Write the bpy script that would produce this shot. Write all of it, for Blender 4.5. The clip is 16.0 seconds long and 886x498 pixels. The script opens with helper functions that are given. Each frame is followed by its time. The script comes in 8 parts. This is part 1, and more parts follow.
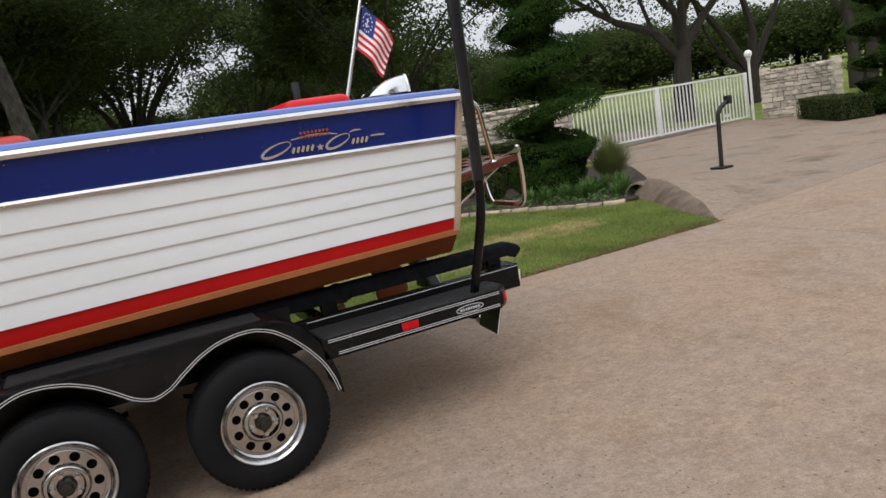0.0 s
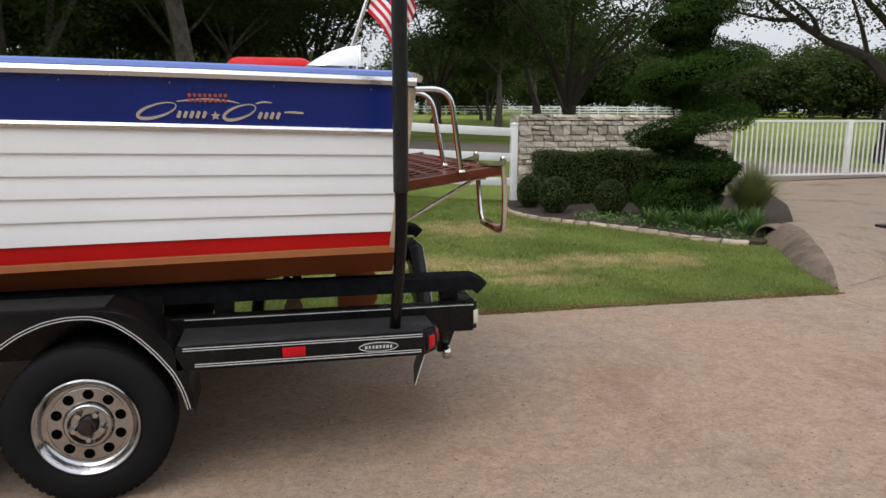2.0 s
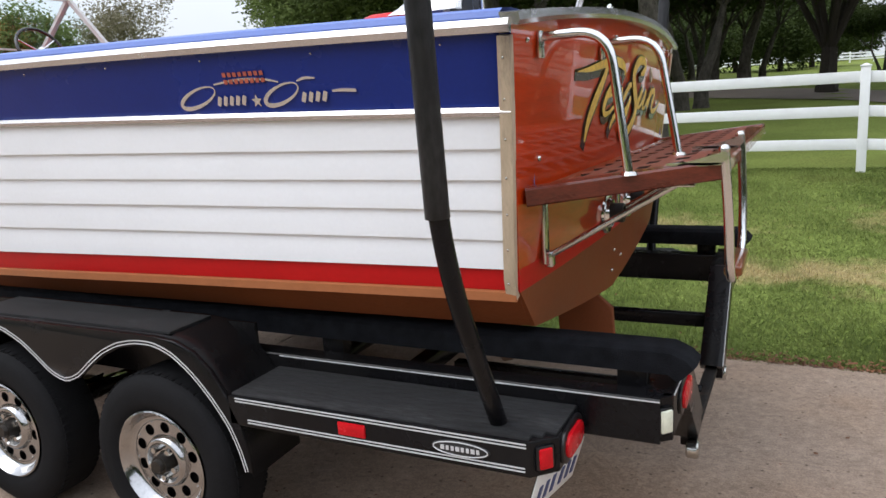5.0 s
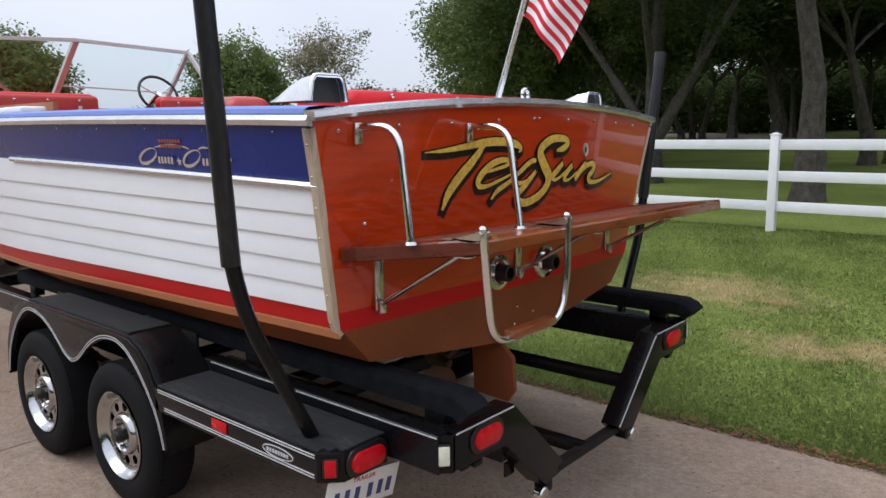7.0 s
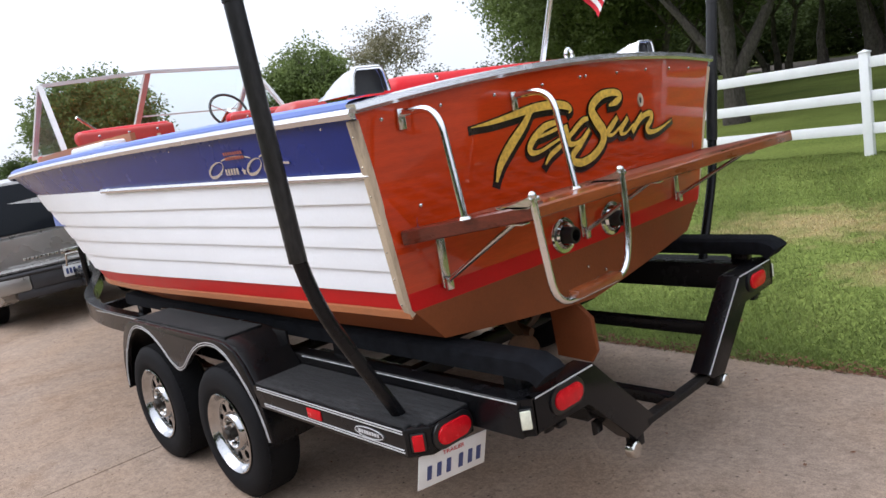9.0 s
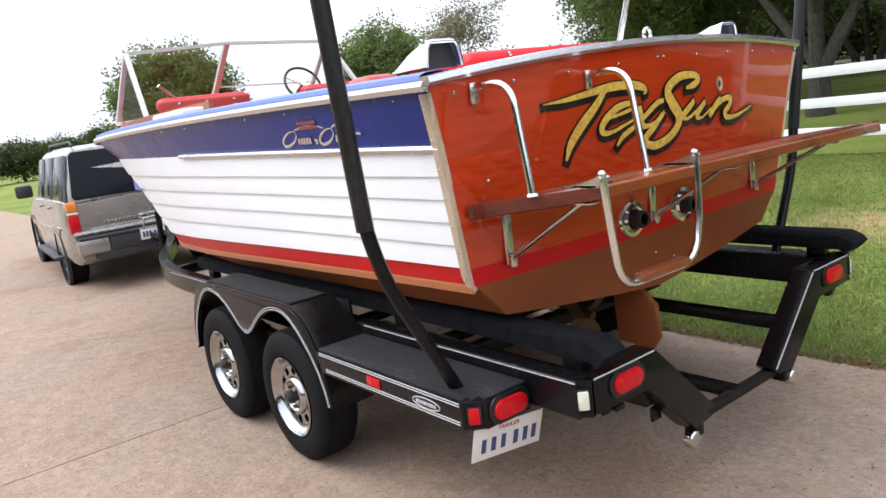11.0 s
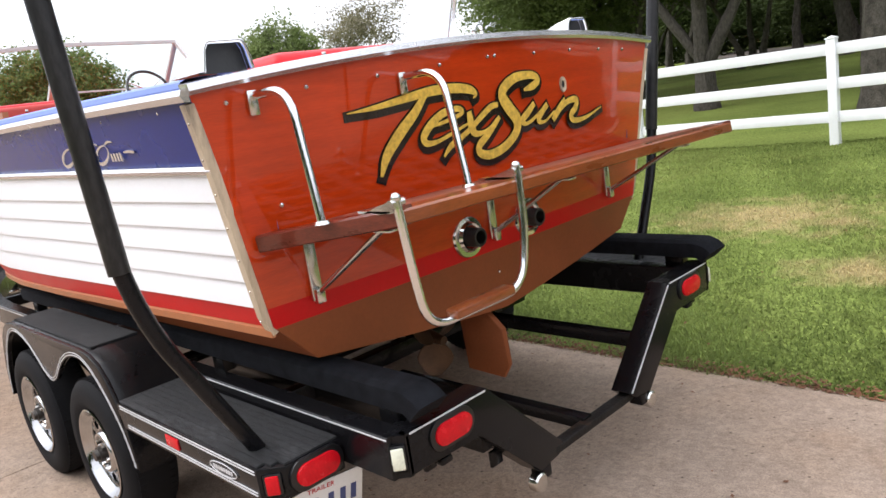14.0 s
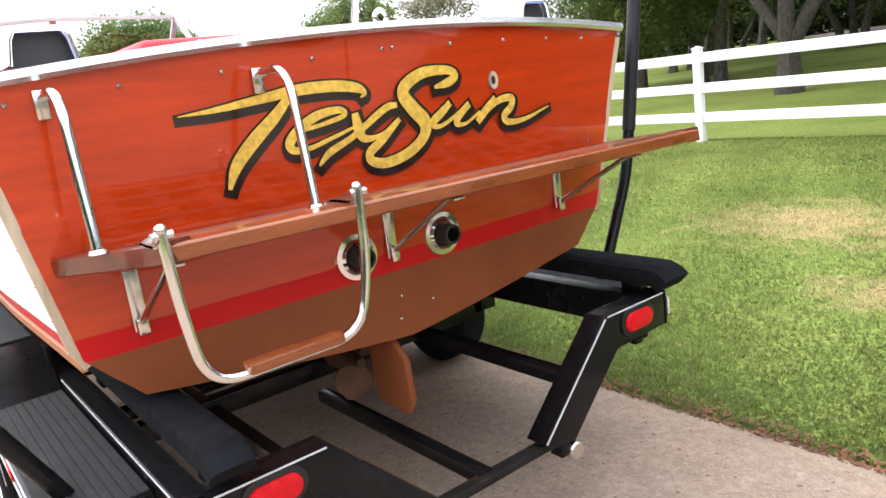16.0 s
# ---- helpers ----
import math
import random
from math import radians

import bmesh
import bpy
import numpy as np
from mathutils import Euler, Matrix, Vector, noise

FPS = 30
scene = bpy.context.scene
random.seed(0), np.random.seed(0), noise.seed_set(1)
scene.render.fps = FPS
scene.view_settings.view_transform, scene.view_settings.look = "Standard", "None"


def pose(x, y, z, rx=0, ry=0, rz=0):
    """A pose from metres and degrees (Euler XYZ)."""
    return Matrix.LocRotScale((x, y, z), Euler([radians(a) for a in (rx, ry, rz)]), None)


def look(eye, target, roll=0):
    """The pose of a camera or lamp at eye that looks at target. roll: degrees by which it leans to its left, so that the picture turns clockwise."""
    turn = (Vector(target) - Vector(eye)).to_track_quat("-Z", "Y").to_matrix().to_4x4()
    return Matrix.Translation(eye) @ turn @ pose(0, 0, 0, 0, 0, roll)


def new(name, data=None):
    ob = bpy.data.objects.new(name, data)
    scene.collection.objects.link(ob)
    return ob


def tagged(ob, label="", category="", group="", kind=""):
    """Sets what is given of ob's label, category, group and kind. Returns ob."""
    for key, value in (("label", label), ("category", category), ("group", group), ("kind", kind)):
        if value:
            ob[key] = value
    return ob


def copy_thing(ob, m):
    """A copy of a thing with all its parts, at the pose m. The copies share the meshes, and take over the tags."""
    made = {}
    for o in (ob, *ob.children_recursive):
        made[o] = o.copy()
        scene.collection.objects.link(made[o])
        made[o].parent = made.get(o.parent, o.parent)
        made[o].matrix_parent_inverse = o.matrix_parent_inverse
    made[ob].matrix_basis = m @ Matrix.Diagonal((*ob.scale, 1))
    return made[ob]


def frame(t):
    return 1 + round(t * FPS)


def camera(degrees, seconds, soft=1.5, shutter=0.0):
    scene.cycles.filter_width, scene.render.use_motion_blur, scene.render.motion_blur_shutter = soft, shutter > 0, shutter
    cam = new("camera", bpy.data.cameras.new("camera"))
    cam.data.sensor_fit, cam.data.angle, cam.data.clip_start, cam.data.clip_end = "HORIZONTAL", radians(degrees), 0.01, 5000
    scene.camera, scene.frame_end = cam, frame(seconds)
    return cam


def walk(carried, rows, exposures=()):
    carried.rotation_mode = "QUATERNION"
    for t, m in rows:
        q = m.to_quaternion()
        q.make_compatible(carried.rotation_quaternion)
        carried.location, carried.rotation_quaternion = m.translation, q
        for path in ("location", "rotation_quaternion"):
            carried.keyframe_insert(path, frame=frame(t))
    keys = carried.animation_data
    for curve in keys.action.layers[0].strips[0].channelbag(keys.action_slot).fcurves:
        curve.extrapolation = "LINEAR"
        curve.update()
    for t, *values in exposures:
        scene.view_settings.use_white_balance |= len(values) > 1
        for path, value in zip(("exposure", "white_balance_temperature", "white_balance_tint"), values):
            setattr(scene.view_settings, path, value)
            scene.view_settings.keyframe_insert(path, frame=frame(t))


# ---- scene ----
cam = camera(62.1, 16.0)
PATH = [
    (0, (-1.873, -4.815, 1.644), (-1.024, -3.036, 1.309), -9.6),
    (0.5, (-1.514, -4.799, 1.64), (-0.766, -2.979, 1.282), -10.6),
    (1, (-1.187, -4.599, 1.624), (-0.556, -2.744, 1.226), -7.3),
    (1.5, (-0.852, -4.449, 1.612), (-0.275, -2.573, 1.229), -6.4),
    (2, (-0.485, -4.398, 1.614), (-0.052, -2.477, 1.265), 0.1),
    (2.5, (-0.202, -4.215, 1.584), (0.066, -2.271, 1.199), 0.1),
    (3, (0.037, -3.958, 1.609), (0.2, -1.997, 1.251), 0.9),
    (3.5, (0.264, -3.748, 1.583), (0.003, -1.802, 1.202), -0.9),
    (4, (0.513, -3.582, 1.606), (0.01, -1.684, 1.226), -1.7),
    (4.5, (0.67, -3.27, 1.598), (0.099, -1.393, 1.21), 1.3),
    (5, (0.791, -3.001, 1.609), (-0.086, -1.252, 1.198), -3.6),
    (7.3, (2.07, -2.72, 1.729), (0.754, -1.244, 1.43), -1.3),
    (7.5, (2.088, -2.706, 1.73), (0.754, -1.245, 1.437), -2.7),
    (8, (2.11, -2.757, 1.749), (0.676, -1.377, 1.551), -6.3),
    (8.5, (2.123, -2.761, 1.738), (0.618, -1.461, 1.527), -7.6),
    (9, (2.111, -2.705, 1.706), (0.649, -1.386, 1.36), -9.5),
    (9.5, (2.098, -2.702, 1.693), (0.615, -1.411, 1.328), -7.1),
    (10, (2.114, -2.721, 1.694), (0.587, -1.472, 1.361), -7.7),
    (10.2, (2.114, -2.725, 1.682), (0.579, -1.494, 1.324), -7.5),
    (12.3, (2.111, -2.684, 1.687), (0.498, -1.556, 1.337), -8.8),
    (12.5, (2.103, -2.633, 1.671), (0.538, -1.452, 1.275), -9.1),
    (13, (2.017, -2.475, 1.675), (0.559, -1.173, 1.249), -7.1),
    (13.5, (1.981, -2.327, 1.694), (0.58, -0.963, 1.271), -6.9),
    (14, (2.065, -2.18, 1.663), (0.645, -0.831, 1.26), -8.7),
    (14.5, (2.222, -1.992, 1.659), (0.655, -0.814, 1.263), -7.6),
    (15, (2.315, -1.869, 1.647), (0.762, -0.692, 1.197), -9.9),
    (15.5, (2.299, -1.658, 1.626), (0.797, -0.436, 1.126), -10.2),
    (16, (2.216, -1.398, 1.656), (0.659, -0.223, 1.214), -7.5),
]
walk(cam, [(t, look(eye, target, roll)) for t, eye, target, roll in PATH],
     [(0.0, -0.03, 6550, 10), (2.5, 0.05, 6550, 10), (3.0, 0.23, 6500, 10), (3.5, 0.16, 6450, 10), (4.5, 0.19, 6350, 10), (5.0, 0.36, 6250, 10), (7.5, 0.08, 6100, 12), (8.0, 0.30, 6100, 12),
      (8.6, 0.41, 6100, 12), (9.5, 0.67, 6200, 12), (10.0, 0.76, 6200, 12), (12.4, 0.79, 6350, 12), (14.0, 0.88, 6450, 12), (14.5, 1.0, 6450, 12), (15.2, 1.21, 6450, 12), (16.0, 1.40, 6400, 12)])

# ---- light: a bright overcast afternoon ----
SUN_EL, SUN_AZ = radians(52), radians(220)
world = bpy.data.worlds.new("overcast_sky")
scene.world = world
world.use_nodes = True
wn, wl = world.node_tree.nodes, world.node_tree.links
wn.clear()
sky = wn.new("ShaderNodeTexSky")
sky.sky_type = "NISHITA"
sky.sun_disc = False
sky.sun_elevation, sky.sun_rotation = SUN_EL, SUN_AZ
sky.air_density, sky.dust_density, sky.ozone_density = 1.0, 3.0, 1.0
cloud = wn.new("ShaderNodeTexNoise")
cloud.inputs["Scale"].default_value = 2.2
cloud.inputs["Detail"].default_value = 5
ramp = wn.new("ShaderNodeValToRGB")
ramp.color_ramp.elements[0].position, ramp.color_ramp.elements[0].color = 0.3, (8.5, 8.9, 9.65, 1)
ramp.color_ramp.elements[1].position, ramp.color_ramp.elements[1].color = 0.7, (10.2, 10.45, 11.0, 1)
mixw = wn.new("ShaderNodeMix")
mixw.data_type = "RGBA"
mixw.inputs["Factor"].default_value = 0.88
bg = wn.new("ShaderNodeBackground")
bg.inputs["Strength"].default_value = 0.12
wo = wn.new("ShaderNodeOutputWorld")
wl.new(cloud.outputs["Fac"], ramp.inputs["Fac"])
wl.new(sky.outputs["Color"], mixw.inputs["A"])
wl.new(ramp.outputs["Color"], mixw.inputs["B"])
# an overcast sky is brightest overhead
wc = wn.new("ShaderNodeTexCoord")
ws_xyz = wn.new("ShaderNodeSeparateXYZ")
up = wn.new("ShaderNodeMapRange")
up.inputs["From Min"].default_value, up.inputs["From Max"].default_value = 0.0, 1.0
up.inputs["To Min"].default_value, up.inputs["To Max"].default_value = 0.62, 1.44
vm = wn.new("ShaderNodeVectorMath")
vm.operation = "SCALE"
wl.new(wc.outputs["Generated"], ws_xyz.inputs["Vector"])
wl.new(ws_xyz.outputs["Z"], up.inputs["Value"])
wl.new(mixw.outputs["Result"], vm.inputs[0])
wl.new(up.outputs["Result"], vm.inputs["Scale"])
wl.new(vm.outputs["Vector"], bg.inputs["Color"])
wl.new(bg.outputs["Background"], wo.inputs["Surface"])
sun = new("sun", bpy.data.lights.new("sun", "SUN"))
sun.data.energy, sun.data.angle, sun.data.color = 1.15, radians(45), (1.0, 0.97, 0.94)
sun.matrix_world = look((0, 0, 30), (30 * math.sin(SUN_AZ) * -1 / math.tan(SUN_EL), 30 * -math.cos(SUN_AZ) / math.tan(SUN_EL), 0))

# ---- helpers of this scene ----
def add_mesh(name, bm, material, parent=None, label="", smooth=True):
    me = bpy.data.meshes.new(name)
    bmesh.ops.recalc_face_normals(bm, faces=bm.faces)
    bm.to_mesh(me)
    bm.free()
    mats = material if isinstance(material, (list, tuple)) else [material]
    for m in mats:
        me.materials.append(m)
    if smooth:
        me.polygons.foreach_set("use_smooth", [True] * len(me.polygons))
        me.set_sharp_from_angle(angle=radians(38))
    ob = new(name, me)
    if parent is not None:
        ob.parent = parent
    if label:
        ob["label"] = label
    return ob


def part(name, bm, material, parent, label="", smooth=True):
    return add_mesh(name, bm, material, parent, label, smooth)


def thing(name, label, category, group="", kind="", at=(0, 0, 0), rz=0):
    ob = new(name)
    ob.empty_display_size = 0.2
    ob.matrix_basis = pose(*at, 0, 0, rz)
    return tagged(ob, label, category, group, kind)


def box(bm, c, s, bevel=0.0, m=None, seg=2):
    """A bevelled box with its middle at c and the sizes s."""
    r = bmesh.ops.create_cube(bm, size=1)
    vs = r["verts"]
    bmesh.ops.scale(bm, vec=s, verts=vs)
    if bevel:
        es = list({e for v in vs for e in v.link_edges})
        r = bmesh.ops.bevel(bm, geom=es, offset=bevel, segments=seg, affect="EDGES", profile=0.5)
        vs = list({v for f in r["faces"] for v in f.verts} | {v for v in vs if v.is_valid})
    M = Matrix.Translation(c) @ (m if m is not None else Matrix())
    bmesh.ops.transform(bm, matrix=M, verts=vs)
    return vs


def boxes(*specs):
    bm = bmesh.new()
    for c, s, b in specs:
        box(bm, c, s, b)
    return bm


def rod(bm, p, q, r, n=14, r2=None):
    """A closed round bar from p to q."""
    p, q = Vector(p), Vector(q)
    d = q - p
    m = Matrix.Translation((p + q) / 2) @ d.to_track_quat("Z", "Y").to_matrix().to_4x4()
    bmesh.ops.create_cone(bm, cap_ends=True, segments=n, radius1=r, radius2=r if r2 is None else r2, depth=d.length, matrix=m)


def rounded(points, radius, steps=7):
    """The polyline with its corners rounded."""
    pts = [Vector(p) for p in points]
    out = [pts[0]]
    for a, b, c in zip(pts, pts[1:], pts[2:]):
        u, v = (a - b), (c - b)
        k = min(radius, 0.49 * u.length, 0.49 * v.length)
        s, e = b + u.normalized() * k, b + v.normalized() * k
        for i in range(steps + 1):
            t = i / steps
            out.append((1 - t) ** 2 * s + 2 * t * (1 - t) * b + t * t * e)
    out.append(pts[-1])
    return out


def sweep(bm, points, section, closed=False, up=(0, 0, 1), caps=True):
    """Sweeps a closed 2D section (side, up) along the points. section may be a radius."""
    if isinstance(section, (int, float)):
        n = 12
        section = [(section * math.cos(2 * math.pi * i / n), section * math.sin(2 * math.pi * i / n)) for i in range(n)]
    pts = [Vector(p) for p in points]
    rings = []
    side0 = None
    for i, p in enumerate(pts):
        a = pts[i - 1] if (i or closed) else pts[i]
        b = pts[(i + 1) % len(pts)] if (i < len(pts) - 1 or closed) else pts[i]
        d = (b - a).normalized()
        side = d.cross(Vector(up))
        if side.length < 0.2:
            side = side0 if side0 is not None else d.cross(Vector((0, 1, 0)))
        if side0 is not None and side.dot(side0) < 0:
            side = -side
        side = (side - d * side.dot(d)).normalized()
        side0 = side
        top = side.cross(d).normalized()
        rings.append([bm.verts.new(p + side * x + top * y) for x, y in section])
    n = len(section)
    pairs = list(zip(rings, rings[1:])) + ([(rings[-1], rings[0])] if closed else [])
    for r0, r1 in pairs:
        for j in range(n):
            bm.faces.new((r0[j], r0[(j + 1) % n], r1[(j + 1) % n], r1[j]))
    if caps and not closed:
        bm.faces.new(rings[0][::-1])
        bm.faces.new(rings[-1])
    return rings


def lathe(bm, profile, n=40, axis="y", at=(0, 0, 0)):
    """Turns (radius, along) pairs round an axis."""
    rings = []
    for r, a in profile:
        ring = []
        for i in range(n):
            w = 2 * math.pi * i / n
            c, s = r * math.cos(w), r * math.sin(w)
            v = {"y": (c, a, s), "x": (a, c, s), "z": (c, s, a)}[axis]
            ring.append(bm.verts.new(Vector(at) + Vector(v)))
        rings.append(ring)
    for r0, r1 in zip(rings, rings[1:]):
        for j in range(n):
            bm.faces.new((r0[j], r0[(j + 1) % n], r1[(j + 1) % n], r1[j]))
    return rings


def slab(bm, outline, lo, hi, axis="z", bevel=0.0):
    """Extrudes a 2D outline along an axis: (x, y) for z, (x, z) for y, (y, z) for x."""
    def at(p, h):
        return {"z": (p[0], p[1], h), "y": (p[0], h, p[1]), "x": (h, p[0], p[1])}[axis]
    a = [bm.verts.new(at(p, lo)) for p in outline]
    b = [bm.verts.new(at(p, hi)) for p in outline]
    n = len(a)
    fs = [bm.faces.new(a[::-1]), bm.faces.new(b)]
    for i in range(n):
        fs.append(bm.faces.new((a[i], a[(i + 1) % n], b[(i + 1) % n], b[i])))
    if bevel:
        es = list({e for f in fs[:2] for e in f.edges})
        bmesh.ops.bevel(bm, geom=es, offset=bevel, segments=2, affect="EDGES", profile=0.5)


def grid_faces(bm, rows, mat=None):
    """Quads between rows of vertices; mat(i, j) gives the material's index."""
    for i, (r0, r1) in enumerate(zip(rows, rows[1:])):
        for j in range(len(r0) - 1):
            f = bm.faces.new((r0[j], r0[j + 1], r1[j + 1], r1[j]))
            if mat:
                f.material_index = mat(i, j)


def lerp(a, b, t):
    return a + (b - a) * t


def curve(table, x):
    """Smooth reading of (x, value) pairs."""
    if x <= table[0][0]:
        return table[0][1]
    for (x0, v0), (x1, v1) in zip(table, table[1:]):
        if x <= x1:
            t = (x - x0) / (x1 - x0)
            return lerp(v0, v1, t)
    return table[-1][1]

# ---- materials ----
def material(name, color, rough=0.5, metal=0.0, vary=0.12, scale=6.0, fine=60.0, bump=0.15, second=None, coat=0.0, detail=6.0,
             stretch=(1, 1, 1), stain=0.0, stain_color=(0.05, 0.04, 0.03), rough_vary=0.1, rand=0.0, spec=0.5, depth=0.01, speck=0.0, speck_scale=220.0, thin=0.0, coat_rough=0.06):
    """A surface with colour that varies at two scales, stains, uneven gloss and a fine relief."""
    m = bpy.data.materials.new(name)
    m.use_nodes = True
    n, l = m.node_tree.nodes, m.node_tree.links
    b = n["Principled BSDF"]
    b.inputs["Metallic"].default_value = metal
    b.inputs["Specular IOR Level"].default_value = spec
    b.inputs["Coat Weight"].default_value = coat
    b.inputs["Coat Roughness"].default_value = coat_rough
    tc = n.new("ShaderNodeTexCoord")
    mp = n.new("ShaderNodeMapping")
    mp.inputs["Scale"].default_value = stretch
    l.new(tc.outputs["Object"], mp.inputs["Vector"])
    big = n.new("ShaderNodeTexNoise")
    big.inputs["Scale"].default_value = scale
    big.inputs["Detail"].default_value = detail
    small = n.new("ShaderNodeTexNoise")
    small.inputs["Scale"].default_value = fine
    small.inputs["Detail"].default_value = 4
    for t in (big, small):
        l.new(mp.outputs["Vector"], t.inputs["Vector"])
    c0 = tuple(max(0, c * (1 - vary)) for c in color)
    c1 = tuple(min(1, c * (1 + vary)) for c in (second or color))
    mix = n.new("ShaderNodeMix")
    mix.data_type = "RGBA"
    mix.inputs["A"].default_value = (*c0, 1)
    mix.inputs["B"].default_value = (*c1, 1)
    add = n.new("ShaderNodeMath")
    add.operation = "MULTIPLY_ADD"
    add.inputs[1].default_value = 0.65
    mul = n.new("ShaderNodeMath")
    mul.operation = "MULTIPLY"
    mul.inputs[1].default_value = 0.35
    l.new(small.outputs["Fac"], mul.inputs[0])
    l.new(big.outputs["Fac"], add.inputs[0])
    l.new(mul.outputs[0], add.inputs[2])
    sharp = n.new("ShaderNodeMapRange")
    sharp.inputs["From Min"].default_value, sharp.inputs["From Max"].default_value = 0.32, 0.68
    l.new(add.outputs[0], sharp.inputs["Value"])
    l.new(sharp.outputs["Result"], mix.inputs["Factor"])
    out = mix.outputs["Result"]
    if stain:
        st = n.new("ShaderNodeTexNoise")
        st.inputs["Scale"].default_value = scale * 0.37
        st.inputs["Detail"].default_value = 8
        st.inputs["Roughness"].default_value = 0.65
        l.new(mp.outputs["Vector"], st.inputs["Vector"])
        sr = n.new("ShaderNodeMapRange")
        sr.inputs["From Min"].default_value, sr.inputs["From Max"].default_value = 0.5, 0.72
        sr.inputs["To Max"].default_value = stain
        l.new(st.outputs["Fac"], sr.inputs["Value"])
        mx = n.new("ShaderNodeMix")
        mx.data_type = "RGBA"
        mx.inputs["B"].default_value = (*stain_color, 1)
        l.new(sr.outputs["Result"], mx.inputs["Factor"])
        l.new(out, mx.inputs["A"])
        out = mx.outputs["Result"]
    if speck:
        sp = n.new("ShaderNodeTexNoise")
        sp.inputs["Scale"].default_value = speck_scale
        sp.inputs["Detail"].default_value = 3
        l.new(mp.outputs["Vector"], sp.inputs["Vector"])
        sq = n.new("ShaderNodeMapRange")
        sq.inputs["From Min"].default_value, sq.inputs["From Max"].default_value = 0.35, 0.65
        sq.inputs["To Min"].default_value, sq.inputs["To Max"].default_value = 1 - speck, 1 + speck
        l.new(sp.outputs["Fac"], sq.inputs["Value"])
        sh = n.new("ShaderNodeHueSaturation")
        l.new(sq.outputs["Result"], sh.inputs["Value"])
        l.new(out, sh.inputs["Color"])
        out = sh.outputs["Color"]
    if rand:
        oi = n.new("ShaderNodeObjectInfo")
        rr = n.new("ShaderNodeMapRange")
        rr.inputs["To Min"].default_value, rr.inputs["To Max"].default_value = 1 - rand, 1 + rand
        l.new(oi.outputs["Random"], rr.inputs["Value"])
        hv = n.new("ShaderNodeHueSaturation")
        l.new(rr.outputs["Result"], hv.inputs["Value"])
        l.new(out, hv.inputs["Color"])
        out = hv.outputs["Color"]
    l.new(out, b.inputs["Base Color"])
    rg = n.new("ShaderNodeMapRange")
    rg.inputs["To Min"].default_value, rg.inputs["To Max"].default_value = max(0, rough - rough_vary), min(1, rough + rough_vary)
    l.new(big.outputs["Fac"], rg.inputs["Value"])
    l.new(rg.outputs["Result"], b.inputs["Roughness"])
    if bump:
        bp = n.new("ShaderNodeBump")
        bp.inputs["Strength"].default_value = bump
        bp.inputs["Distance"].default_value = depth
        l.new(small.outputs["Fac"], bp.inputs["Height"])
        l.new(bp.outputs["Normal"], b.inputs["Normal"])
    if thin:
        # light that comes through a leaf
        tr = n.new("ShaderNodeBsdfTranslucent")
        l.new(out, tr.inputs["Color"])
        ms = n.new("ShaderNodeMixShader")
        ms.inputs[0].default_value = thin
        l.new(b.outputs["BSDF"], ms.inputs[1])
        l.new(tr.outputs["BSDF"], ms.inputs[2])
        l.new(ms.outputs[0], n["Material Output"].inputs["Surface"])
    return m


def glass(name, tint=(0.9, 0.95, 0.95), rough=0.0):
    m = bpy.data.materials.new(name)
    m.use_nodes = True
    n, l = m.node_tree.nodes, m.node_tree.links
    n.clear()
    o = n.new("ShaderNodeOutputMaterial")
    t = n.new("ShaderNodeBsdfTransparent")
    t.inputs["Color"].default_value = (*tint, 1)
    g = n.new("ShaderNodeBsdfGlossy")
    g.inputs["Roughness"].default_value = rough
    x = n.new("ShaderNodeMixShader")
    x.inputs[0].default_value = 0.022
    l.new(t.outputs[0], x.inputs[1])
    l.new(g.outputs[0], x.inputs[2])
    l.new(x.outputs[0], o.inputs["Surface"])
    return m


BLUE = material("blue_paint", (0.006, 0.023, 0.19), 0.26, vary=0.10, scale=3, fine=90, bump=0.02, spec=0.3)
WHITE = material("white_paint", (0.88, 0.905, 0.945), 0.55, vary=0.03, scale=2.5, fine=70, bump=0.04, spec=0.35)
RED = material("red_paint", (0.50, 0.008, 0.009), 0.38, vary=0.08, scale=4, fine=60, bump=0.03, spec=0.2)
COPPER = material("copper_bottom_paint", (0.215, 0.062, 0.020), 0.55, spec=0.25, vary=0.12, scale=5, fine=70, bump=0.12)
MAHOGANY = material("varnished_mahogany", (0.46, 0.037, 0.003), 0.35, vary=0.20, scale=3.0, fine=26, bump=0.015, coat=1.0, coat_rough=0.015, spec=0.15, stretch=(1, 1, 9), rough_vary=0.05)
MAHOGANY.node_tree.nodes["Principled BSDF"].inputs["Coat IOR"].default_value = 1.46
STAINEDCONCRETE = material("stained_concrete", (0.17, 0.130, 0.098), 0.92, spec=0.15, vary=0.35, scale=5, fine=28, bump=0.9, stain=0.8, stain_color=(0.065, 0.048, 0.036), depth=0.02, speck=0.2, speck_scale=120)
TEAKSLAT = material("varnished_slat_wood", (0.19, 0.060, 0.038), 0.45, vary=0.35, scale=5, fine=40, bump=0.06, coat=0.08, stretch=(1, 6, 6), spec=0.25)
PALEWOOD = material("pale_trim_wood", (0.52, 0.42, 0.30), 0.5, stain=0.8, stain_color=(0.05, 0.04, 0.035), vary=0.15, scale=12, fine=70, bump=0.1, stretch=(3, 3, 0.6))
CHROME = material("chrome", (0.72, 0.72, 0.72), 0.12, 1.0, vary=0.05, scale=10, fine=50, bump=0.02, rough_vary=0.06)
STAINLESS = material("stainless_steel", (0.62, 0.61, 0.58), 0.2, 1.0, vary=0.06, scale=10, fine=60, bump=0.02)
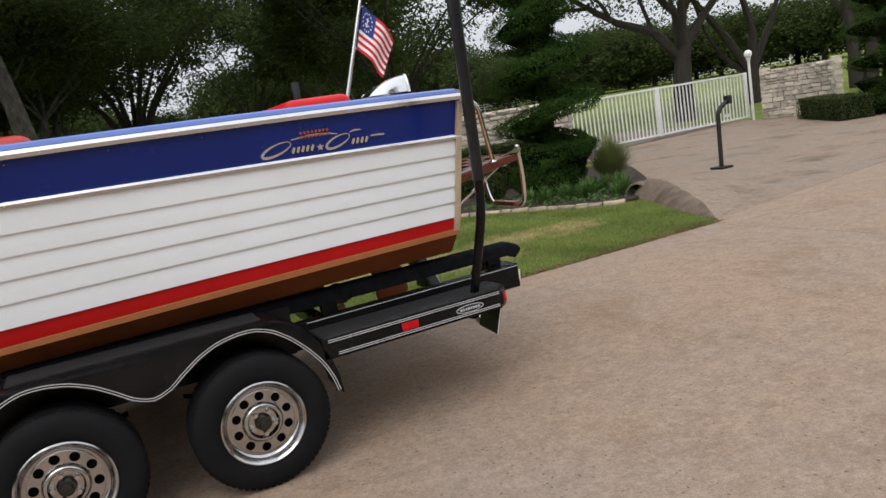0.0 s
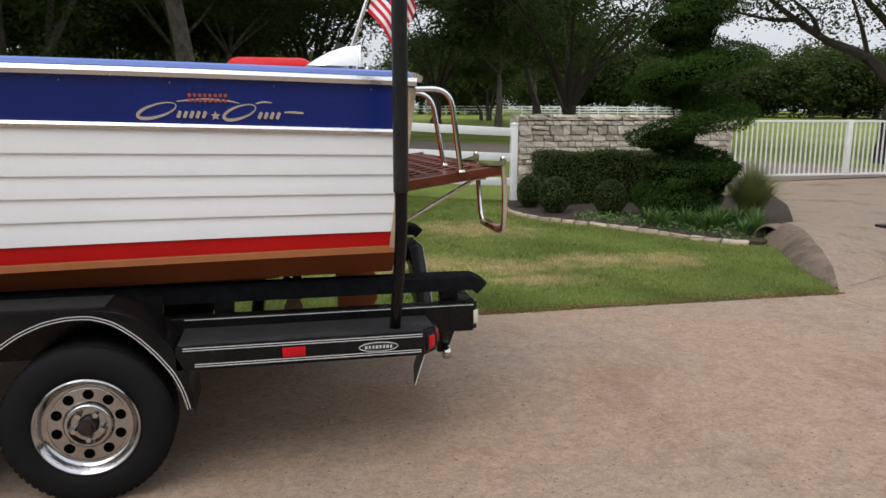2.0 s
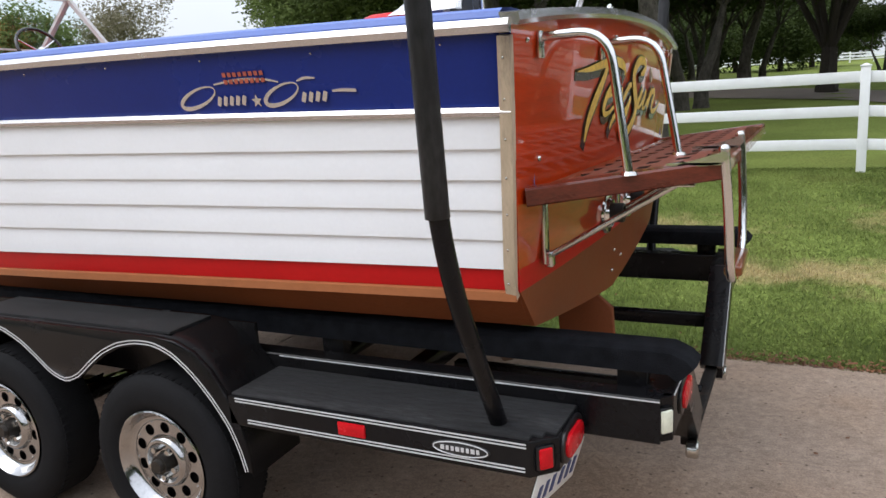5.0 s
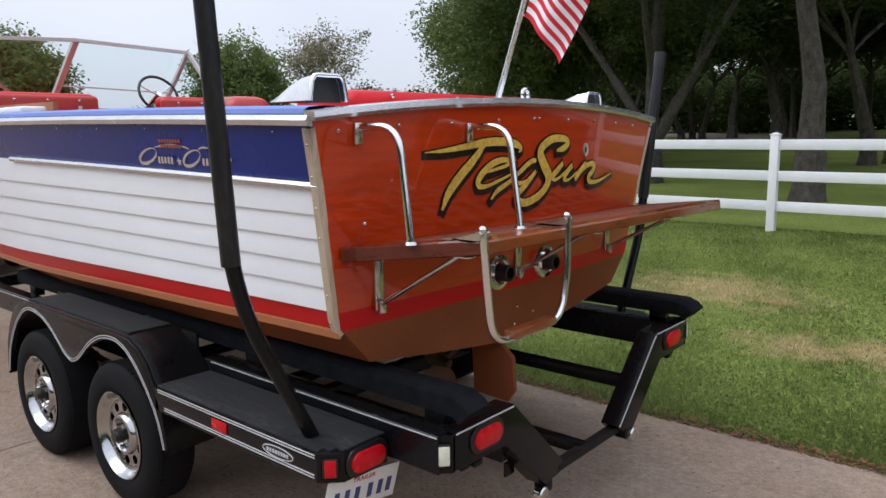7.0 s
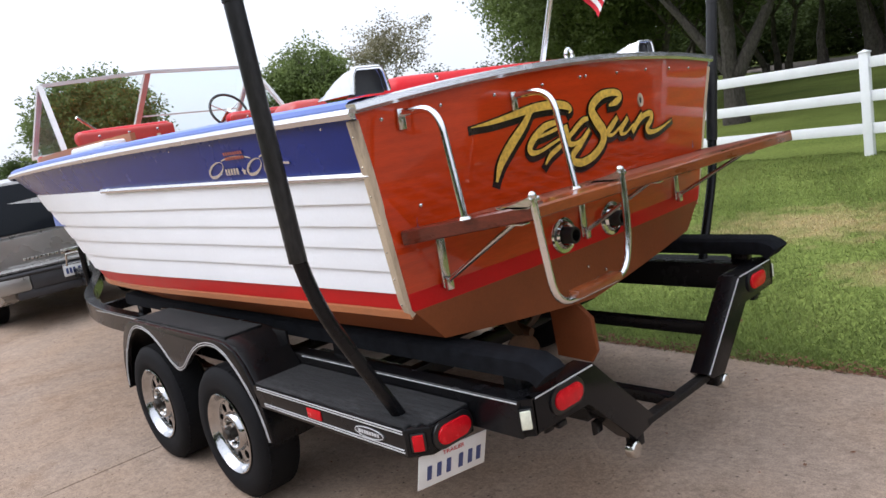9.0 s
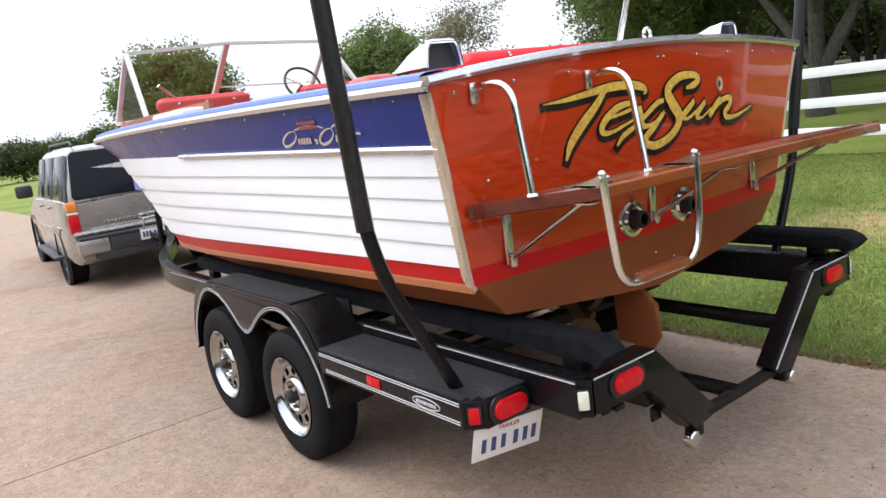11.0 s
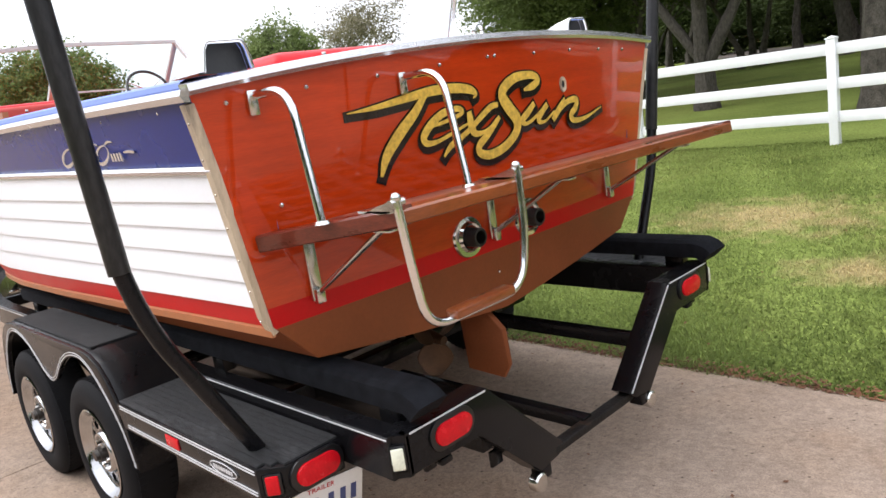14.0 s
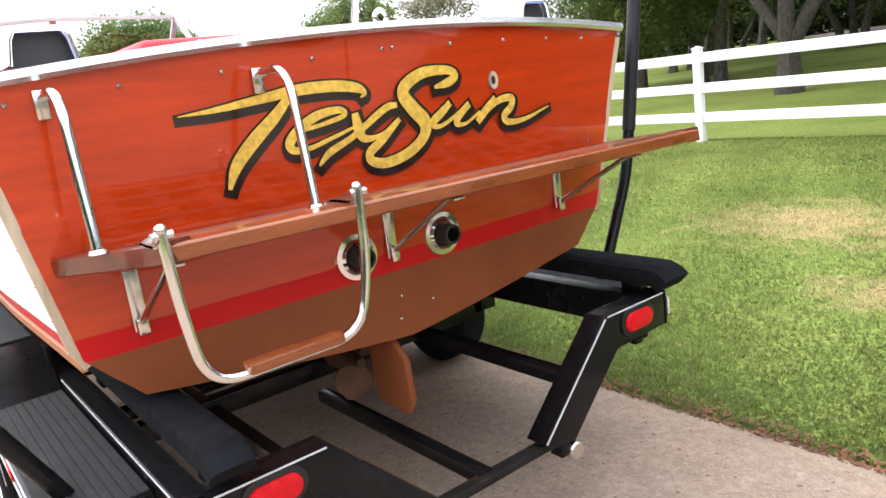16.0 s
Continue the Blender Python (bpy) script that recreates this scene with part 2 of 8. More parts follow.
BLACKSTEEL = material("black_painted_steel", (0.0055, 0.0055, 0.0065), 0.24, vary=0.35, scale=5, fine=50, bump=0.04, spec=0.2, stain=0.35, stain_color=(0.022, 0.020, 0.018), rough_vary=0.14)
CARPET = material("black_bunk_carpet", (0.0105, 0.0115, 0.0145), 0.95, spec=0.12, vary=0.5, scale=20, fine=300, bump=0.8, rough_vary=0.03)
SCUFFSTEEL = material("rust_scuffed_black_steel", (0.012, 0.010, 0.009), 0.6, vary=0.4, scale=14, fine=80, bump=0.3, stain=0.8, stain_color=(0.13, 0.065, 0.03), spec=0.2)
GRIP = material("black_grip_surface", (0.0075, 0.008, 0.009), 0.8, vary=0.3, scale=9, fine=350, bump=0.6, stain=0.8, stain_color=(0.05, 0.05, 0.052), speck=0.7, speck_scale=60, stretch=(0.35, 1.6, 1))
RUBBER = material("tyre_rubber", (0.0095, 0.0095, 0.0105), 0.75, vary=0.25, scale=14, fine=120, bump=0.12, stain=0.12, stain_color=(0.015, 0.014, 0.013), spec=0.12)
WHEELCHROME = material("wheel_chrome", (0.48, 0.48, 0.485), 0.13, 1.0, vary=0.12, scale=18, fine=90, bump=0.06, rough_vary=0.07, stain=0.3, stain_color=(0.18, 0.15, 0.12))
GREASE = material("greasy_dark_steel", (0.06, 0.055, 0.05), 0.4, 0.8, vary=0.3, scale=20, fine=90, bump=0.1)
LENS = material("red_lamp_lens", (0.52, 0.006, 0.012), 0.25, vary=0.15, scale=30, fine=120, bump=0.1, spec=0.25)
CLEARLENS = material("clear_lamp_lens", (0.70, 0.72, 0.58), 0.15, vary=0.15, scale=40, fine=120, bump=0.15, coat=0.5)
PINSTRIPE = material("silver_pinstripe", (0.55, 0.55, 0.56), 0.4, vary=0.05, scale=20, fine=80, bump=0.0)
def concrete(name, pale, warm, stain_color, mottle=0.7):
    """Weathered broom-finished concrete: cloudy tone, rusty stains, pale scuffs, sand grain, dark pits and a fine relief."""
    m = bpy.data.materials.new(name)
    m.use_nodes = True
    n, l = m.node_tree.nodes, m.node_tree.links
    b = n["Principled BSDF"]
    b.inputs["Specular IOR Level"].default_value = 0.2
    b.inputs["Roughness"].default_value = 0.9
    tc = n.new("ShaderNodeTexCoord")

    def tex(scale, detail, rough=0.55, kind="ShaderNodeTexNoise", stretch=None):
        t = n.new(kind)
        t.inputs["Scale"].default_value = scale
        if kind == "ShaderNodeTexNoise":
            t.inputs["Detail"].default_value, t.inputs["Roughness"].default_value = detail, rough
        if stretch:
            mp = n.new("ShaderNodeMapping")
            mp.inputs["Scale"].default_value = stretch
            l.new(tc.outputs["Object"], mp.inputs["Vector"])
            l.new(mp.outputs["Vector"], t.inputs["Vector"])
        else:
            l.new(tc.outputs["Object"], t.inputs["Vector"])
        return t.outputs["Distance"] if kind == "ShaderNodeTexVoronoi" else t.outputs["Fac"]

    def ramp(src, lo, hi, a, z):
        r = n.new("ShaderNodeMapRange")
        for key, v in (("From Min", lo), ("From Max", hi), ("To Min", a), ("To Max", z)):
            r.inputs[key].default_value = v
        l.new(src, r.inputs["Value"])
        return r.outputs["Result"]

    def mix(fac, a, z):
        x = n.new("ShaderNodeMix")
        x.data_type = "RGBA"
        for key, v in (("A", a), ("B", z)):
            if isinstance(v, tuple):
                x.inputs[key].default_value = (*v, 1)
            else:
                l.new(v, x.inputs[key])
        l.new(fac, x.inputs["Factor"])
        return x.outputs["Result"]

    def darken(color, value):
        h = n.new("ShaderNodeHueSaturation")
        l.new(color, h.inputs["Color"])
        l.new(value, h.inputs["Value"])
        return h.outputs["Color"]
    col = mix(ramp(tex(0.55, 7, 0.6), 0.40, 0.60, 0, 1), pale, warm)
    col = mix(ramp(tex(0.9, 9, 0.7), 0.52, 0.68, 0, mottle), col, stain_color)
    col = mix(ramp(tex(2.3, 9, 0.72), 0.58, 0.72, 0, 0.5), col, tuple(c * 0.5 for c in pale))
    col = mix(ramp(tex(1.7, 8, 0.7, stretch=(1, 1.6, 1)), 0.60, 0.70, 0, mottle * 0.6), col, tuple(min(1, c * 1.28) for c in pale))
    grain = tex(140, 5, 0.75)
    col = darken(col, ramp(grain, 0.32, 0.68, 0.75, 1.25))
    col = darken(col, ramp(tex(55, 5, 0.8), 0.34, 0.66, 0.82, 1.18))
    col = darken(col, ramp(tex(24, 6, 0.75), 0.32, 0.68, 0.80, 1.18))
    col = darken(col, ramp(tex(7, 7, 0.75), 0.34, 0.66, 0.84, 1.14))
    col = darken(col, ramp(tex(30, 3, 0.7, stretch=(0.25, 1.6, 1)), 0.62, 0.74, 1.0, 0.7))
    col = darken(col, ramp(tex(17, 0, kind="ShaderNodeTexVoronoi"), 0.06, 0.15, 0.42, 1.0))
    l.new(col, b.inputs["Base Color"])
    bump = n.new("ShaderNodeBump")
    bump.inputs["Strength"].default_value, bump.inputs["Distance"].default_value = 0.7, 0.006
    l.new(grain, bump.inputs["Height"])
    l.new(bump.outputs["Normal"], b.inputs["Normal"])
    return m


CONCRETE = concrete("driveway_concrete", (0.312, 0.238, 0.184), (0.332, 0.238, 0.170), (0.215, 0.134, 0.082), 0.55)
APRONCONCRETE = concrete("apron_concrete", (0.270, 0.212, 0.168), (0.290, 0.218, 0.162), (0.115, 0.082, 0.060), 0.72)


PATCHES = ((-0.85, 5.05, 1.0, 0.7), (1.15, 3.6, 0.7, 0.4), (1.95, 3.25, 0.8, 0.4), (2.25, 5.8, 0.9, 0.7), (3.1, 3.5, 0.6, 0.4), (3.85, 3.3, 0.6, 0.45), (2.1, 2.6, 0.5, 0.3), (0.5, 3.45, 0.6, 0.35), (-5.0, 4.4, 0.9, 0.6))


def dry_patches(m, straw):
    """Lets a grass material go to straw in a few worn places of the lawn."""
    n, l = m.node_tree.nodes, m.node_tree.links
    b = n["Principled BSDF"]
    was = b.inputs["Base Color"].links[0].from_socket
    tc = n.new("ShaderNodeTexCoord")
    best = None
    for x, y, rx, ry in PATCHES:
        mp = n.new("ShaderNodeMapping")
        mp.inputs["Location"].default_value = (-x / rx, -y / ry, 0)
        mp.inputs["Scale"].default_value = (1 / rx, 1 / ry, 0)
        l.new(tc.outputs["Object"], mp.inputs["Vector"])
        ln = n.new("ShaderNodeVectorMath")
        ln.operation = "LENGTH"
        l.new(mp.outputs["Vector"], ln.inputs[0])
        if best is None:
            best = ln.outputs["Value"]
        else:
            mn = n.new("ShaderNodeMath")
            mn.operation = "MINIMUM"
            l.new(best, mn.inputs[0])
            l.new(ln.outputs["Value"], mn.inputs[1])
            best = mn.outputs[0]
    no = n.new("ShaderNodeTexNoise")
    no.inputs["Scale"].default_value = 4.0
    no.inputs["Detail"].default_value = 8
    l.new(tc.outputs["Object"], no.inputs["Vector"])
    ad = n.new("ShaderNodeMath")
    ad.operation = "MULTIPLY_ADD"
    ad.inputs[1].default_value = 2.6
    l.new(no.outputs["Fac"], ad.inputs[0])
    l.new(best, ad.inputs[2])
    mr = n.new("ShaderNodeMapRange")
    mr.inputs["From Min"].default_value, mr.inputs["From Max"].default_value = 1.5, 2.6
    mr.inputs["To Min"].default_value, mr.inputs["To Max"].default_value = 0.85, 0.0
    l.new(ad.outputs[0], mr.inputs["Value"])
    mx = n.new("ShaderNodeMix")
    mx.data_type = "RGBA"
    mx.inputs["B"].default_value = (*straw, 1)
    l.new(mr.outputs["Result"], mx.inputs["Factor"])
    l.new(was, mx.inputs["A"])
    for node in [k for k in n if k.type == "BSDF_TRANSLUCENT"]:
        l.new(mx.outputs["Result"], node.inputs["Color"])
    l.new(mx.outputs["Result"], b.inputs["Base Color"])


GRASS = material("lawn", (0.138, 0.186, 0.040), 0.95, vary=0.25, scale=0.35, fine=26, bump=0.15, second=(0.185, 0.225, 0.058), stain=0.4, stain_color=(0.21, 0.185, 0.06), depth=0.03, spec=0.05, speck=0.3, speck_scale=40)
dry_patches(GRASS, (0.34, 0.26, 0.13))
VINYL = material("white_fence_vinyl", (0.80, 0.81, 0.82), 0.4, vary=0.04, scale=4, fine=40, bump=0.03, stain=0.12, stain_color=(0.5, 0.48, 0.42))
STONE = material("cut_limestone", (0.52, 0.465, 0.38), 0.9, vary=0.25, scale=7, fine=45, bump=0.7, rand=0.32)
MORTAR = material("mortar", (0.22, 0.19, 0.15), 0.95, vary=0.2, scale=9, fine=80, bump=0.6)
BARK = material("oak_bark", (0.052, 0.041, 0.032), 0.95, vary=0.5, scale=7, fine=34, bump=1.0, second=(0.088, 0.078, 0.064), stretch=(3, 3, 1.2), depth=0.04)
BARKDARK = material("dark_oak_bark", (0.040, 0.032, 0.025), 0.95, vary=0.4, scale=6, fine=34, bump=0.9, stretch=(3, 3, 1.0), depth=0.03)
LEAF = material("oak_leaf", (0.038, 0.060, 0.017), 0.8, spec=0.12, vary=0.45, scale=0.8, fine=6, bump=0.0, second=(0.060, 0.082, 0.025), thin=0.4)
REDVINYL = material("red_vinyl", (0.56, 0.008, 0.014), 0.38, spec=0.25, vary=0.08, scale=6, fine=120, bump=0.1)
ORANGEPANEL = material("orange_seat_panel", (0.46, 0.028, 0.018), 0.35, vary=0.12, scale=6, fine=60, bump=0.05)

# ---- ground ----
ASPHALT = material("worn_asphalt", (0.20, 0.165, 0.135), 0.9, vary=0.15, scale=0.6, fine=20, bump=0.3)
SOIL = material("dark_mulch", (0.045, 0.030, 0.020), 0.95, vary=0.5, scale=6, fine=60, bump=1.0, depth=0.03)
GRASSBLADE = material("grass_blade", (0.160, 0.218, 0.055), 0.7, spec=0.15, vary=0.3, scale=0.9, fine=30, bump=0.0, second=(0.225, 0.272, 0.082), stain=0.45, stain_color=(0.28, 0.24, 0.09), thin=0.65)
dry_patches(GRASSBLADE, (0.56, 0.45, 0.24))


def blade_by_blade(m, amount):
    """Each blade of a joined mesh a little lighter or darker than the next."""
    n, l = m.node_tree.nodes, m.node_tree.links
    b = n["Principled BSDF"]
    src = b.inputs["Base Color"].links[0].from_socket
    ends = [k.to_socket for k in m.node_tree.links if k.from_socket == src]
    g = n.new("ShaderNodeNewGeometry")
    r = n.new("ShaderNodeMapRange")
    r.inputs["To Min"].default_value, r.inputs["To Max"].default_value = 1 - amount, 1 + amount
    h = n.new("ShaderNodeHueSaturation")
    l.new(g.outputs["Random Per Island"], r.inputs["Value"])
    l.new(r.outputs["Result"], h.inputs["Value"])
    l.new(src, h.inputs["Color"])
    for e in ends:
        l.new(h.outputs["Color"], e)


blade_by_blade(GRASSBLADE, 0.28)
DRYLEAF = material("dry_leaf", (0.15, 0.058, 0.024), 0.8, vary=0.5, scale=3, fine=30, bump=0.0)
JOINT = material("joint_dirt", (0.05, 0.038, 0.03), 0.95, vary=0.3, scale=8, fine=60, bump=0.4)
EDGE = 1.37


def ease(t):
    t = min(1.0, max(0.0, t))
    return t * t * (3 - 2 * t)


def swell(x, y):
    """The lawn rises a hand's breadth towards the fence."""
    return 0.13 * ease((y - 2.5) / 6.5) * (1 - ease((x - 1.6) / 2.2))


def rise(x, y):
    """The field climbs gently away from the fence."""
    t = max(0.0, y - 11.5)
    return 0.023 * t * min(1.0, t / 12) + swell(x, y)


def ground_sheet():
    bm = bmesh.new()
    xs = [-900, -500, -250, -120, -70, -45, -30, -20, -14] + [-10 + 0.8 * k for k in range(20)] + [6, 8, 12, 20, 30, 45, 70, 120, 250, 500, 900]
    ys = [-900, -400, -150, -60, -25, -12, -6, -2, 1] + [1.8 + 0.7 * k for k in range(12)] + [10.2, 11, 12, 13, 14.5, 16, 18, 20, 22, 25, 32, 40, 50, 65, 85, 110, 140, 180, 260, 500, 900]
    rows = [[bm.verts.new((x, y, rise(x, min(y, 180)) - (0.02 if y > 0 else 0.08))) for x in xs] for y in ys]
    grid_faces(bm, rows)
    return tagged(add_mesh("ground", bm, GRASS), "mown green lawn with dry straw patches", "lawn", kind="structure")


def drive_edge(x):
    """The far edge of the drive: straight along the lawn, then a joint that runs off to the gate's apron."""
    return EDGE if x <= 4.6 else 1.44 + (min(x, 9) - 4.6) * 0.15 + max(0, x - 9) * 0.02


ground_sheet()
drive = thing("driveway", "buff weathered concrete driveway with open joints", "driveway", kind="structure")
bm = bmesh.new()
slab(bm, [(-200, EDGE - 0.01), (4.6, EDGE - 0.01), (4.7, 1.45), (9, 2.09), (60, 3.1), (60, -12), (-200, -12)], -0.1, -0.02, "z")
part("joint_filler", bm, JOINT, drive, "dirt-filled joints")
STEP, FIRST = 6.95, -2.43
cuts = [-200.0] + [FIRST + STEP * k for k in range(-8, 10)]
for a, b in zip(cuts, cuts[1:]):
    for y0, y1 in ((-5.2, EDGE), (-12, -5.2)):
        bm = bmesh.new()
        far_edge = [(b - 0.005, drive_edge(b) - 0.006)] + ([(9, drive_edge(9) - 0.006)] if a < 9 < b else []) + [(a + 0.005, drive_edge(a + 0.1) - 0.006)] if y1 > 0 else [(b - 0.005, y1), (a + 0.005, y1)]
        slab(bm, [(a + 0.005, y0 + 0.005), (b - 0.005, y0 + 0.005)] + far_edge, -0.06, 0.0, "z", 0.004)
        part("slab", bm, CONCRETE, drive, smooth=False)
# apron towards the gate
APRON = [(4.72, drive_edge(4.72) + 0.006), (4.90, 1.70), (5.20, 2.12), (5.62, 2.8), (6.05, 3.6), (6.3, 4.25), (6.7, 5.0), (7.4, 6.0), (8.6, 7.7), (9.9, 10.2), (10.7, 12.8), (10.9, 13.6), (19.0, 13.6), (19.0, 9.6),
         (17.0, 7.0), (18.5, 5.0), (60, 4.0), (60, 3.116), (9, drive_edge(9) + 0.006)]
bm = bmesh.new()
slab(bm, APRON, -0.06, 0.0, "z", 0.004)
part("slab", bm, APRONCONCRETE, drive, smooth=False)

# asphalt lane that leaves the gate and winds off between the trees
lane_pts = [(15, 13.0), (14.3, 17), (11.5, 22), (7.0, 27.5), (1, 34), (-7, 43), (-16, 53), (-28, 66), (-45, 86), (-75, 125), (-120, 180)]
bm = bmesh.new()
rows = []
fine = rounded([(x, y, 0) for x, y in lane_pts], 5, 4)
for i, p in enumerate(fine):
    d = (fine[min(i + 1, len(fine) - 1)] - fine[max(i - 1, 0)]).normalized()
    n = Vector((-d.y, d.x, 0))
    w = 3.6 if i < 3 else 3.2
    rows.append([bm.verts.new((q.x, q.y, rise(q.x, min(q.y, 180)) + 0.015)) for q in (p - n * w, p - n * w / 3, p + n * w / 3, p + n * w)])
grid_faces(bm, rows)
tagged(add_mesh("lane", bm, ASPHALT), "worn grey-brown asphalt lane through the field", "lane", kind="structure")

# flower bed and its stone edging
KERB = rounded([(3.86, 9.3, 0), (3.66, 8.8, 0), (3.49, 8.1, 0), (3.48, 7.45, 0), (3.66, 6.85, 0), (4.08, 6.35, 0), (4.52, 5.65, 0), (4.90, 4.85, 0), (5.30, 4.12, 0), (5.72, 3.98, 0)], 0.3, 4)
bm = bmesh.new()
slab(bm, [(p.x, p.y) for p in KERB] + [(6.1, 4.2), (6.85, 4.9), (7.65, 5.9), (8.85, 7.6), (9.9, 9.5), (4.1, 9.6)], -0.05, 0.03, "z")
tagged(add_mesh("flower_bed", bm, SOIL, smooth=False), "dark mulch flower bed in front of the wall", "flower bed", kind="structure")
KERBSTONE = material("kerb_stone", (0.40, 0.32, 0.24), 0.9, vary=0.3, scale=9, fine=60, bump=0.5, rand=0.2)
kerb = thing("bed_edging", "low tan stone edging round the flower bed", "edging", kind="structure")
acc, run = [], 0.0
for a, b in zip(KERB, KERB[1:]):
    acc.append((run, a, b))
    run += (b - a).length
rk = random.Random(4)
pos = 0.0
while pos < run - 0.2:
    length = rk.uniform(0.18, 0.36)
    for r0, a, b in acc:
        if r0 <= pos + length / 2 <= r0 + (b - a).length + 1e-6:
            d = (b - a).normalized()
            c = a + d * (pos + length / 2 - r0)
            bm = boxes(((0, 0, 0), (length - 0.02, 0.085, 0.075), 0.02))
            for v in bm.verts:
                v.co += Vector((rk.uniform(-1, 1), rk.uniform(-1, 1), rk.uniform(-1, 1))) * 0.011
            o = part("edging_stone", bm, KERBSTONE, kerb)
            o.matrix_basis = pose(c.x, c.y, 0.004, rk.uniform(-2, 2), rk.uniform(-2, 2), math.degrees(math.atan2(d.y, d.x)))
            break
    pos += length


def quads(name, centre, axis_u, axis_v, mat, parent=None, label=""):
    """One mesh of many small quads: N centres and half axes."""
    n = len(centre)
    verts = np.empty((n, 4, 3))
    verts[:, 0], verts[:, 1] = centre - axis_u, centre + axis_v * 0.9 - axis_u * 0.1
    verts[:, 2], verts[:, 3] = centre + axis_u, centre - axis_v * 0.9 - axis_u * 0.1
    me = bpy.data.meshes.new(name)
    me.vertices.add(n * 4)
    me.vertices.foreach_set("co", verts.ravel())
    me.loops.add(n * 4)
    me.loops.foreach_set("vertex_index", np.arange(n * 4, dtype=np.int32))
    me.polygons.add(n)
    me.polygons.foreach_set("loop_start", np.arange(0, n * 4, 4, dtype=np.int32))
    me.update(calc_edges=True)
    me.materials.append(mat)
    ob = new(name, me)
    if parent is not None:
        ob.parent = parent
    if label:
        ob["label"] = label
    return ob


def rand_dirs(rng, n):
    v = rng.normal(size=(n, 3))
    return v / np.linalg.norm(v, axis=1, keepdims=True)


def leaves(name, pts, mat, rng, length, width, parent=None, label="", outward=None, tilt=0.6):
    """Leaves at the points, turned at random, or loosely facing outward."""
    n = len(pts)
    u = rand_dirs(rng, n)
    if outward is not None:
        nrm = outward + rand_dirs(rng, n) * tilt
        nrm /= np.linalg.norm(nrm, axis=1, keepdims=True)
    else:
        nrm = rand_dirs(rng, n)
        nrm[:, 2] = np.abs(nrm[:, 2]) + 0.3
        nrm /= np.linalg.norm(nrm, axis=1, keepdims=True)
    u = u - nrm * np.sum(u * nrm, axis=1, keepdims=True)
    u /= np.linalg.norm(u, axis=1, keepdims=True) + 1e-9
    v = np.cross(nrm, u)
    s = rng.uniform(0.65, 1.25, (n, 1))
    return quads(name, pts, u * length / 2 * s, v * width / 2 * s, mat, parent, label)


# ---- lawn blades and leaf litter ----
def kerb_x(y):
    best = 6.4
    for a, b in zip(KERB, KERB[1:]):
        lo, hi = min(a.y, b.y), max(a.y, b.y)
        if lo <= y <= hi and hi > lo:
            best = min(best, a.x + (b.x - a.x) * (y - a.y) / (b.y - a.y))
    return best


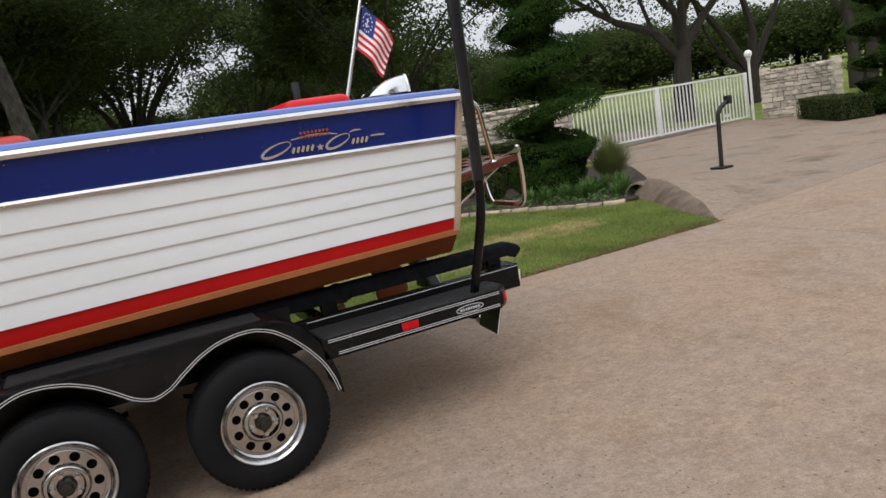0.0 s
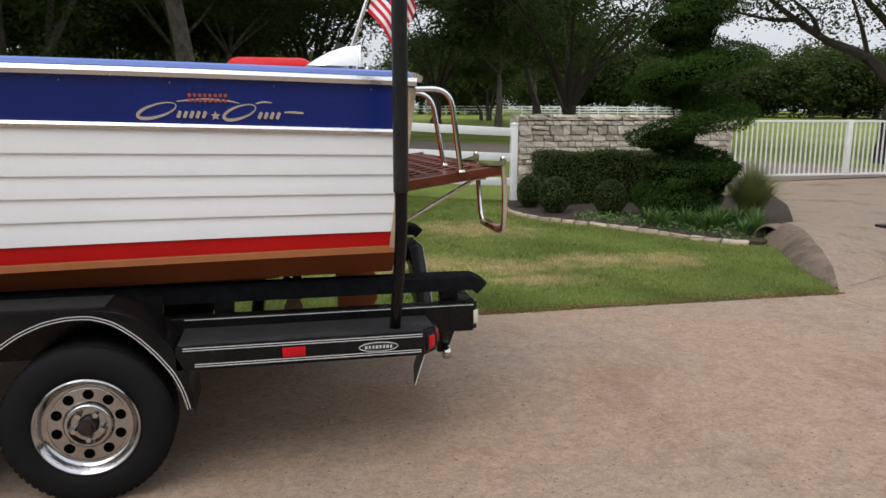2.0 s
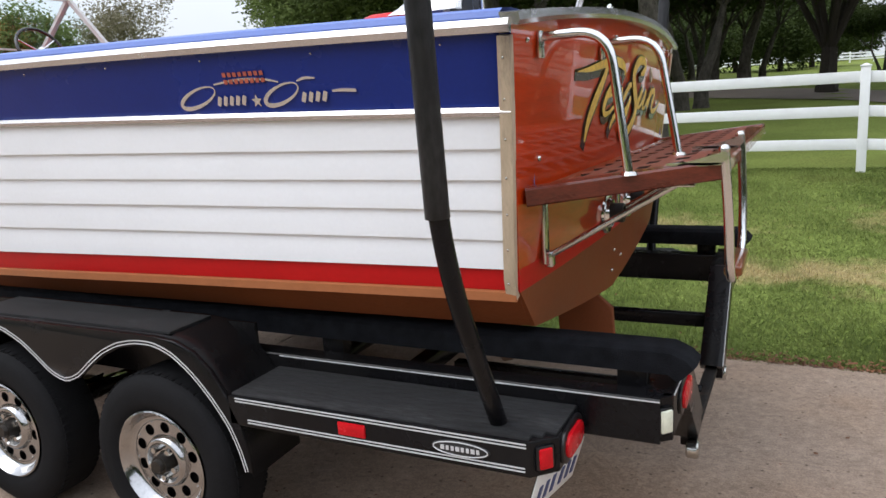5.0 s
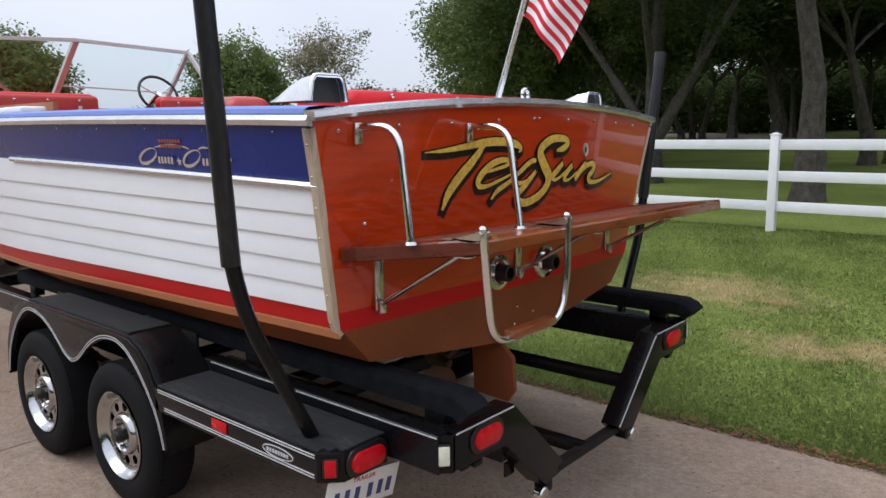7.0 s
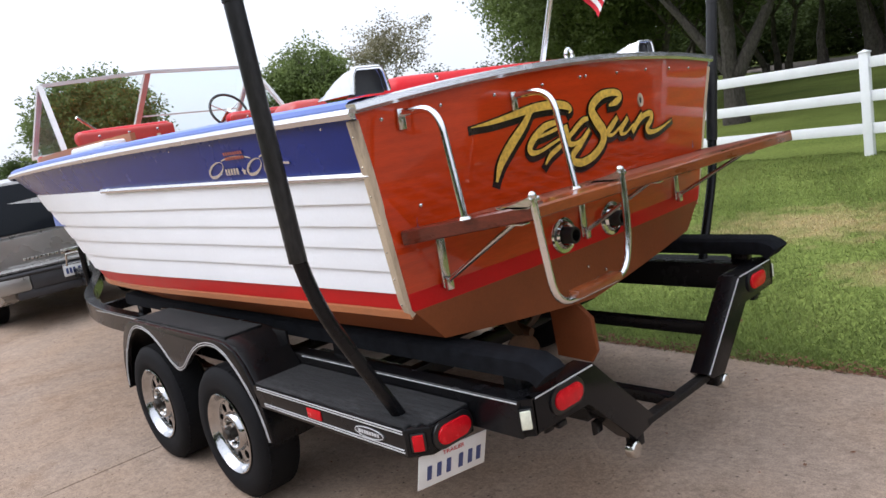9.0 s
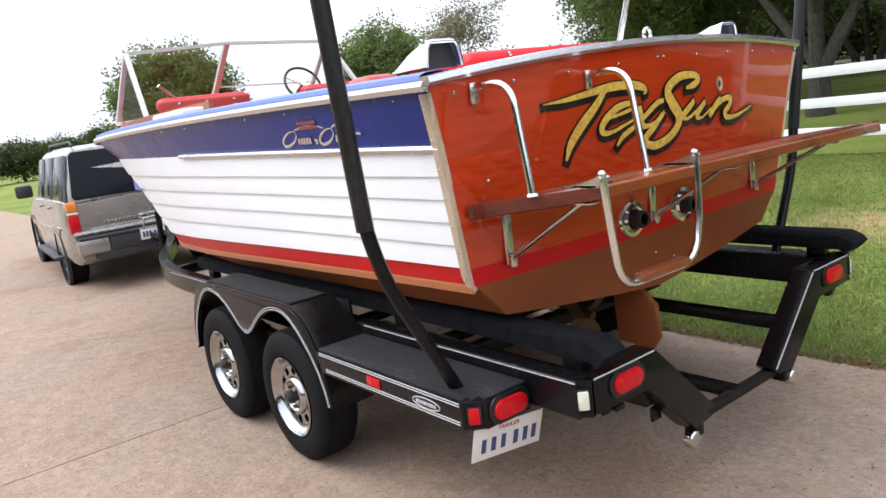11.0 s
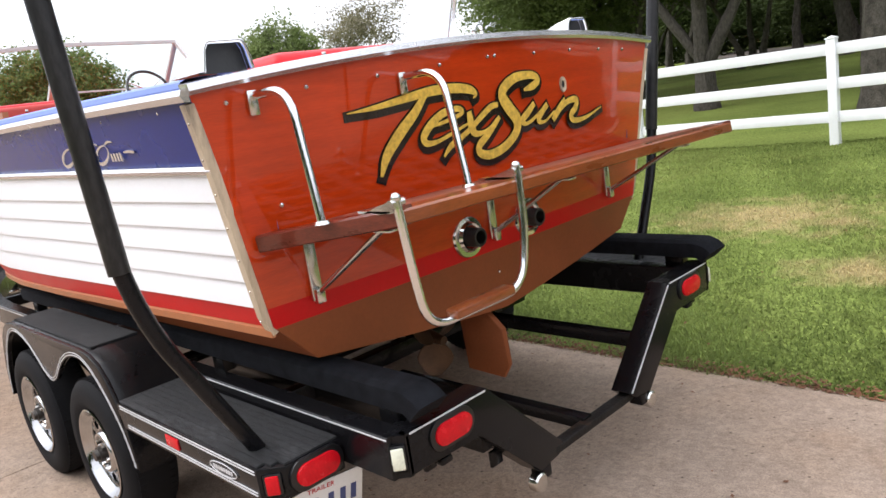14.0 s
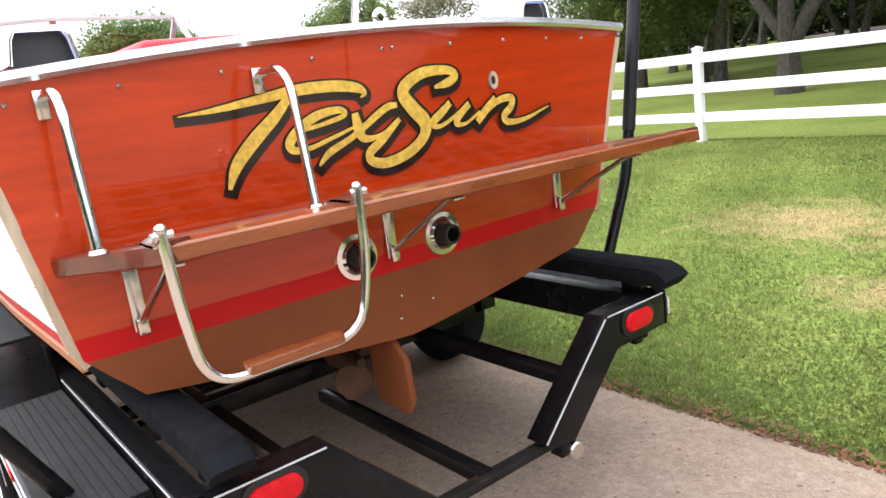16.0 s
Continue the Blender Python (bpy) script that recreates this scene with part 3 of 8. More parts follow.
def lawn_blades():
    rng = np.random.default_rng(11)
    n = 330000
    x = rng.uniform(-9, 6.2, n)
    d = rng.uniform(0, 1, n) ** 1.9
    y = EDGE - 0.03 + 8.6 * d
    edge = np.array([kerb_x(v) for v in np.linspace(EDGE, 10, 200)])
    lim = edge[np.clip(((y - EDGE) / (10 - EDGE) * 199).astype(int), 0, 199)]
    lim = np.where(y < 4.1, np.minimum(lim, np.interp(y, [1.37, 1.66, 2.1, 2.8, 3.7, 4.1], [4.55, 4.78, 4.98, 5.2, 5.68, 5.8])), lim)
    keep = x < lim + np.where(y < 4.1, 0.05, -0.03)
    x, y = x[keep], y[keep]
    n = len(x)
    h = rng.uniform(0.014, 0.038, n) * (0.8 + 0.5 * np.sin(x * 2.1 + y) ** 2)
    a = rng.uniform(0, 2 * np.pi, n)
    lean = rng.uniform(0.3, 1.5, n)
    w = rng.uniform(0.003, 0.007, n) * (1 + 0.10 * (y - EDGE))
    verts = np.zeros((n, 3, 3))
    verts[:, 0, 0], verts[:, 0, 1] = x - w * np.sin(a), y + w * np.cos(a)
    verts[:, 1, 0], verts[:, 1, 1] = x + w * np.sin(a), y - w * np.cos(a)
    lift = np.array([swell(p, q) for p, q in zip(x, y)])
    verts[:, 0, 2] = verts[:, 1, 2] = lift - 0.022
    verts[:, 2, 0], verts[:, 2, 1], verts[:, 2, 2] = x + h * lean * np.cos(a), y + h * lean * np.sin(a), lift + h - 0.02
    # every blade's face looks up
    e1, e2 = verts[:, 1] - verts[:, 0], verts[:, 2] - verts[:, 0]
    flip = np.cross(e1, e2)[:, 2] < 0
    verts[flip] = verts[flip][:, [1, 0, 2]]
    me = bpy.data.meshes.new("lawn_grass")
    me.vertices.add(n * 3)
    me.vertices.foreach_set("co", verts.ravel())
    me.loops.add(n * 3)
    me.loops.foreach_set("vertex_index", np.arange(n * 3, dtype=np.int32))
    me.polygons.add(n)
    me.polygons.foreach_set("loop_start", np.arange(0, n * 3, 3, dtype=np.int32))
    me.update(calc_edges=True)
    me.polygons.foreach_set("use_smooth", [True] * n)
    up = rng.normal(size=(n * 3, 3)) * 0.28
    up[:, 2] = 1
    up /= np.linalg.norm(up, axis=1, keepdims=True)
    me.normals_split_custom_set_from_vertices(up)
    me.materials.append(GRASSBLADE)
    tagged(new("lawn_grass", me), "short green grass blades with dry patches", "grass", kind="stuff")
    k = 900
    dx, dy = rng.uniform(-7, 7.5, k), rng.uniform(-5.0, 1.25, k)
    tagged(leaves("driveway_debris", np.stack([dx, dy, np.full(k, 0.006)], 1), DRYLEAF, rng, 0.016, 0.010, outward=np.tile((0, 0, 1.0), (k, 1)), tilt=0.3), "scattered specks of dry leaf on the concrete", "debris", kind="stuff")
    m = 6500
    lx = rng.uniform(-9, 4.7, m)
    ly = EDGE + np.abs(rng.normal(0, 0.055, m)) - 0.035
    far = rng.uniform(0, 1, m) < 0.05
    ly = np.where(far, rng.uniform(EDGE - 1.2, 7, m), ly)
    lz = np.where(ly < EDGE, 0.006, rng.uniform(0.0, 0.03, m) + np.array([swell(p, q) for p, q in zip(lx, ly)]))
    tagged(leaves("leaf_litter", np.stack([lx, ly, lz], 1), DRYLEAF, rng, 0.028, 0.016, outward=np.tile((0, 0, 1.0), (m, 1)), tilt=0.5), "brown fallen leaves along the concrete edge", "fallen leaves", kind="stuff")


lawn_blades()

# ---- the wooden runabout ----
LIGHTBLUE = material("pale_blue_deck_vinyl", (0.13, 0.20, 0.52), 0.5, vary=0.08, scale=6, fine=120, bump=0.1)
GOLDLEAF = material("gold_leaf", (0.84, 0.53, 0.09), 0.38, 0.25, vary=0.30, scale=46, fine=90, bump=0.12, detail=2.0)
BLACKPAINT = material("black_letter_paint", (0.012, 0.008, 0.007), 0.25, vary=0.2, scale=10, fine=50, bump=0.0, coat=0.3)
TAN = material("tan_boot_edge", (0.36, 0.125, 0.045), 0.45, vary=0.12, scale=8, fine=60, bump=0.05)
SILVERTRIM = material("polished_aluminium", (0.68, 0.68, 0.69), 0.24, 0.9, vary=0.06, scale=9, fine=60, bump=0.03)
# black rubber of hose and roller, also the painted shade of vent openings
HOSEHOLEBLACK = material("black_hose_rubber_and_hole_shade", (0.012, 0.012, 0.012), 0.5, vary=0.3, scale=9, fine=60, bump=0.1)

Y0 = 0.04
boat = thing("motorboat", "blue and white wooden lapstrake runabout resting on a trailer", "boat", at=(0, Y0, 0))
SHEER = [(0, 1), (0.17, 1.03), (0.40, 1.045), (0.57, 1.035), (0.70, 0.985), (0.82, 0.83), (0.91, 0.57), (0.97, 0.26), (1, 0.012)]
WATER = [(0, 1), (0.17, 1.015), (0.35, 1.0), (0.5, 0.955), (0.65, 0.84), (0.78, 0.64), (0.9, 0.36), (0.97, 0.12), (1, 0.012)]
# each line of the hull: level, half breadth and height at the stern, height at a third, height at the stem, stem's x
LINES = {
    "sheer": (0.0, 1.235, 1.775, 1.812, 1.775, -6.40),
    "rub": (0.3, 1.185, 1.553, 1.600, 1.635, -6.28),
    "lap1": (0.42, 1.167, 1.460, 1.486, 1.50, -6.2),
    "lap2": (0.54, 1.150, 1.373, 1.390, 1.36, -6.12),
    "lap3": (0.66, 1.134, 1.286, 1.293, 1.205, -6.04),
    "lap4": (0.78, 1.117, 1.197, 1.192, 1.05, -5.97),
    "redtop": (0.9, 1.100, 1.108, 1.086, 0.895, -5.9),
    "redbot": (1.0, 1.086, 1.034, 1.004, 0.80, -5.8),
    "chine": (1.15, 0.945, 0.880, 0.862, 0.74, -5.6),
    "keel": (1.2, 0.012, 0.765, 0.70, 0.63, -5.2),
}
NST = 44


def smooth_curve(table, s):
    e = 0.035
    return (curve(table, s - e) + curve(table, s) * 2 + curve(table, s + e)) / 4 if 0 < s < 1 else curve(table, s)


def hull_point(line, s, side=-1, out=0.0, up=0.0):
    v, b0, z0, zm, zb, xb = LINES[line]
    x0 = 0.03 + 0.095 * (z0 - 0.88)
    w = min(1.0, v)
    f = lerp(smooth_curve(SHEER, s), smooth_curve(WATER, s), w)
    if line == "keel":
        f = 1.0
    # quadratic through stern, a third and the stem
    q = s
    z = z0 * (q - 0.3) * (q - 1) / 0.3 + zm * q * (q - 1) / (0.3 * -0.7) + zb * q * (q - 0.3) / 0.7
    return Vector((lerp(x0, xb, s), side * (b0 * f + out), z + up))


def hull_strip(name, a, b, mat, side, parent, out_a=0.0, out_b=0.0, thick=0.014, label="", s1=1.0, over=0.0):
    """One strake: from line a down to line b, with thickness, its lower edge proud of the next."""
    bm = bmesh.new()
    rows = []
    for i in range(NST + 1):
        s = s1 * i / NST
        pa, pb = hull_point(a, s, side, out_a), hull_point(b, s, side, out_b, -over)
        pm = (pa + pb) / 2 + Vector((0, side * 0.004, 0))
        t = Vector((0, -side * thick, 0))
        rows.append([bm.verts.new(p) for p in (pa, pm, pb, pb + t, pa + t)])
        rows[-1].append(rows[-1][0])
    grid_faces(bm, rows)
    for r in (rows[0], rows[-1]):
        bm.faces.new(r[:5])
    return part(name, bm, mat, parent, label)


LAPS = ["rub", "lap1", "lap2", "lap3", "lap4", "redtop"]
for side in (-1, 1):
    hull_strip("topside_panel", "sheer", "rub", BLUE, side, boat, label="glossy dark blue topside")
    for a, b in zip(LAPS, LAPS[1:]):
        hull_strip("strake", a, b, WHITE, side, boat, 0.0, 0.012, label="white painted lapstrake plank", over=0.006)
    hull_strip("boot_stripe", "redtop", "redbot", RED, side, boat, 0.0, 0.003, label="red boot stripe")
    # bottom: tan edge, copper paint below
    hull_strip("bottom_side", "redbot", "chine", COPPER, side, boat, 0.0, 0.0, label="copper-brown bottom paint")
    bm = bmesh.new()
    sweep(bm, [hull_point("redbot", i / 40, side, 0.0, -0.006) for i in range(41)], [(-0.006, -0.028), (0.008, -0.028), (0.010, 0.0), (0.006, 0.008), (-0.006, 0.008)] if side > 0 else [(0.006, 0.008), (-0.010, 0.0), (-0.008, -0.028), (0.006, -0.028)])
    part("boot_batten", bm, TAN, boat, "tan wooden batten")
    hull_strip("bottom_planking", "chine", "keel", COPPER, side, boat, 0.0, 0.0, label="copper-brown bottom paint")
    # polished mouldings
    bm = bmesh.new()
    sec = [(-0.004, -0.014), (0.012, -0.012), (0.020, 0.0), (0.012, 0.012), (-0.004, 0.014)]
    if side < 0:
        sec = [(-x, y) for x, y in sec][::-1]
    sweep(bm, [hull_point("rub", 0.402 * i / 30, side, 0.006) for i in range(31)], sec)
    part("rub_moulding", bm, SILVERTRIM, boat, "polished half-round moulding")
    bm = bmesh.new()
    sec = [(-0.006, -0.022), (0.014, -0.020), (0.024, -0.002), (0.016, 0.014), (-0.004, 0.016)]
    if side < 0:
        sec = [(-x, y) for x, y in sec][::-1]
    sweep(bm, [hull_point("sheer", i / 50, side, 0.004, -0.004) for i in range(51)], sec)
    part("sheer_moulding", bm, SILVERTRIM, boat, "polished gunwale moulding")


def transom_x(y, z, half=1.2):
    return 0.03 + 0.095 * (z - 0.88) + 0.045 * (1 - min(1, (y / half) ** 2))


def transom_half(z):
    t = [(0.765, 0.02), (0.88, 0.945), (1.034, 1.086), (1.553, 1.185), (1.775, 1.235), (2.0, 1.28)]
    return curve(t, z)


def transom_top(y):
    return 1.782 + 0.068 * (1 - (y / 1.24) ** 2)


def transom_panel(name, z_lo, z_hi, mat, label, proud=0.0):
    """A band of the curved transom between two heights (functions of the share of the breadth)."""
    bm = bmesh.new()
    rows = []
    nz = 8
    for k in range(nz + 1):
        row = []
        for j in range(41):
            u = -1 + 2 * j / 40
            lo, hi = z_lo(u), z_hi(u)
            z = lerp(lo, hi, k / nz)
            half = transom_half(max(z, 0.88) if name != "x" else z)
            y = u * half
            row.append(bm.verts.new((transom_x(y, z) + proud, y, z)))
        rows.append(row)
    grid_faces(bm, rows)
    r = bmesh.ops.extrude_face_region(bm, geom=list(bm.faces))
    bmesh.ops.translate(bm, vec=(-0.03, 0, 0), verts=[v for v in r["geom"] if isinstance(v, bmesh.types.BMVert)])
    return part(name, bm, mat, boat, label)


RT, RB = 1.098, 1.026
transom_panel("transom", lambda u: RT, lambda u: transom_top(u * 1.24), MAHOGANY, "varnished red mahogany transom")
transom_panel("transom_stripe", lambda u: RB, lambda u: RT, RED, "red stripe across the transom")
transom_panel("transom_bottom", lambda u: 0.765 + 0.115 * abs(u) ** 1.15, lambda u: RB, COPPER, "copper-brown transom bottom")

# pale corner posts where sides and transom meet
for side in (-1, 1):
    bm = bmesh.new()
    pts = []
    for i in range(13):
        z = lerp(1.012, 1.745, i / 12)
        pts.append((0.03 + 0.095 * (z - 0.88) - 0.014, side * (transom_half(z) + 0.010), z))
    sweep(bm, pts, [(-0.017, -0.014), (0.017, -0.014), (0.017, 0.014), (-0.017, 0.014)], up=(0, 1, 0))
    part("corner_post", bm, PALEWOOD, boat, "pale bare wood corner trim")

# chrome capping along the transom's top, white deck edge
bm = bmesh.new()
pts = []
for j in range(41):
    y = -1.245 + 2.49 * j / 40
    z = transom_top(y)
    pts.append((transom_x(y, z) + 0.002, y, z + 0.004))
sweep(bm, pts, [(-0.035, -0.004), (0.016, -0.02), (0.026, -0.008), (0.022, 0.012), (-0.03, 0.016)][::-1])
part("transom_capping", bm, SILVERTRIM, boat, "polished transom capping")


# gunwale covering boards, aft deck, foredeck, inner coaming and sole
for side in (-1, 1):
    bm = bmesh.new()
    rows = []
    for i in range(31):
        s = 0.004 + 0.696 * i / 30
        p = hull_point("sheer", s, side)
        rows.append([bm.verts.new(p + Vector((0, -side * d, h))) for d, h in ((0.0, -0.01), (-0.008, 0.016), (-0.002, 0.031), (0.016, 0.038), (0.07, 0.043), (0.15, 0.042), (0.20, 0.032), (0.215, 0.0), (0.215, -0.45))])
    grid_faces(bm, rows)
    part("covering_board", bm, LIGHTBLUE, boat, "pale blue padded gunwale")
bm = bmesh.new()
rows = []
for i in range(25):
    s = 0.68 + 0.32 * i / 24
    p = hull_point("sheer", s, 1)
    rows.append([bm.verts.new((p.x, p.y * u, p.z + 0.01 + 0.07 * (1 - u * u) * min(1, p.y / 0.8))) for u in [k / 6 - 1 for k in range(13)]])
grid_faces(bm, rows)
part("foredeck", bm, MAHOGANY, boat, "varnished wooden foredeck")
bm = bmesh.new()
rows = []
for i in range(4):
    x = -0.26 + 0.12 * i
    rows.append([bm.verts.new((x + (transom_x(u * 1.2, 1.8) - 0.115 if i == 3 else 0), u * 1.2, transom_top(u * 1.24) + 0.006)) for u in [k / 8 - 1 for k in range(17)]])
rows.insert(0, [bm.verts.new((-0.27, v.co.y * 0.8, 1.4)) for v in rows[0]])
grid_faces(bm, rows)
part("aft_deck", bm, WHITE, boat, "white aft deck")
bm = bmesh.new()
rows = []
for i in range(13):
    s = 0.02 + 0.7 * i / 12
    p = hull_point("lap4", s, 1)
    rows.append([bm.verts.new((p.x, (p.y - 0.05) * u, 1.27)) for u in (-1, -0.5, 0, 0.5, 1)])
grid_faces(bm, rows)
part("cockpit_sole", bm, TEAKSLAT, boat, "varnished wooden cockpit floor")

# ---- lettering and emblem: brush strokes laid on the surfaces ----
def smooth_stroke(pts, n=6):
    """Catmull-Rom through (u, v, width)."""
    p = [np.array(q, float) for q in pts]
    p = [2 * p[0] - p[1]] + p + [2 * p[-1] - p[-2]]
    out = []
    for a, b, c, d in zip(p, p[1:], p[2:], p[3:]):
        for i in range(n):
            t = i / n
            out.append(0.5 * (2 * b + (c - a) * t + (2 * a - 5 * b + 4 * c - d) * t * t + (3 * b - a - 3 * c + d) * t ** 3))
    out.append(p[-2])
    return out


def stroke_mesh(bm, pts, place, widen=0.0, shift=(0.0, 0.0), lift=0.0, thick=0.0012):
    q = smooth_stroke(pts)
    top = []
    n = len(q)
    for i, (u, v, w) in enumerate(q):
        a, b = q[max(i - 1, 0)], q[min(i + 1, n - 1)]
        d = np.array((b[0] - a[0], b[1] - a[1]))
        d /= np.linalg.norm(d) + 1e-9
        h = max(0.002, w) / 2 + widen
        nrm = np.array((-d[1], d[0])) * h
        ext = -d * widen if i == 0 else (d * widen if i == n - 1 else d * 0)
        c = np.array((u, v)) + np.array(shift) + ext
        top.append((c + nrm, c, c - nrm))
    rows = [[bm.verts.new(place(*p, lift)) for p in r] for r in top]
    low = [[bm.verts.new(place(*r[0], lift - thick)), None, bm.verts.new(place(*r[2], lift - thick))] for r in top]
    grid_faces(bm, rows)
    for i in range(n - 1):
        bm.faces.new((rows[i][0], rows[i + 1][0], low[i + 1][0], low[i][0]))
        bm.faces.new((rows[i][2], low[i][2], low[i + 1][2], rows[i + 1][2]))


def on_transom(y, z, lift):
    return Vector((transom_x(y, z) + lift, y, z))


# the boat's name, letter by letter: T e x S u n
NAME = [
    ("letter_T", [[(-0.725, 1.652, 0.003), (-0.611, 1.658, 0.017), (-0.487, 1.671, 0.026), (-0.353, 1.685, 0.034), (-0.232, 1.684, 0.035), (-0.148, 1.671, 0.031), (-0.116, 1.651, 0.017), (-0.132, 1.638, 0.005)],
                  [(-0.378, 1.676, 0.023), (-0.436, 1.618, 0.036), (-0.514, 1.555, 0.042), (-0.578, 1.490, 0.036), (-0.609, 1.425, 0.012)]]),
    ("letter_e", [[(-0.359, 1.562, 0.010), (-0.283, 1.572, 0.014), (-0.201, 1.590, 0.017), (-0.219, 1.609, 0.022), (-0.298, 1.601, 0.029), (-0.364, 1.568, 0.032), (-0.401, 1.531, 0.031), (-0.389, 1.506, 0.024), (-0.336, 1.505, 0.016), (-0.260, 1.523, 0.013), (-0.169, 1.548, 0.010)]]),
    ("letter_x", [[(-0.162, 1.592, 0.024), (-0.153, 1.540, 0.037), (-0.132, 1.505, 0.025), (-0.062, 1.510, 0.014), (0.012, 1.550, 0.018)],
                  [(-0.310, 1.445, 0.009), (-0.268, 1.481, 0.023), (-0.174, 1.520, 0.021), (-0.048, 1.590, 0.025), (0.005, 1.599, 0.019)]]),
    ("letter_S", [[(0.170, 1.638, 0.011), (0.233, 1.649, 0.032), (0.268, 1.669, 0.027), (0.231, 1.691, 0.030), (0.127, 1.692, 0.037), (0.052, 1.662, 0.043), (0.034, 1.627, 0.047), (0.071, 1.577, 0.051), (0.118, 1.524, 0.052), (0.105, 1.474, 0.041), (0.035, 1.431, 0.037), (-0.054, 1.413, 0.036), (-0.113, 1.428, 0.032), (-0.117, 1.458, 0.032), (-0.065, 1.492, 0.029), (0.003, 1.542, 0.016)]]),
    ("letter_u", [[(0.235, 1.578, 0.024), (0.187, 1.544, 0.031), (0.149, 1.518, 0.028), (0.183, 1.502, 0.015), (0.261, 1.531, 0.016), (0.325, 1.564, 0.025)],
                  [(0.325, 1.564, 0.025), (0.275, 1.528, 0.029), (0.260, 1.502, 0.023), (0.304, 1.496, 0.012), (0.378, 1.530, 0.012)]]),
    ("letter_n", [[(0.456, 1.570, 0.026), (0.402, 1.529, 0.032), (0.361, 1.493, 0.026)],
                  [(0.381, 1.509, 0.012), (0.469, 1.558, 0.025), (0.541, 1.561, 0.029), (0.536, 1.528, 0.031), (0.498, 1.499, 0.029), (0.523, 1.473, 0.025), (0.616, 1.474, 0.017), (0.753, 1.506, 0.005)]]),
]
lift = 0.0015
for name, strokes in NAME:
    bm = bmesh.new()
    for st in strokes:
        stroke_mesh(bm, st, on_transom, 0.016, (0.006, -0.010), lift)
        lift += 0.0004
    shade = part(name, bm, BLACKPAINT, boat, "gold leaf brush letter with a black outline", smooth=False)
    bm = bmesh.new()
    for st in strokes:
        stroke_mesh(bm, st, on_transom, 0.0, (0, 0), lift + 0.006)
        lift += 0.0004
    part("gold_face", bm, GOLDLEAF, shade, "gold leaf", smooth=False)


def side_y(x, z, side):
    """The hull side's breadth between sheer and rubbing strake."""
    s = (x - 0.1) / -6.45
    a, b = hull_point("sheer", s, side), hull_point("rub", s, side)
    t = (z - b.z) / (a.z - b.z)
    return lerp(b.y, a.y, t)


EMBLEMRED = material("faded_red_badge", (0.42, 0.10, 0.06), 0.4, vary=0.2, scale=20, fine=80, bump=0.0)
# plain shapes in place of a maker's mark: two slim closed loops, swashes, rows of short bars, a star
def loop_stroke(cu, cv, a, b, tilt, wide):
    """A closed slim loop whose line swells on one side."""
    out = []
    for k in range(17):
        w = 2 * math.pi * k / 16
        x, y = a * math.cos(w), b * math.sin(w)
        out.append((cu + x * math.cos(tilt) - y * math.sin(tilt), cv + x * math.sin(tilt) + y * math.cos(tilt), wide * (1.0 + 0.55 * math.cos(w - 3.4))))
    return out


EMBLEM = [
    loop_stroke(0.072, 0.002, 0.078, 0.024, 0.30, 0.009), loop_stroke(0.395, 0.000, 0.068, 0.024, 0.34, 0.009),
    [(0.15, 0.040, 0.005), (0.25, 0.050, 0.008), (0.345, 0.046, 0.007), (0.395, 0.036, 0.004)],
    [(0.46, 0.036, 0.005), (0.49, 0.043, 0.008), (0.525, 0.041, 0.004)],
    [(0.575, 0.002, 0.006), (0.61, 0.003, 0.009), (0.655, 0.0, 0.009)],
]
for u0, n in ((0.150, 5), (0.470, 4)):
    EMBLEM += [[(u0 + 0.0245 * k, -0.026, 0.013), (u0 + 0.0245 * k + 0.006, -0.012, 0.014), (u0 + 0.0245 * k + 0.012, 0.002, 0.013)] for k in range(n)]
for side in (-1, 1):
    def on_side(u, v, lift):
        x = -1.02 + u if side < 0 else -0.36 - u
        z = 1.643 + v - 0.012 * u
        return Vector((x, side_y(x, z, side) + side * lift, z))
    bm = bmesh.new()
    up = 0.006
    for st in EMBLEM:
        stroke_mesh(bm, st, on_side, 0.0, (0, 0), up, 0.006)
        up += 0.0005
    pts = [(0.297 + (0.021 if k % 2 == 0 else 0.009) * math.sin(k * math.pi / 5), -0.016 + (0.021 if k % 2 == 0 else 0.009) * math.cos(k * math.pi / 5)) for k in range(10)]
    mid = bm.verts.new(on_side(0.297, -0.016, 0.006))
    ring = [bm.verts.new(on_side(u, v, 0.005)) for u, v in pts]
    for k in range(10):
        bm.faces.new((mid, ring[k], ring[(k + 1) % 10]))
    part("side_emblem", bm, SILVERTRIM, boat, "silver metal emblem of plain loops, bars and a star", smooth=False)
    bm = bmesh.new()
    for k in range(8):
        for row in (0, 1):
            u0 = 0.195 + 0.02 * k
            stroke_mesh(bm, [(u0, 0.066 - 0.021 * row, 0.013), (u0 + 0.006, 0.066 - 0.021 * row, 0.013), (u0 + 0.013, 0.066 - 0.021 * row, 0.013)], on_side, 0.0, (0, 0), 0.009, 0.005)
    part("side_badge", bm, EMBLEMRED, boat, "small faded red badge bars", smooth=False)

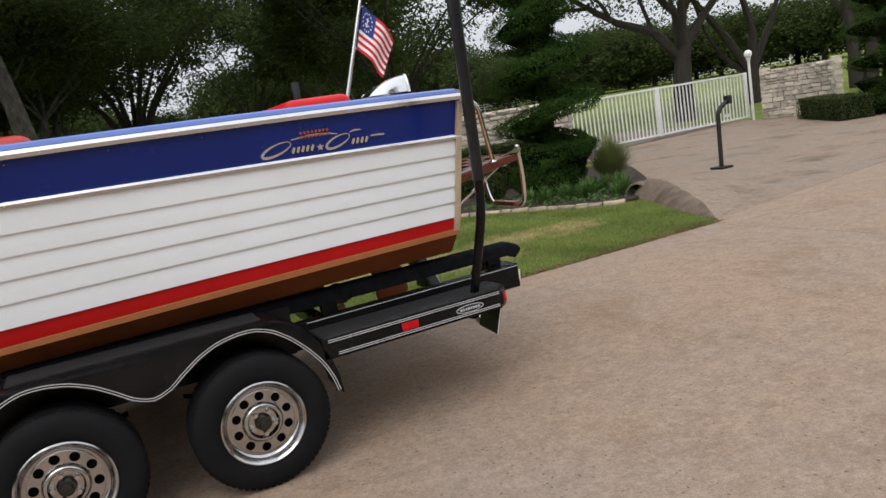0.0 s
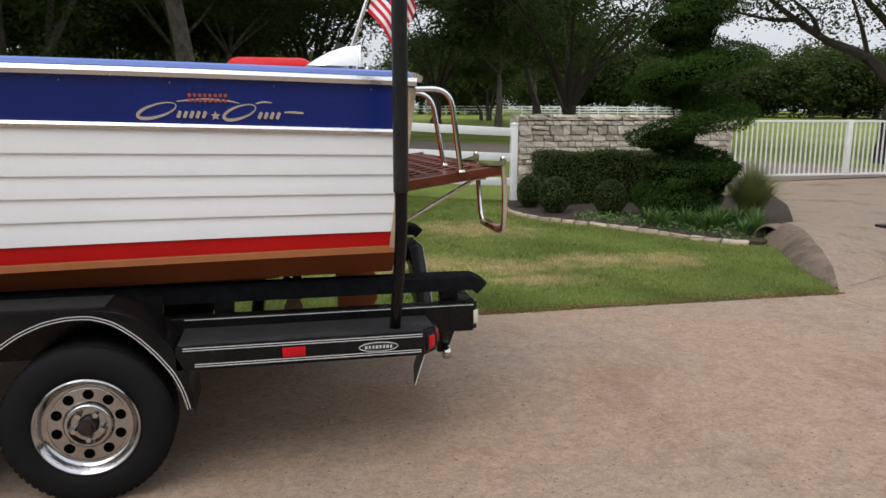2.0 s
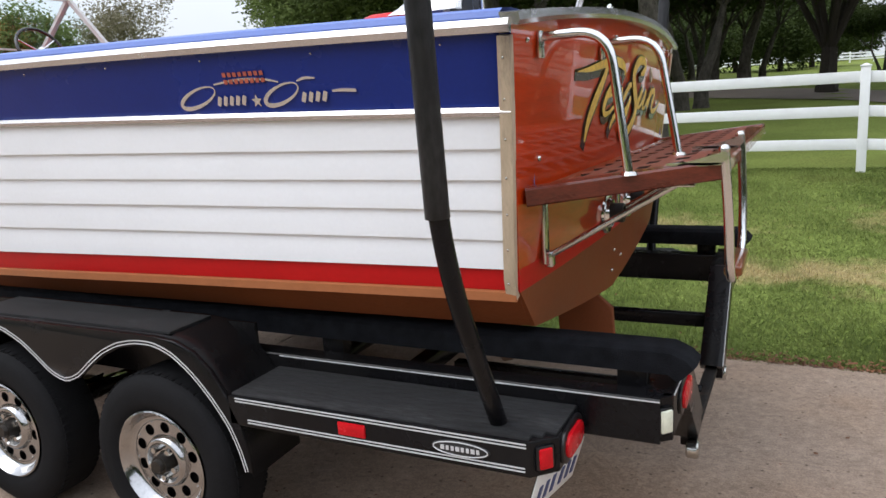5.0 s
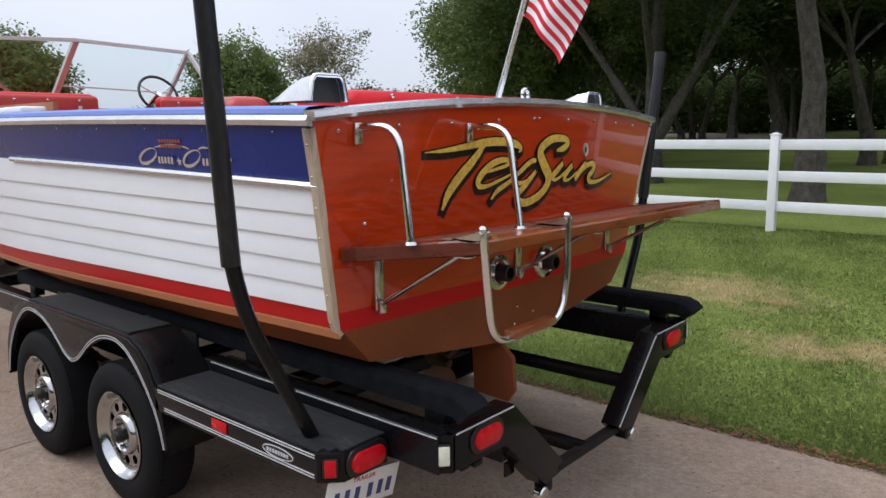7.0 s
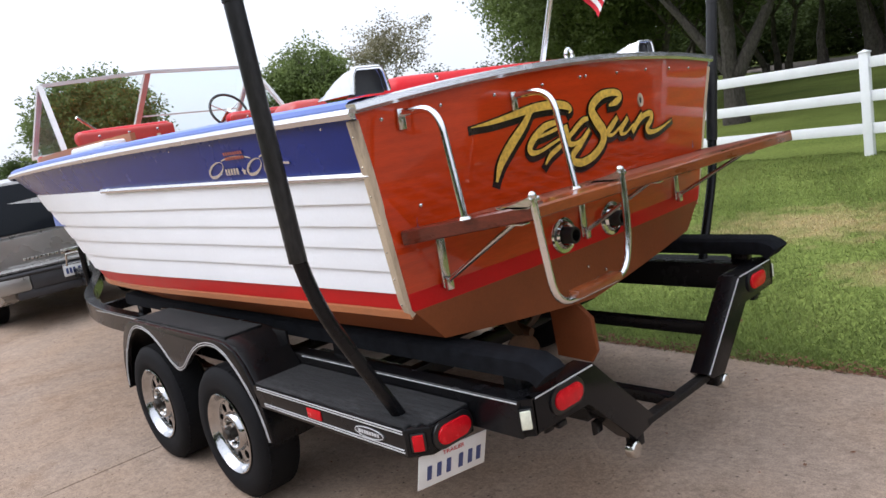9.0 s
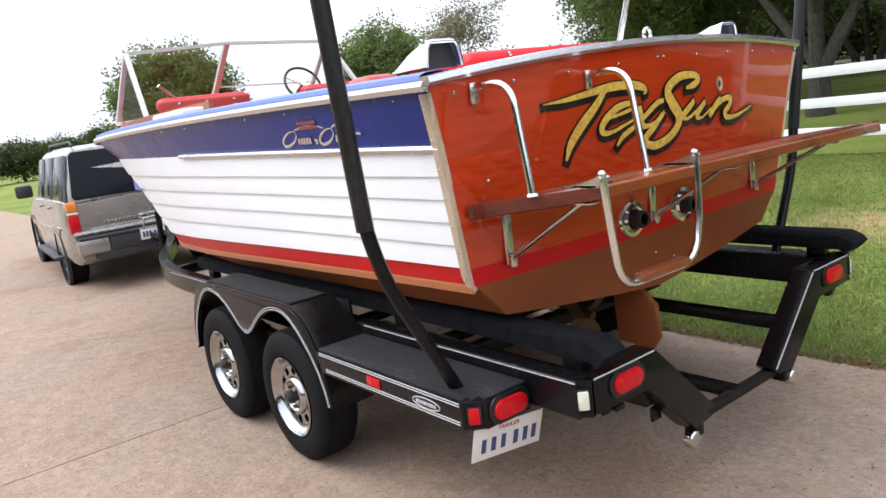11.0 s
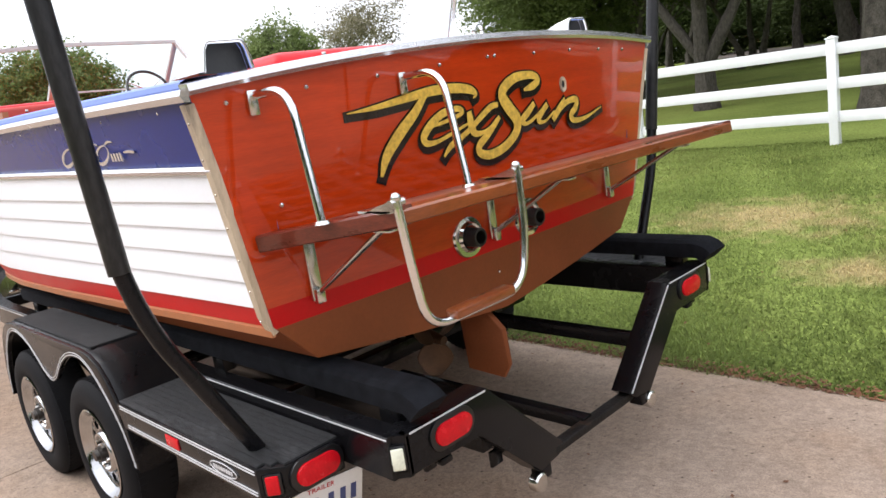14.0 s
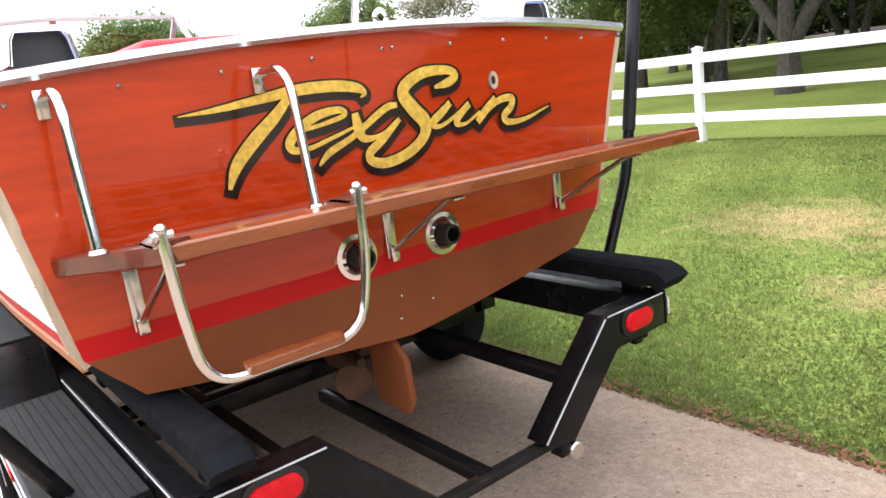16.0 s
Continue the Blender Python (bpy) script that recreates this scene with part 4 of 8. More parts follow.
# screws along the topside edge and the transom's head
bm0 = bmesh.new()
bmesh.ops.create_uvsphere(bm0, u_segments=8, v_segments=5, radius=0.008)
screw_me = bpy.data.meshes.new("screw_head")
bm0.to_mesh(screw_me)
bm0.free()
screw_me.materials.append(STAINLESS)
for y, z in ((-1.13, 1.735), (-0.86, 1.752), (-0.58, 1.76), (-0.29, 1.772), (-0.03, 1.782), (0.01, 1.783), (0.26, 1.778), (0.52, 1.775), (0.76, 1.765), (0.98, 1.752), (-1.0, 1.41), (-0.04, 0.93), (0.1, 0.88), (-0.05, 0.845)):
    o = new("screw_head", screw_me)
    o.parent = boat
    o.matrix_basis = pose(transom_x(y, z) + 0.002, y, z)
for side in (-1, 1):
    for k in range(9):
        p = hull_point("sheer", 0.03 + 0.062 * k, side, 0.004, -0.045)
        o = new("screw_head", screw_me)
        o.parent = boat
        o.matrix_basis = Matrix.Translation(p) @ Matrix.Scale(0.45, 4)
    for k in range(7):
        z = 1.06 + 0.105 * k
        o = new("screw_head", screw_me)
        o.parent = boat
        o.matrix_basis = pose(0.03 + 0.095 * (z - 0.88) - 0.016, side * (transom_half(z) + 0.024), z) @ Matrix.Scale(0.5, 4)

# drain fitting
bm = bmesh.new()
lathe(bm, [(0.013, 0.0), (0.013, 0.004), (0.026, 0.006), (0.027, 0.0)], 20, "x", (0, 0, 0))
o = part("vent_fitting", bm, PALEWOOD, boat, "oval brass vent fitting")
o.matrix_basis = pose(transom_x(0.46, 1.635) + 0.001, 0.46, 1.635) @ Matrix.Diagonal((1, 0.85, 1.25, 1))
# black disc paints the shade of the fitting's hole
bm = bmesh.new()
lathe(bm, [(0.0005, 0.002), (0.0135, 0.002)], 16, "x", (0, 0, 0))
o = part("vent_hole", bm, HOSEHOLEBLACK, boat)
o.matrix_basis = pose(transom_x(0.46, 1.635) + 0.001, 0.46, 1.635) @ Matrix.Diagonal((1, 0.85, 1.25, 1))

# exhaust outlets
for y, z in ((-0.208, 1.117), (0.164, 1.115)):
    x = transom_x(y, z)
    bm = bmesh.new()
    lathe(bm, [(0.045, 0.002), (0.046, 0.02), (0.054, 0.024), (0.062, 0.012), (0.079, 0.010), (0.083, 0.0)], 30, "x", (x, y, z))
    part("exhaust_flange", bm, CHROME, boat, "round chrome exhaust flange")
    bm = bmesh.new()
    lathe(bm, [(0.038, -0.01), (0.038, 0.066), (0.035, 0.07), (0.027, 0.07), (0.026, 0.0), (0.001, 0.0)], 26, "x", (x, y, z))
    part("exhaust_hose", bm, HOSEHOLEBLACK, boat, "black rubber exhaust flap")

# ---- swim platform ----
EDGEWOOD = material("varnished_edge_wood", (0.215, 0.056, 0.015), 0.3, vary=0.35, scale=4, fine=40, bump=0.06, coat=0.8, stretch=(6, 1, 6), spec=0.25, stain=0.3, stain_color=(0.12, 0.03, 0.015))
ENDWOOD = material("dark_varnished_end_wood", (0.11, 0.020, 0.010), 0.3, vary=0.4, scale=5, fine=40, bump=0.06, coat=0.6, stretch=(1, 6, 6), spec=0.25)
# dark colour for slat sides, painting the shade inside the slots
SLOTSHADE = material("slot_shade", (0.030, 0.016, 0.011), 0.9, vary=0.3, scale=9, fine=60, bump=0.2)
platform = part("swim_platform", bmesh.new(), TEAKSLAT, boat, "slotted varnished wooden swim platform")


def plat(x, y, dz=0.0):
    return Vector((x, y, 1.310 + (x - 0.09) * 0.118 - 0.0145 * (y + 1.0) + dz))


def plat_bar(name, p, q, w, h, lab=""):
    c = 0.006 if "plank" in name else 0.0015
    bm = bmesh.new()
    sweep(bm, [p, q], [(-w / 2, -h / 2 + 0.004), (-w / 2 + 0.004, -h / 2), (w / 2 - 0.004, -h / 2), (w / 2, -h / 2 + 0.004), (w / 2, h / 2 - c), (w / 2 - c, h / 2), (-w / 2 + c, h / 2), (-w / 2, h / 2 - c)])
    bm.normal_update()
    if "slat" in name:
        # slot walls in near-black: their shade is painted into the wood's colour
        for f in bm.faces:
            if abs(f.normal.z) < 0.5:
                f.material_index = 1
    return part(name, bm, ENDWOOD if name == "end_plank" else EDGEWOOD if name == "edge_plank" else [TEAKSLAT, SLOTSHADE], platform, lab)


plat_bar("edge_plank", plat(0.562, -0.955), plat(0.562, 1.06), 0.075, 0.042)
for s in (-1, 1):
    plat_bar("end_plank", plat(0.082, s * 1.075), plat(0.595, -0.935 if s < 0 else 1.03), 0.07, 0.052)
plat_bar("edge_plank", plat(transom_x(0, 1.33) + 0.02, -1.0), plat(transom_x(0, 1.33) + 0.02, 1.0), 0.05, 0.042)
for k in range(4):
    x = 0.226 + 0.0905 * k
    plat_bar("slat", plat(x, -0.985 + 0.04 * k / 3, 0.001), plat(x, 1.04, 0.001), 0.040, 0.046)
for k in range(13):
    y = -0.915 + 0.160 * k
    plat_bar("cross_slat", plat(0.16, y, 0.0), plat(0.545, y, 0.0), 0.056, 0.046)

# brackets and struts under the platform
for y in (-0.925, -0.07, 0.80):
    x = transom_x(y, 1.18) + 0.006
    bm = boxes(((x, y, 1.185), (0.012, 0.042, 0.21), 0.003))
    part("bracket_plate", bm, STAINLESS, boat, "steel bracket plate")
    bm = bmesh.new()
    rod(bm, (x + 0.012, y, 1.105), plat(0.47, y, -0.03), 0.0095)
    part("strut", bm, STAINLESS, boat, "steel platform strut")
    bm = boxes((plat(0.42, y, -0.026), (0.20, 0.04, 0.008), 0.002))
    part("strut_foot", bm, STAINLESS, boat)
    bm = boxes(((x + 0.012, y, 1.095), (0.028, 0.034, 0.05), 0.006))
    part("strut_clevis", bm, STAINLESS, boat)

# grab rails
for y, xf, yf in ((-1.045, 0.365, -1.050), (-0.472, 0.41, -0.490)):
    xt = transom_x(y, 1.745)
    bm = bmesh.new()
    sweep(bm, rounded([(xt, y, 1.745), (xt + 0.19, y, 1.75), (xf, yf, plat(xf, yf).z + 0.02)], 0.17, 10), 0.0132)
    part("grab_rail", bm, CHROME, boat, "bent chrome grab rail")
    part("rail_mount", boxes(((xt + 0.006, y - 0.005, 1.725), (0.014, 0.034, 0.075), 0.005)), STAINLESS, boat)
    bm = bmesh.new()
    bmesh.ops.create_cone(bm, cap_ends=True, segments=18, radius1=0.024, radius2=0.019, depth=0.010, matrix=Matrix.Translation(plat(xf, yf, 0.028)))
    part("rail_foot", bm, STAINLESS, boat)

# folding ladder
LX = 0.602
LA, LB = -0.968, -0.466
bm = bmesh.new()
sweep(bm, rounded([(LX - 0.005, LA, 1.424), (LX + 0.01, LA + 0.005, 1.22), (LX + 0.012, LA + 0.03, 1.048), (LX + 0.012, LB - 0.06, 1.048), (LX + 0.01, LB - 0.012, 1.22), (LX - 0.003, LB, 1.420)], 0.11, 8), 0.0135)
ladder = part("boarding_ladder", bm, CHROME, boat, "folding chrome U-shaped boarding ladder")
part("ladder_step", boxes(((LX + 0.012, (LA + LB) / 2 + 0.0, 1.061), (0.05, 0.26, 0.03), 0.008)), EDGEWOOD, ladder, "varnished wooden tread")
for y in (LA, LB):
    bm = bmesh.new()
    rod(bm, (LX - 0.005, y - 0.024, 1.408), (LX - 0.005, y + 0.024, 1.408), 0.011)
    bmesh.ops.create_uvsphere(bm, u_segments=12, v_segments=8, radius=0.0155, matrix=Matrix.Translation((LX - 0.005, y, 1.421)))
    part("hinge_pin", bm, STAINLESS, ladder)
    bm = bmesh.new()
    slab(bm, [(0.452, 1.370), (0.585, 1.384), (0.610, 1.398), (0.611, 1.412), (0.592, 1.416), (0.452, 1.376)], y - 0.020, y - 0.015, "y")
    slab(bm, [(0.452, y - 0.020), (0.590, y - 0.020), (0.590, y + 0.018), (0.50, y + 0.010)], 1.382, 1.389, "z")
    part("hinge_plate", bm, STAINLESS, ladder, "triangular steel hinge plate")

# rudder, propeller and shaft
bm = bmesh.new()
slab(bm, [(-0.20, 0.80), (-0.18, 0.45), (0.02, 0.44), (0.06, 0.50), (0.05, 0.66), (0.0, 0.70), (-0.10, 0.80)], -0.014, 0.014, "y", 0.008)
o = part("rudder", bm, COPPER, boat, "copper-painted rudder blade")
o.matrix_basis = pose(0.03, -0.055, 0.025)
bm = bmesh.new()
rod(bm, (-0.42, 0.0, 0.56), (-1.8, 0.0, 0.74), 0.016)
part("propeller_shaft", bm, STAINLESS, boat)
BRONZE = material("dull_bronze", (0.10, 0.055, 0.03), 0.5, 0.6, vary=0.3, scale=12, fine=60, bump=0.1)
prop = part("propeller", bmesh.new(), BRONZE, boat, "dull bronze three-blade propeller")
bm = bmesh.new()
rod(bm, (-0.48, 0, 0.568), (-0.36, 0, 0.552), 0.035, 16, 0.022)
part("prop_hub", bm, BRONZE, prop)
for k in range(3):
    bm = bmesh.new()
    rows = []
    for i in range(6):
        r = 0.03 + 0.15 * i / 5
        w = 0.05 + 0.12 * math.sin(math.pi * min(1, (i + 0.6) / 5.6))
        tw = 0.9 - 0.5 * i / 5
        rows.append([bm.verts.new((math.sin(tw) * u * w, r * math.cos(0) * 1.0 - 0.0, math.cos(tw) * u * w)) for u in (-0.5, 0, 0.5)])
    grid_faces(bm, rows)
    r = bmesh.ops.extrude_face_region(bm, geom=list(bm.faces))
    bmesh.ops.translate(bm, vec=(0.006, 0, 0), verts=[v for v in r["geom"] if isinstance(v, bmesh.types.BMVert)])
    o = part("blade", bm, BRONZE, prop)
    o.matrix_basis = pose(-0.42, 0, 0.56, 120 * k + 20, 0, 0)
bm = boxes(((-0.62, 0, 0.68), (0.10, 0.03, 0.2), 0.01))
part("shaft_strut", bm, COPPER, boat)
bm = bmesh.new()
sweep(bm, [hull_point("keel", i / 20, 1) + Vector((0, 0, -0.03)) for i in range(2, 21)], [(-0.025, -0.04), (0.025, -0.04), (0.025, 0.04), (-0.025, 0.04)])
part("keel", bm, COPPER, boat, "copper-brown wooden keel")

# ---- deck fittings: vents, lifting ring, staff and ensign ----
for s in (-1, 1):
    bm = bmesh.new()
    y0, y1 = s * 1.06, s * 0.885
    prof = [(-0.34, 0.0), (-0.30, 0.030), (-0.24, 0.062), (-0.17, 0.085), (-0.10, 0.094), (-0.10, 0.0)]
    z0 = 1.845
    rows = []
    for x, h in prof[:-1]:
        row = []
        for k in range(15):
            u = k / 14
            zz = z0 + h * min(1, 6.5 * u, 6.5 * (1 - u)) ** 0.4 if 0 < u < 1 else z0
            row.append(bm.verts.new((x, lerp(y0, y1, u), zz)))
        rows.append(row)
    grid_faces(bm, rows)
    v = part("deck_vent", bm, CHROME, boat, "chrome clamshell deck vent")
    bm = bmesh.new()
    pts = []
    for k in range(15):
        u = k / 14
        zz = z0 + 0.092 * min(1, 6.5 * u, 6.5 * (1 - u)) ** 0.4 if 0 < u < 1 else z0
        pts.append(Vector((-0.104, lerp(y0, y1, u), zz - 0.002)))
    sweep(bm, pts, 0.009)
    part("vent_rim", bm, CHROME, v)
    # black face across the mouth, in place of the shade within
    bm = bmesh.new()
    bm.faces.new([bm.verts.new(p + Vector((-0.03, 0, -0.004))) for p in pts])
    part("vent_throat", bm, HOSEHOLEBLACK, v, "black face standing for the vent's shaded inside")
bm = bmesh.new()
sweep(bm, [(0.06, 0.055 + 0.024 * math.cos(a), 1.892 + 0.024 * math.sin(a)) for a in [2 * math.pi * k / 20 for k in range(20)]], 0.009, closed=True, up=(1, 0, 0))
rod(bm, (0.06, 0.055, 1.845), (0.06, 0.055, 1.87), 0.012)
part("lifting_ring", bm, CHROME, boat, "chrome lifting ring")
bm = boxes(((0.045, -0.23, 1.858), (0.05, 0.12, 0.014), 0.005))
part("deck_plate", bm, SILVERTRIM, boat)

STAFF0, STAFF1 = Vector((-0.09, 0.035, 1.85)), Vector((0.24, 0.035, 2.80))
bm = bmesh.new()
rod(bm, STAFF0, STAFF1, 0.013, 14, 0.011)
staff = part("flag_staff", bm, SILVERTRIM, boat, "leaning aluminium flag staff")
part("staff_socket", boxes(((-0.09, 0.035, 1.86), (0.04, 0.04, 0.04), 0.01)), CHROME, staff)
FLAGRED = material("flag_red", (0.55, 0.015, 0.03), 0.8, vary=0.1, scale=12, fine=200, bump=0.1)
FLAGWHITE = material("flag_white", (0.78, 0.78, 0.78), 0.8, vary=0.05, scale=12, fine=200, bump=0.1)
FLAGBLUE = material("flag_blue", (0.02, 0.035, 0.22), 0.8, vary=0.12, scale=12, fine=200, bump=0.1)


def flag_point(u, v, off=0.0):
    """u from hoist to fly, v from top to foot: a cloth that hangs and folds as it leaves the staff."""
    base = STAFF0.lerp(STAFF1, 0.70 - 0.30 * v)
    d = 0.36 * u
    drop = 0.25 * u ** 1.2 * (1 - 0.15 * v)
    x = base.x + 0.025 + d * 0.60 * (1 - 0.05 * u)
    fold = 0.030 * math.sin(7.5 * u + 1.4 * v) * u ** 0.6
    return Vector((x - 0.04 * v * u, base.y + fold + 0.01 * u + off, base.z - drop))


flag = tagged(thing("ensign", "red, white and blue yacht ensign hanging from the staff", "flag", at=(0, Y0, 0)))
for k in range(13):
    bm = bmesh.new()
    rows = [[bm.verts.new(flag_point(u, v)) for u in [(0.0 if k > 6 else 0.42) + (1 - (0.0 if k > 6 else 0.42)) * i / 16 for i in range(17)]] for v in (k / 13, (k + 0.5) / 13, (k + 1) / 13)]
    grid_faces(bm, rows)
    part("stripe", bm, FLAGRED if k % 2 == 0 else FLAGWHITE, flag)
bm = bmesh.new()
rows = [[bm.verts.new(flag_point(0.42 * i / 10, v)) for i in range(11)] for v in [7 / 13 * j / 8 for j in range(9)]]
grid_faces(bm, rows)
canton = part("canton", bm, FLAGBLUE, flag, "dark blue canton")
for side in (-1, 1):
    for k in range(13):
        a = 2 * math.pi * k / 13
        cu, cv = 0.21 + 0.135 * math.cos(a), 0.27 + 0.20 * math.sin(a)
        bm = bmesh.new()
        bm.faces.new([bm.verts.new(flag_point(cu + 0.024 * (1 if j % 2 == 0 else 0.42) * math.sin(j * math.pi / 5), cv - 0.034 * (1 if j % 2 == 0 else 0.42) * math.cos(j * math.pi / 5), 0.003 * side)) for j in range(10)])
        part("star", bm, FLAGWHITE, canton)
    bm = bmesh.new()
    for a, b in (((0.21, 0.17), (0.21, 0.36)), ((0.17, 0.22), (0.25, 0.22)), ((0.15, 0.31), (0.21, 0.37)), ((0.27, 0.31), (0.21, 0.37))):
        sweep(bm, [flag_point(*a, 0.003 * side), flag_point(*b, 0.003 * side)], 0.004)
    part("anchor", bm, FLAGWHITE, canton)
bm = bmesh.new()
for v in (0.02, 0.98):
    p = flag_point(0, v)
    rod(bm, p, STAFF0.lerp(STAFF1, 0.70 - 0.30 * v), 0.004, 8)
part("flag_clip", bm, STAINLESS, flag)

# ---- cockpit: seats, wheel, windshield ----
def cushion(bm, c, s, r=0.05):
    box(bm, c, s, r, seg=4)


bench = thing("stern_bench", "red vinyl padded bench behind the transom", "bench", at=(0, Y0, 0))
bm = bmesh.new()
cushion(bm, (-0.50, 0.16, 1.80), (0.42, 1.66, 0.22), 0.06)
part("cushion", bm, REDVINYL, bench, "bright red padded top")
part("base", boxes(((-0.50, 0.16, 1.49), (0.40, 1.6, 0.44), 0.02)), MAHOGANY, bench)
for y in (-0.45, 0.0, 0.45, 0.85):
    part("button", boxes(((-0.29, y, 1.885), (0.012, 0.02, 0.02), 0.005)), STAINLESS, bench)
side_seat = thing("side_seat", "orange-brown moulded seat beside the engine box", "seat", at=(0, Y0, 0))
bm = bmesh.new()
cushion(bm, (-2.17, 0.06, 1.79), (0.34, 0.32, 0.36), 0.09)
part("backrest", bm, ORANGEPANEL, side_seat)
part("base", boxes(((-2.17, 0.06, 1.44), (0.4, 0.3, 0.34), 0.02)), MAHOGANY, side_seat)
for y0, y1 in ((-0.93, -0.20), (0.30, 1.0)):
    seat = thing("front_seat", "red vinyl front seat with an orange-red back panel", "seat", "front seats", at=(0, Y0, 0))
    yc, w = (y0 + y1) / 2, y1 - y0
    bm = bmesh.new()
    box(bm, (-3.60, yc, 1.865), (0.06, w, 0.32), 0.03, seg=3)
    part("back_panel", bm, ORANGEPANEL, seat, "glossy orange-red back panel")
    bm = bmesh.new()
    cushion(bm, (-3.66, yc, 1.985), (0.16, w * 0.97, 0.11), 0.045)
    part("backrest", bm, REDVINYL, seat, "bright red padded top")
    bm = bmesh.new()
    cushion(bm, (-3.92, yc, 1.62), (0.5, w, 0.16), 0.06)
    part("seat_cushion", bm, REDVINYL, seat)
    part("base", boxes(((-3.92, yc, 1.40), (0.46, w * 0.94, 0.3), 0.02)), WHITE, seat)
    for k in (-0.3, 0.0, 0.3):
        part("button", boxes(((-3.572, yc + k * w, 1.985), (0.012, 0.022, 0.022), 0.005)), STAINLESS, seat)
    for k in (-0.28, 0.3):
        part("strap", boxes(((-3.566, yc + k * w, 1.90), (0.01, 0.03, 0.10), 0.004)), PALEWOOD, seat)

wheel_at = Matrix.Translation((-4.02, 0.52, 2.08)) @ Matrix.Rotation(radians(62), 4, "Y")
bm = bmesh.new()
sweep(bm, [wheel_at @ Vector((0.17 * math.cos(2 * math.pi * k / 32), 0.17 * math.sin(2 * math.pi * k / 32), 0)) for k in range(32)], 0.012, closed=True, up=(0.3, 0.2, 1))
steer = part("steering_wheel", bm, BLACKPAINT, boat, "thin black steering wheel")
for k in range(3):
    bm = bmesh.new()
    rod(bm, wheel_at @ Vector((0, 0, -0.02)), wheel_at @ Vector((0.165 * math.cos(2.1 * k), 0.165 * math.sin(2.1 * k), 0)), 0.006)
    part("spoke", bm, CHROME, steer)
bm = bmesh.new()
rod(bm, wheel_at @ Vector((0, 0, 0.01)), wheel_at @ Vector((0, 0, -0.5)), 0.022)
part("column", bm, CHROME, steer)
part("dashboard", boxes(((-4.42, 0.0, 1.78), (0.10, 2.0, 0.30), 0.02)), MAHOGANY, boat, "varnished dashboard")

# coaming boards and the folded white cover on the port side
for s in (-1, 1):
    bm = bmesh.new()
    pts = [hull_point("sheer", u, s) + Vector((0, -s * 0.225, 0.055)) for u in (0.36, 0.45, 0.55, 0.64, 0.70)]
    sweep(bm, pts, [(-0.014, -0.05), (0.014, -0.05), (0.014, 0.045), (-0.014, 0.045)])
    part("coaming_board", bm, TAN, boat, "varnished cockpit coaming")
cover = thing("folded_cover", "white folded cloth lying on the cockpit coaming", "cloth", at=(0, Y0, 0))
part("cloth", boxes(((-2.62, -1.13, 1.868), (0.6, 0.16, 0.05), 0.02)), FLAGWHITE, cover)

FRAMEALU = material("dull_frame_aluminium", (0.62, 0.60, 0.59), 0.5, 0.1, vary=0.08, scale=9, fine=60, bump=0.05)
ws = part("windshield", bmesh.new(), FRAMEALU, boat, "aluminium-framed wraparound windshield")
PANE = glass("windshield_glass", (0.93, 0.97, 0.97))
WA, WB, WC = Vector((-4.12, -0.94, 2.44)), Vector((-4.33, 0.0, 2.51)), Vector((-4.15, 0.90, 2.46))
FA, FB, FC = Vector((-4.74, -0.94, 1.93)), Vector((-4.95, 0.0, 1.99)), Vector((-4.74, 0.92, 1.95))
RA, RC = Vector((-3.74, -0.99, 1.90)), Vector((-3.72, 0.99, 1.91))


def bar(p, q, r=0.019, name="frame_bar"):
    bm = bmesh.new()
    sweep(bm, [p, q], [(-r, -r * 0.7), (r, -r * 0.7), (r, r * 0.7), (-r, r * 0.7)])
    return part(name, bm, FRAMEALU, ws)


for p, q in ((WA, WB), (WB, WC), (FA, WA), (FC, WC), (FA, FB), (FB, FC), (WA, RA), (WC, RC), (FA, RA), (FC, RC)):
    bar(p, q)
bar(WB, FB, 0.024)
bar(WB.lerp(FB, 0.66), WC.lerp(FC, 0.66), 0.009)
bm = bmesh.new()
rod(bm, WA.lerp(WB, 0.35).lerp(FA.lerp(FB, 0.35), 0.5), FA.lerp(FB, 0.62) + Vector((0.25, 0, 0.05)), 0.012)
part("wiper_arm", bm, STAINLESS, ws)
for quad in ((WA, WB, FB, FA), (WB, WC, FC, FB), (WA, FA, RA), (WC, FC, RC)):
    bm = bmesh.new()
    bm.faces.new([bm.verts.new(p) for p in quad])
    r = bmesh.ops.extrude_face_region(bm, geom=list(bm.faces))
    bmesh.ops.translate(bm, vec=(0.004, 0.0, 0.001), verts=[v for v in r["geom"] if isinstance(v, bmesh.types.BMVert)])
    o = part("pane", bm, PANE, ws, "clear windshield glass", smooth=False)
    o.visible_shadow = False

# ---- tandem-axle boat trailer ----
trailer = thing("boat_trailer", "black tandem-axle boat trailer with step decks and silver pinstripes", "trailer")
AX = (-1.295, -2.185)
WR = 0.345
PLATEWHITE = material("plate_white", (0.72, 0.73, 0.72), 0.45, vary=0.05, scale=12, fine=90, bump=0.03)
PLATEBLUE = material("plate_dark_blue", (0.04, 0.06, 0.17), 0.5, vary=0.1, scale=12, fine=90, bump=0.0)
GREYBADGE = material("grey_badge", (0.012, 0.012, 0.013), 0.4, vary=0.1, scale=12, fine=90, bump=0.0)
BEZEL = material("rubber_bezel", (0.006, 0.006, 0.007), 0.35, vary=0.2, scale=12, fine=90, bump=0.05)
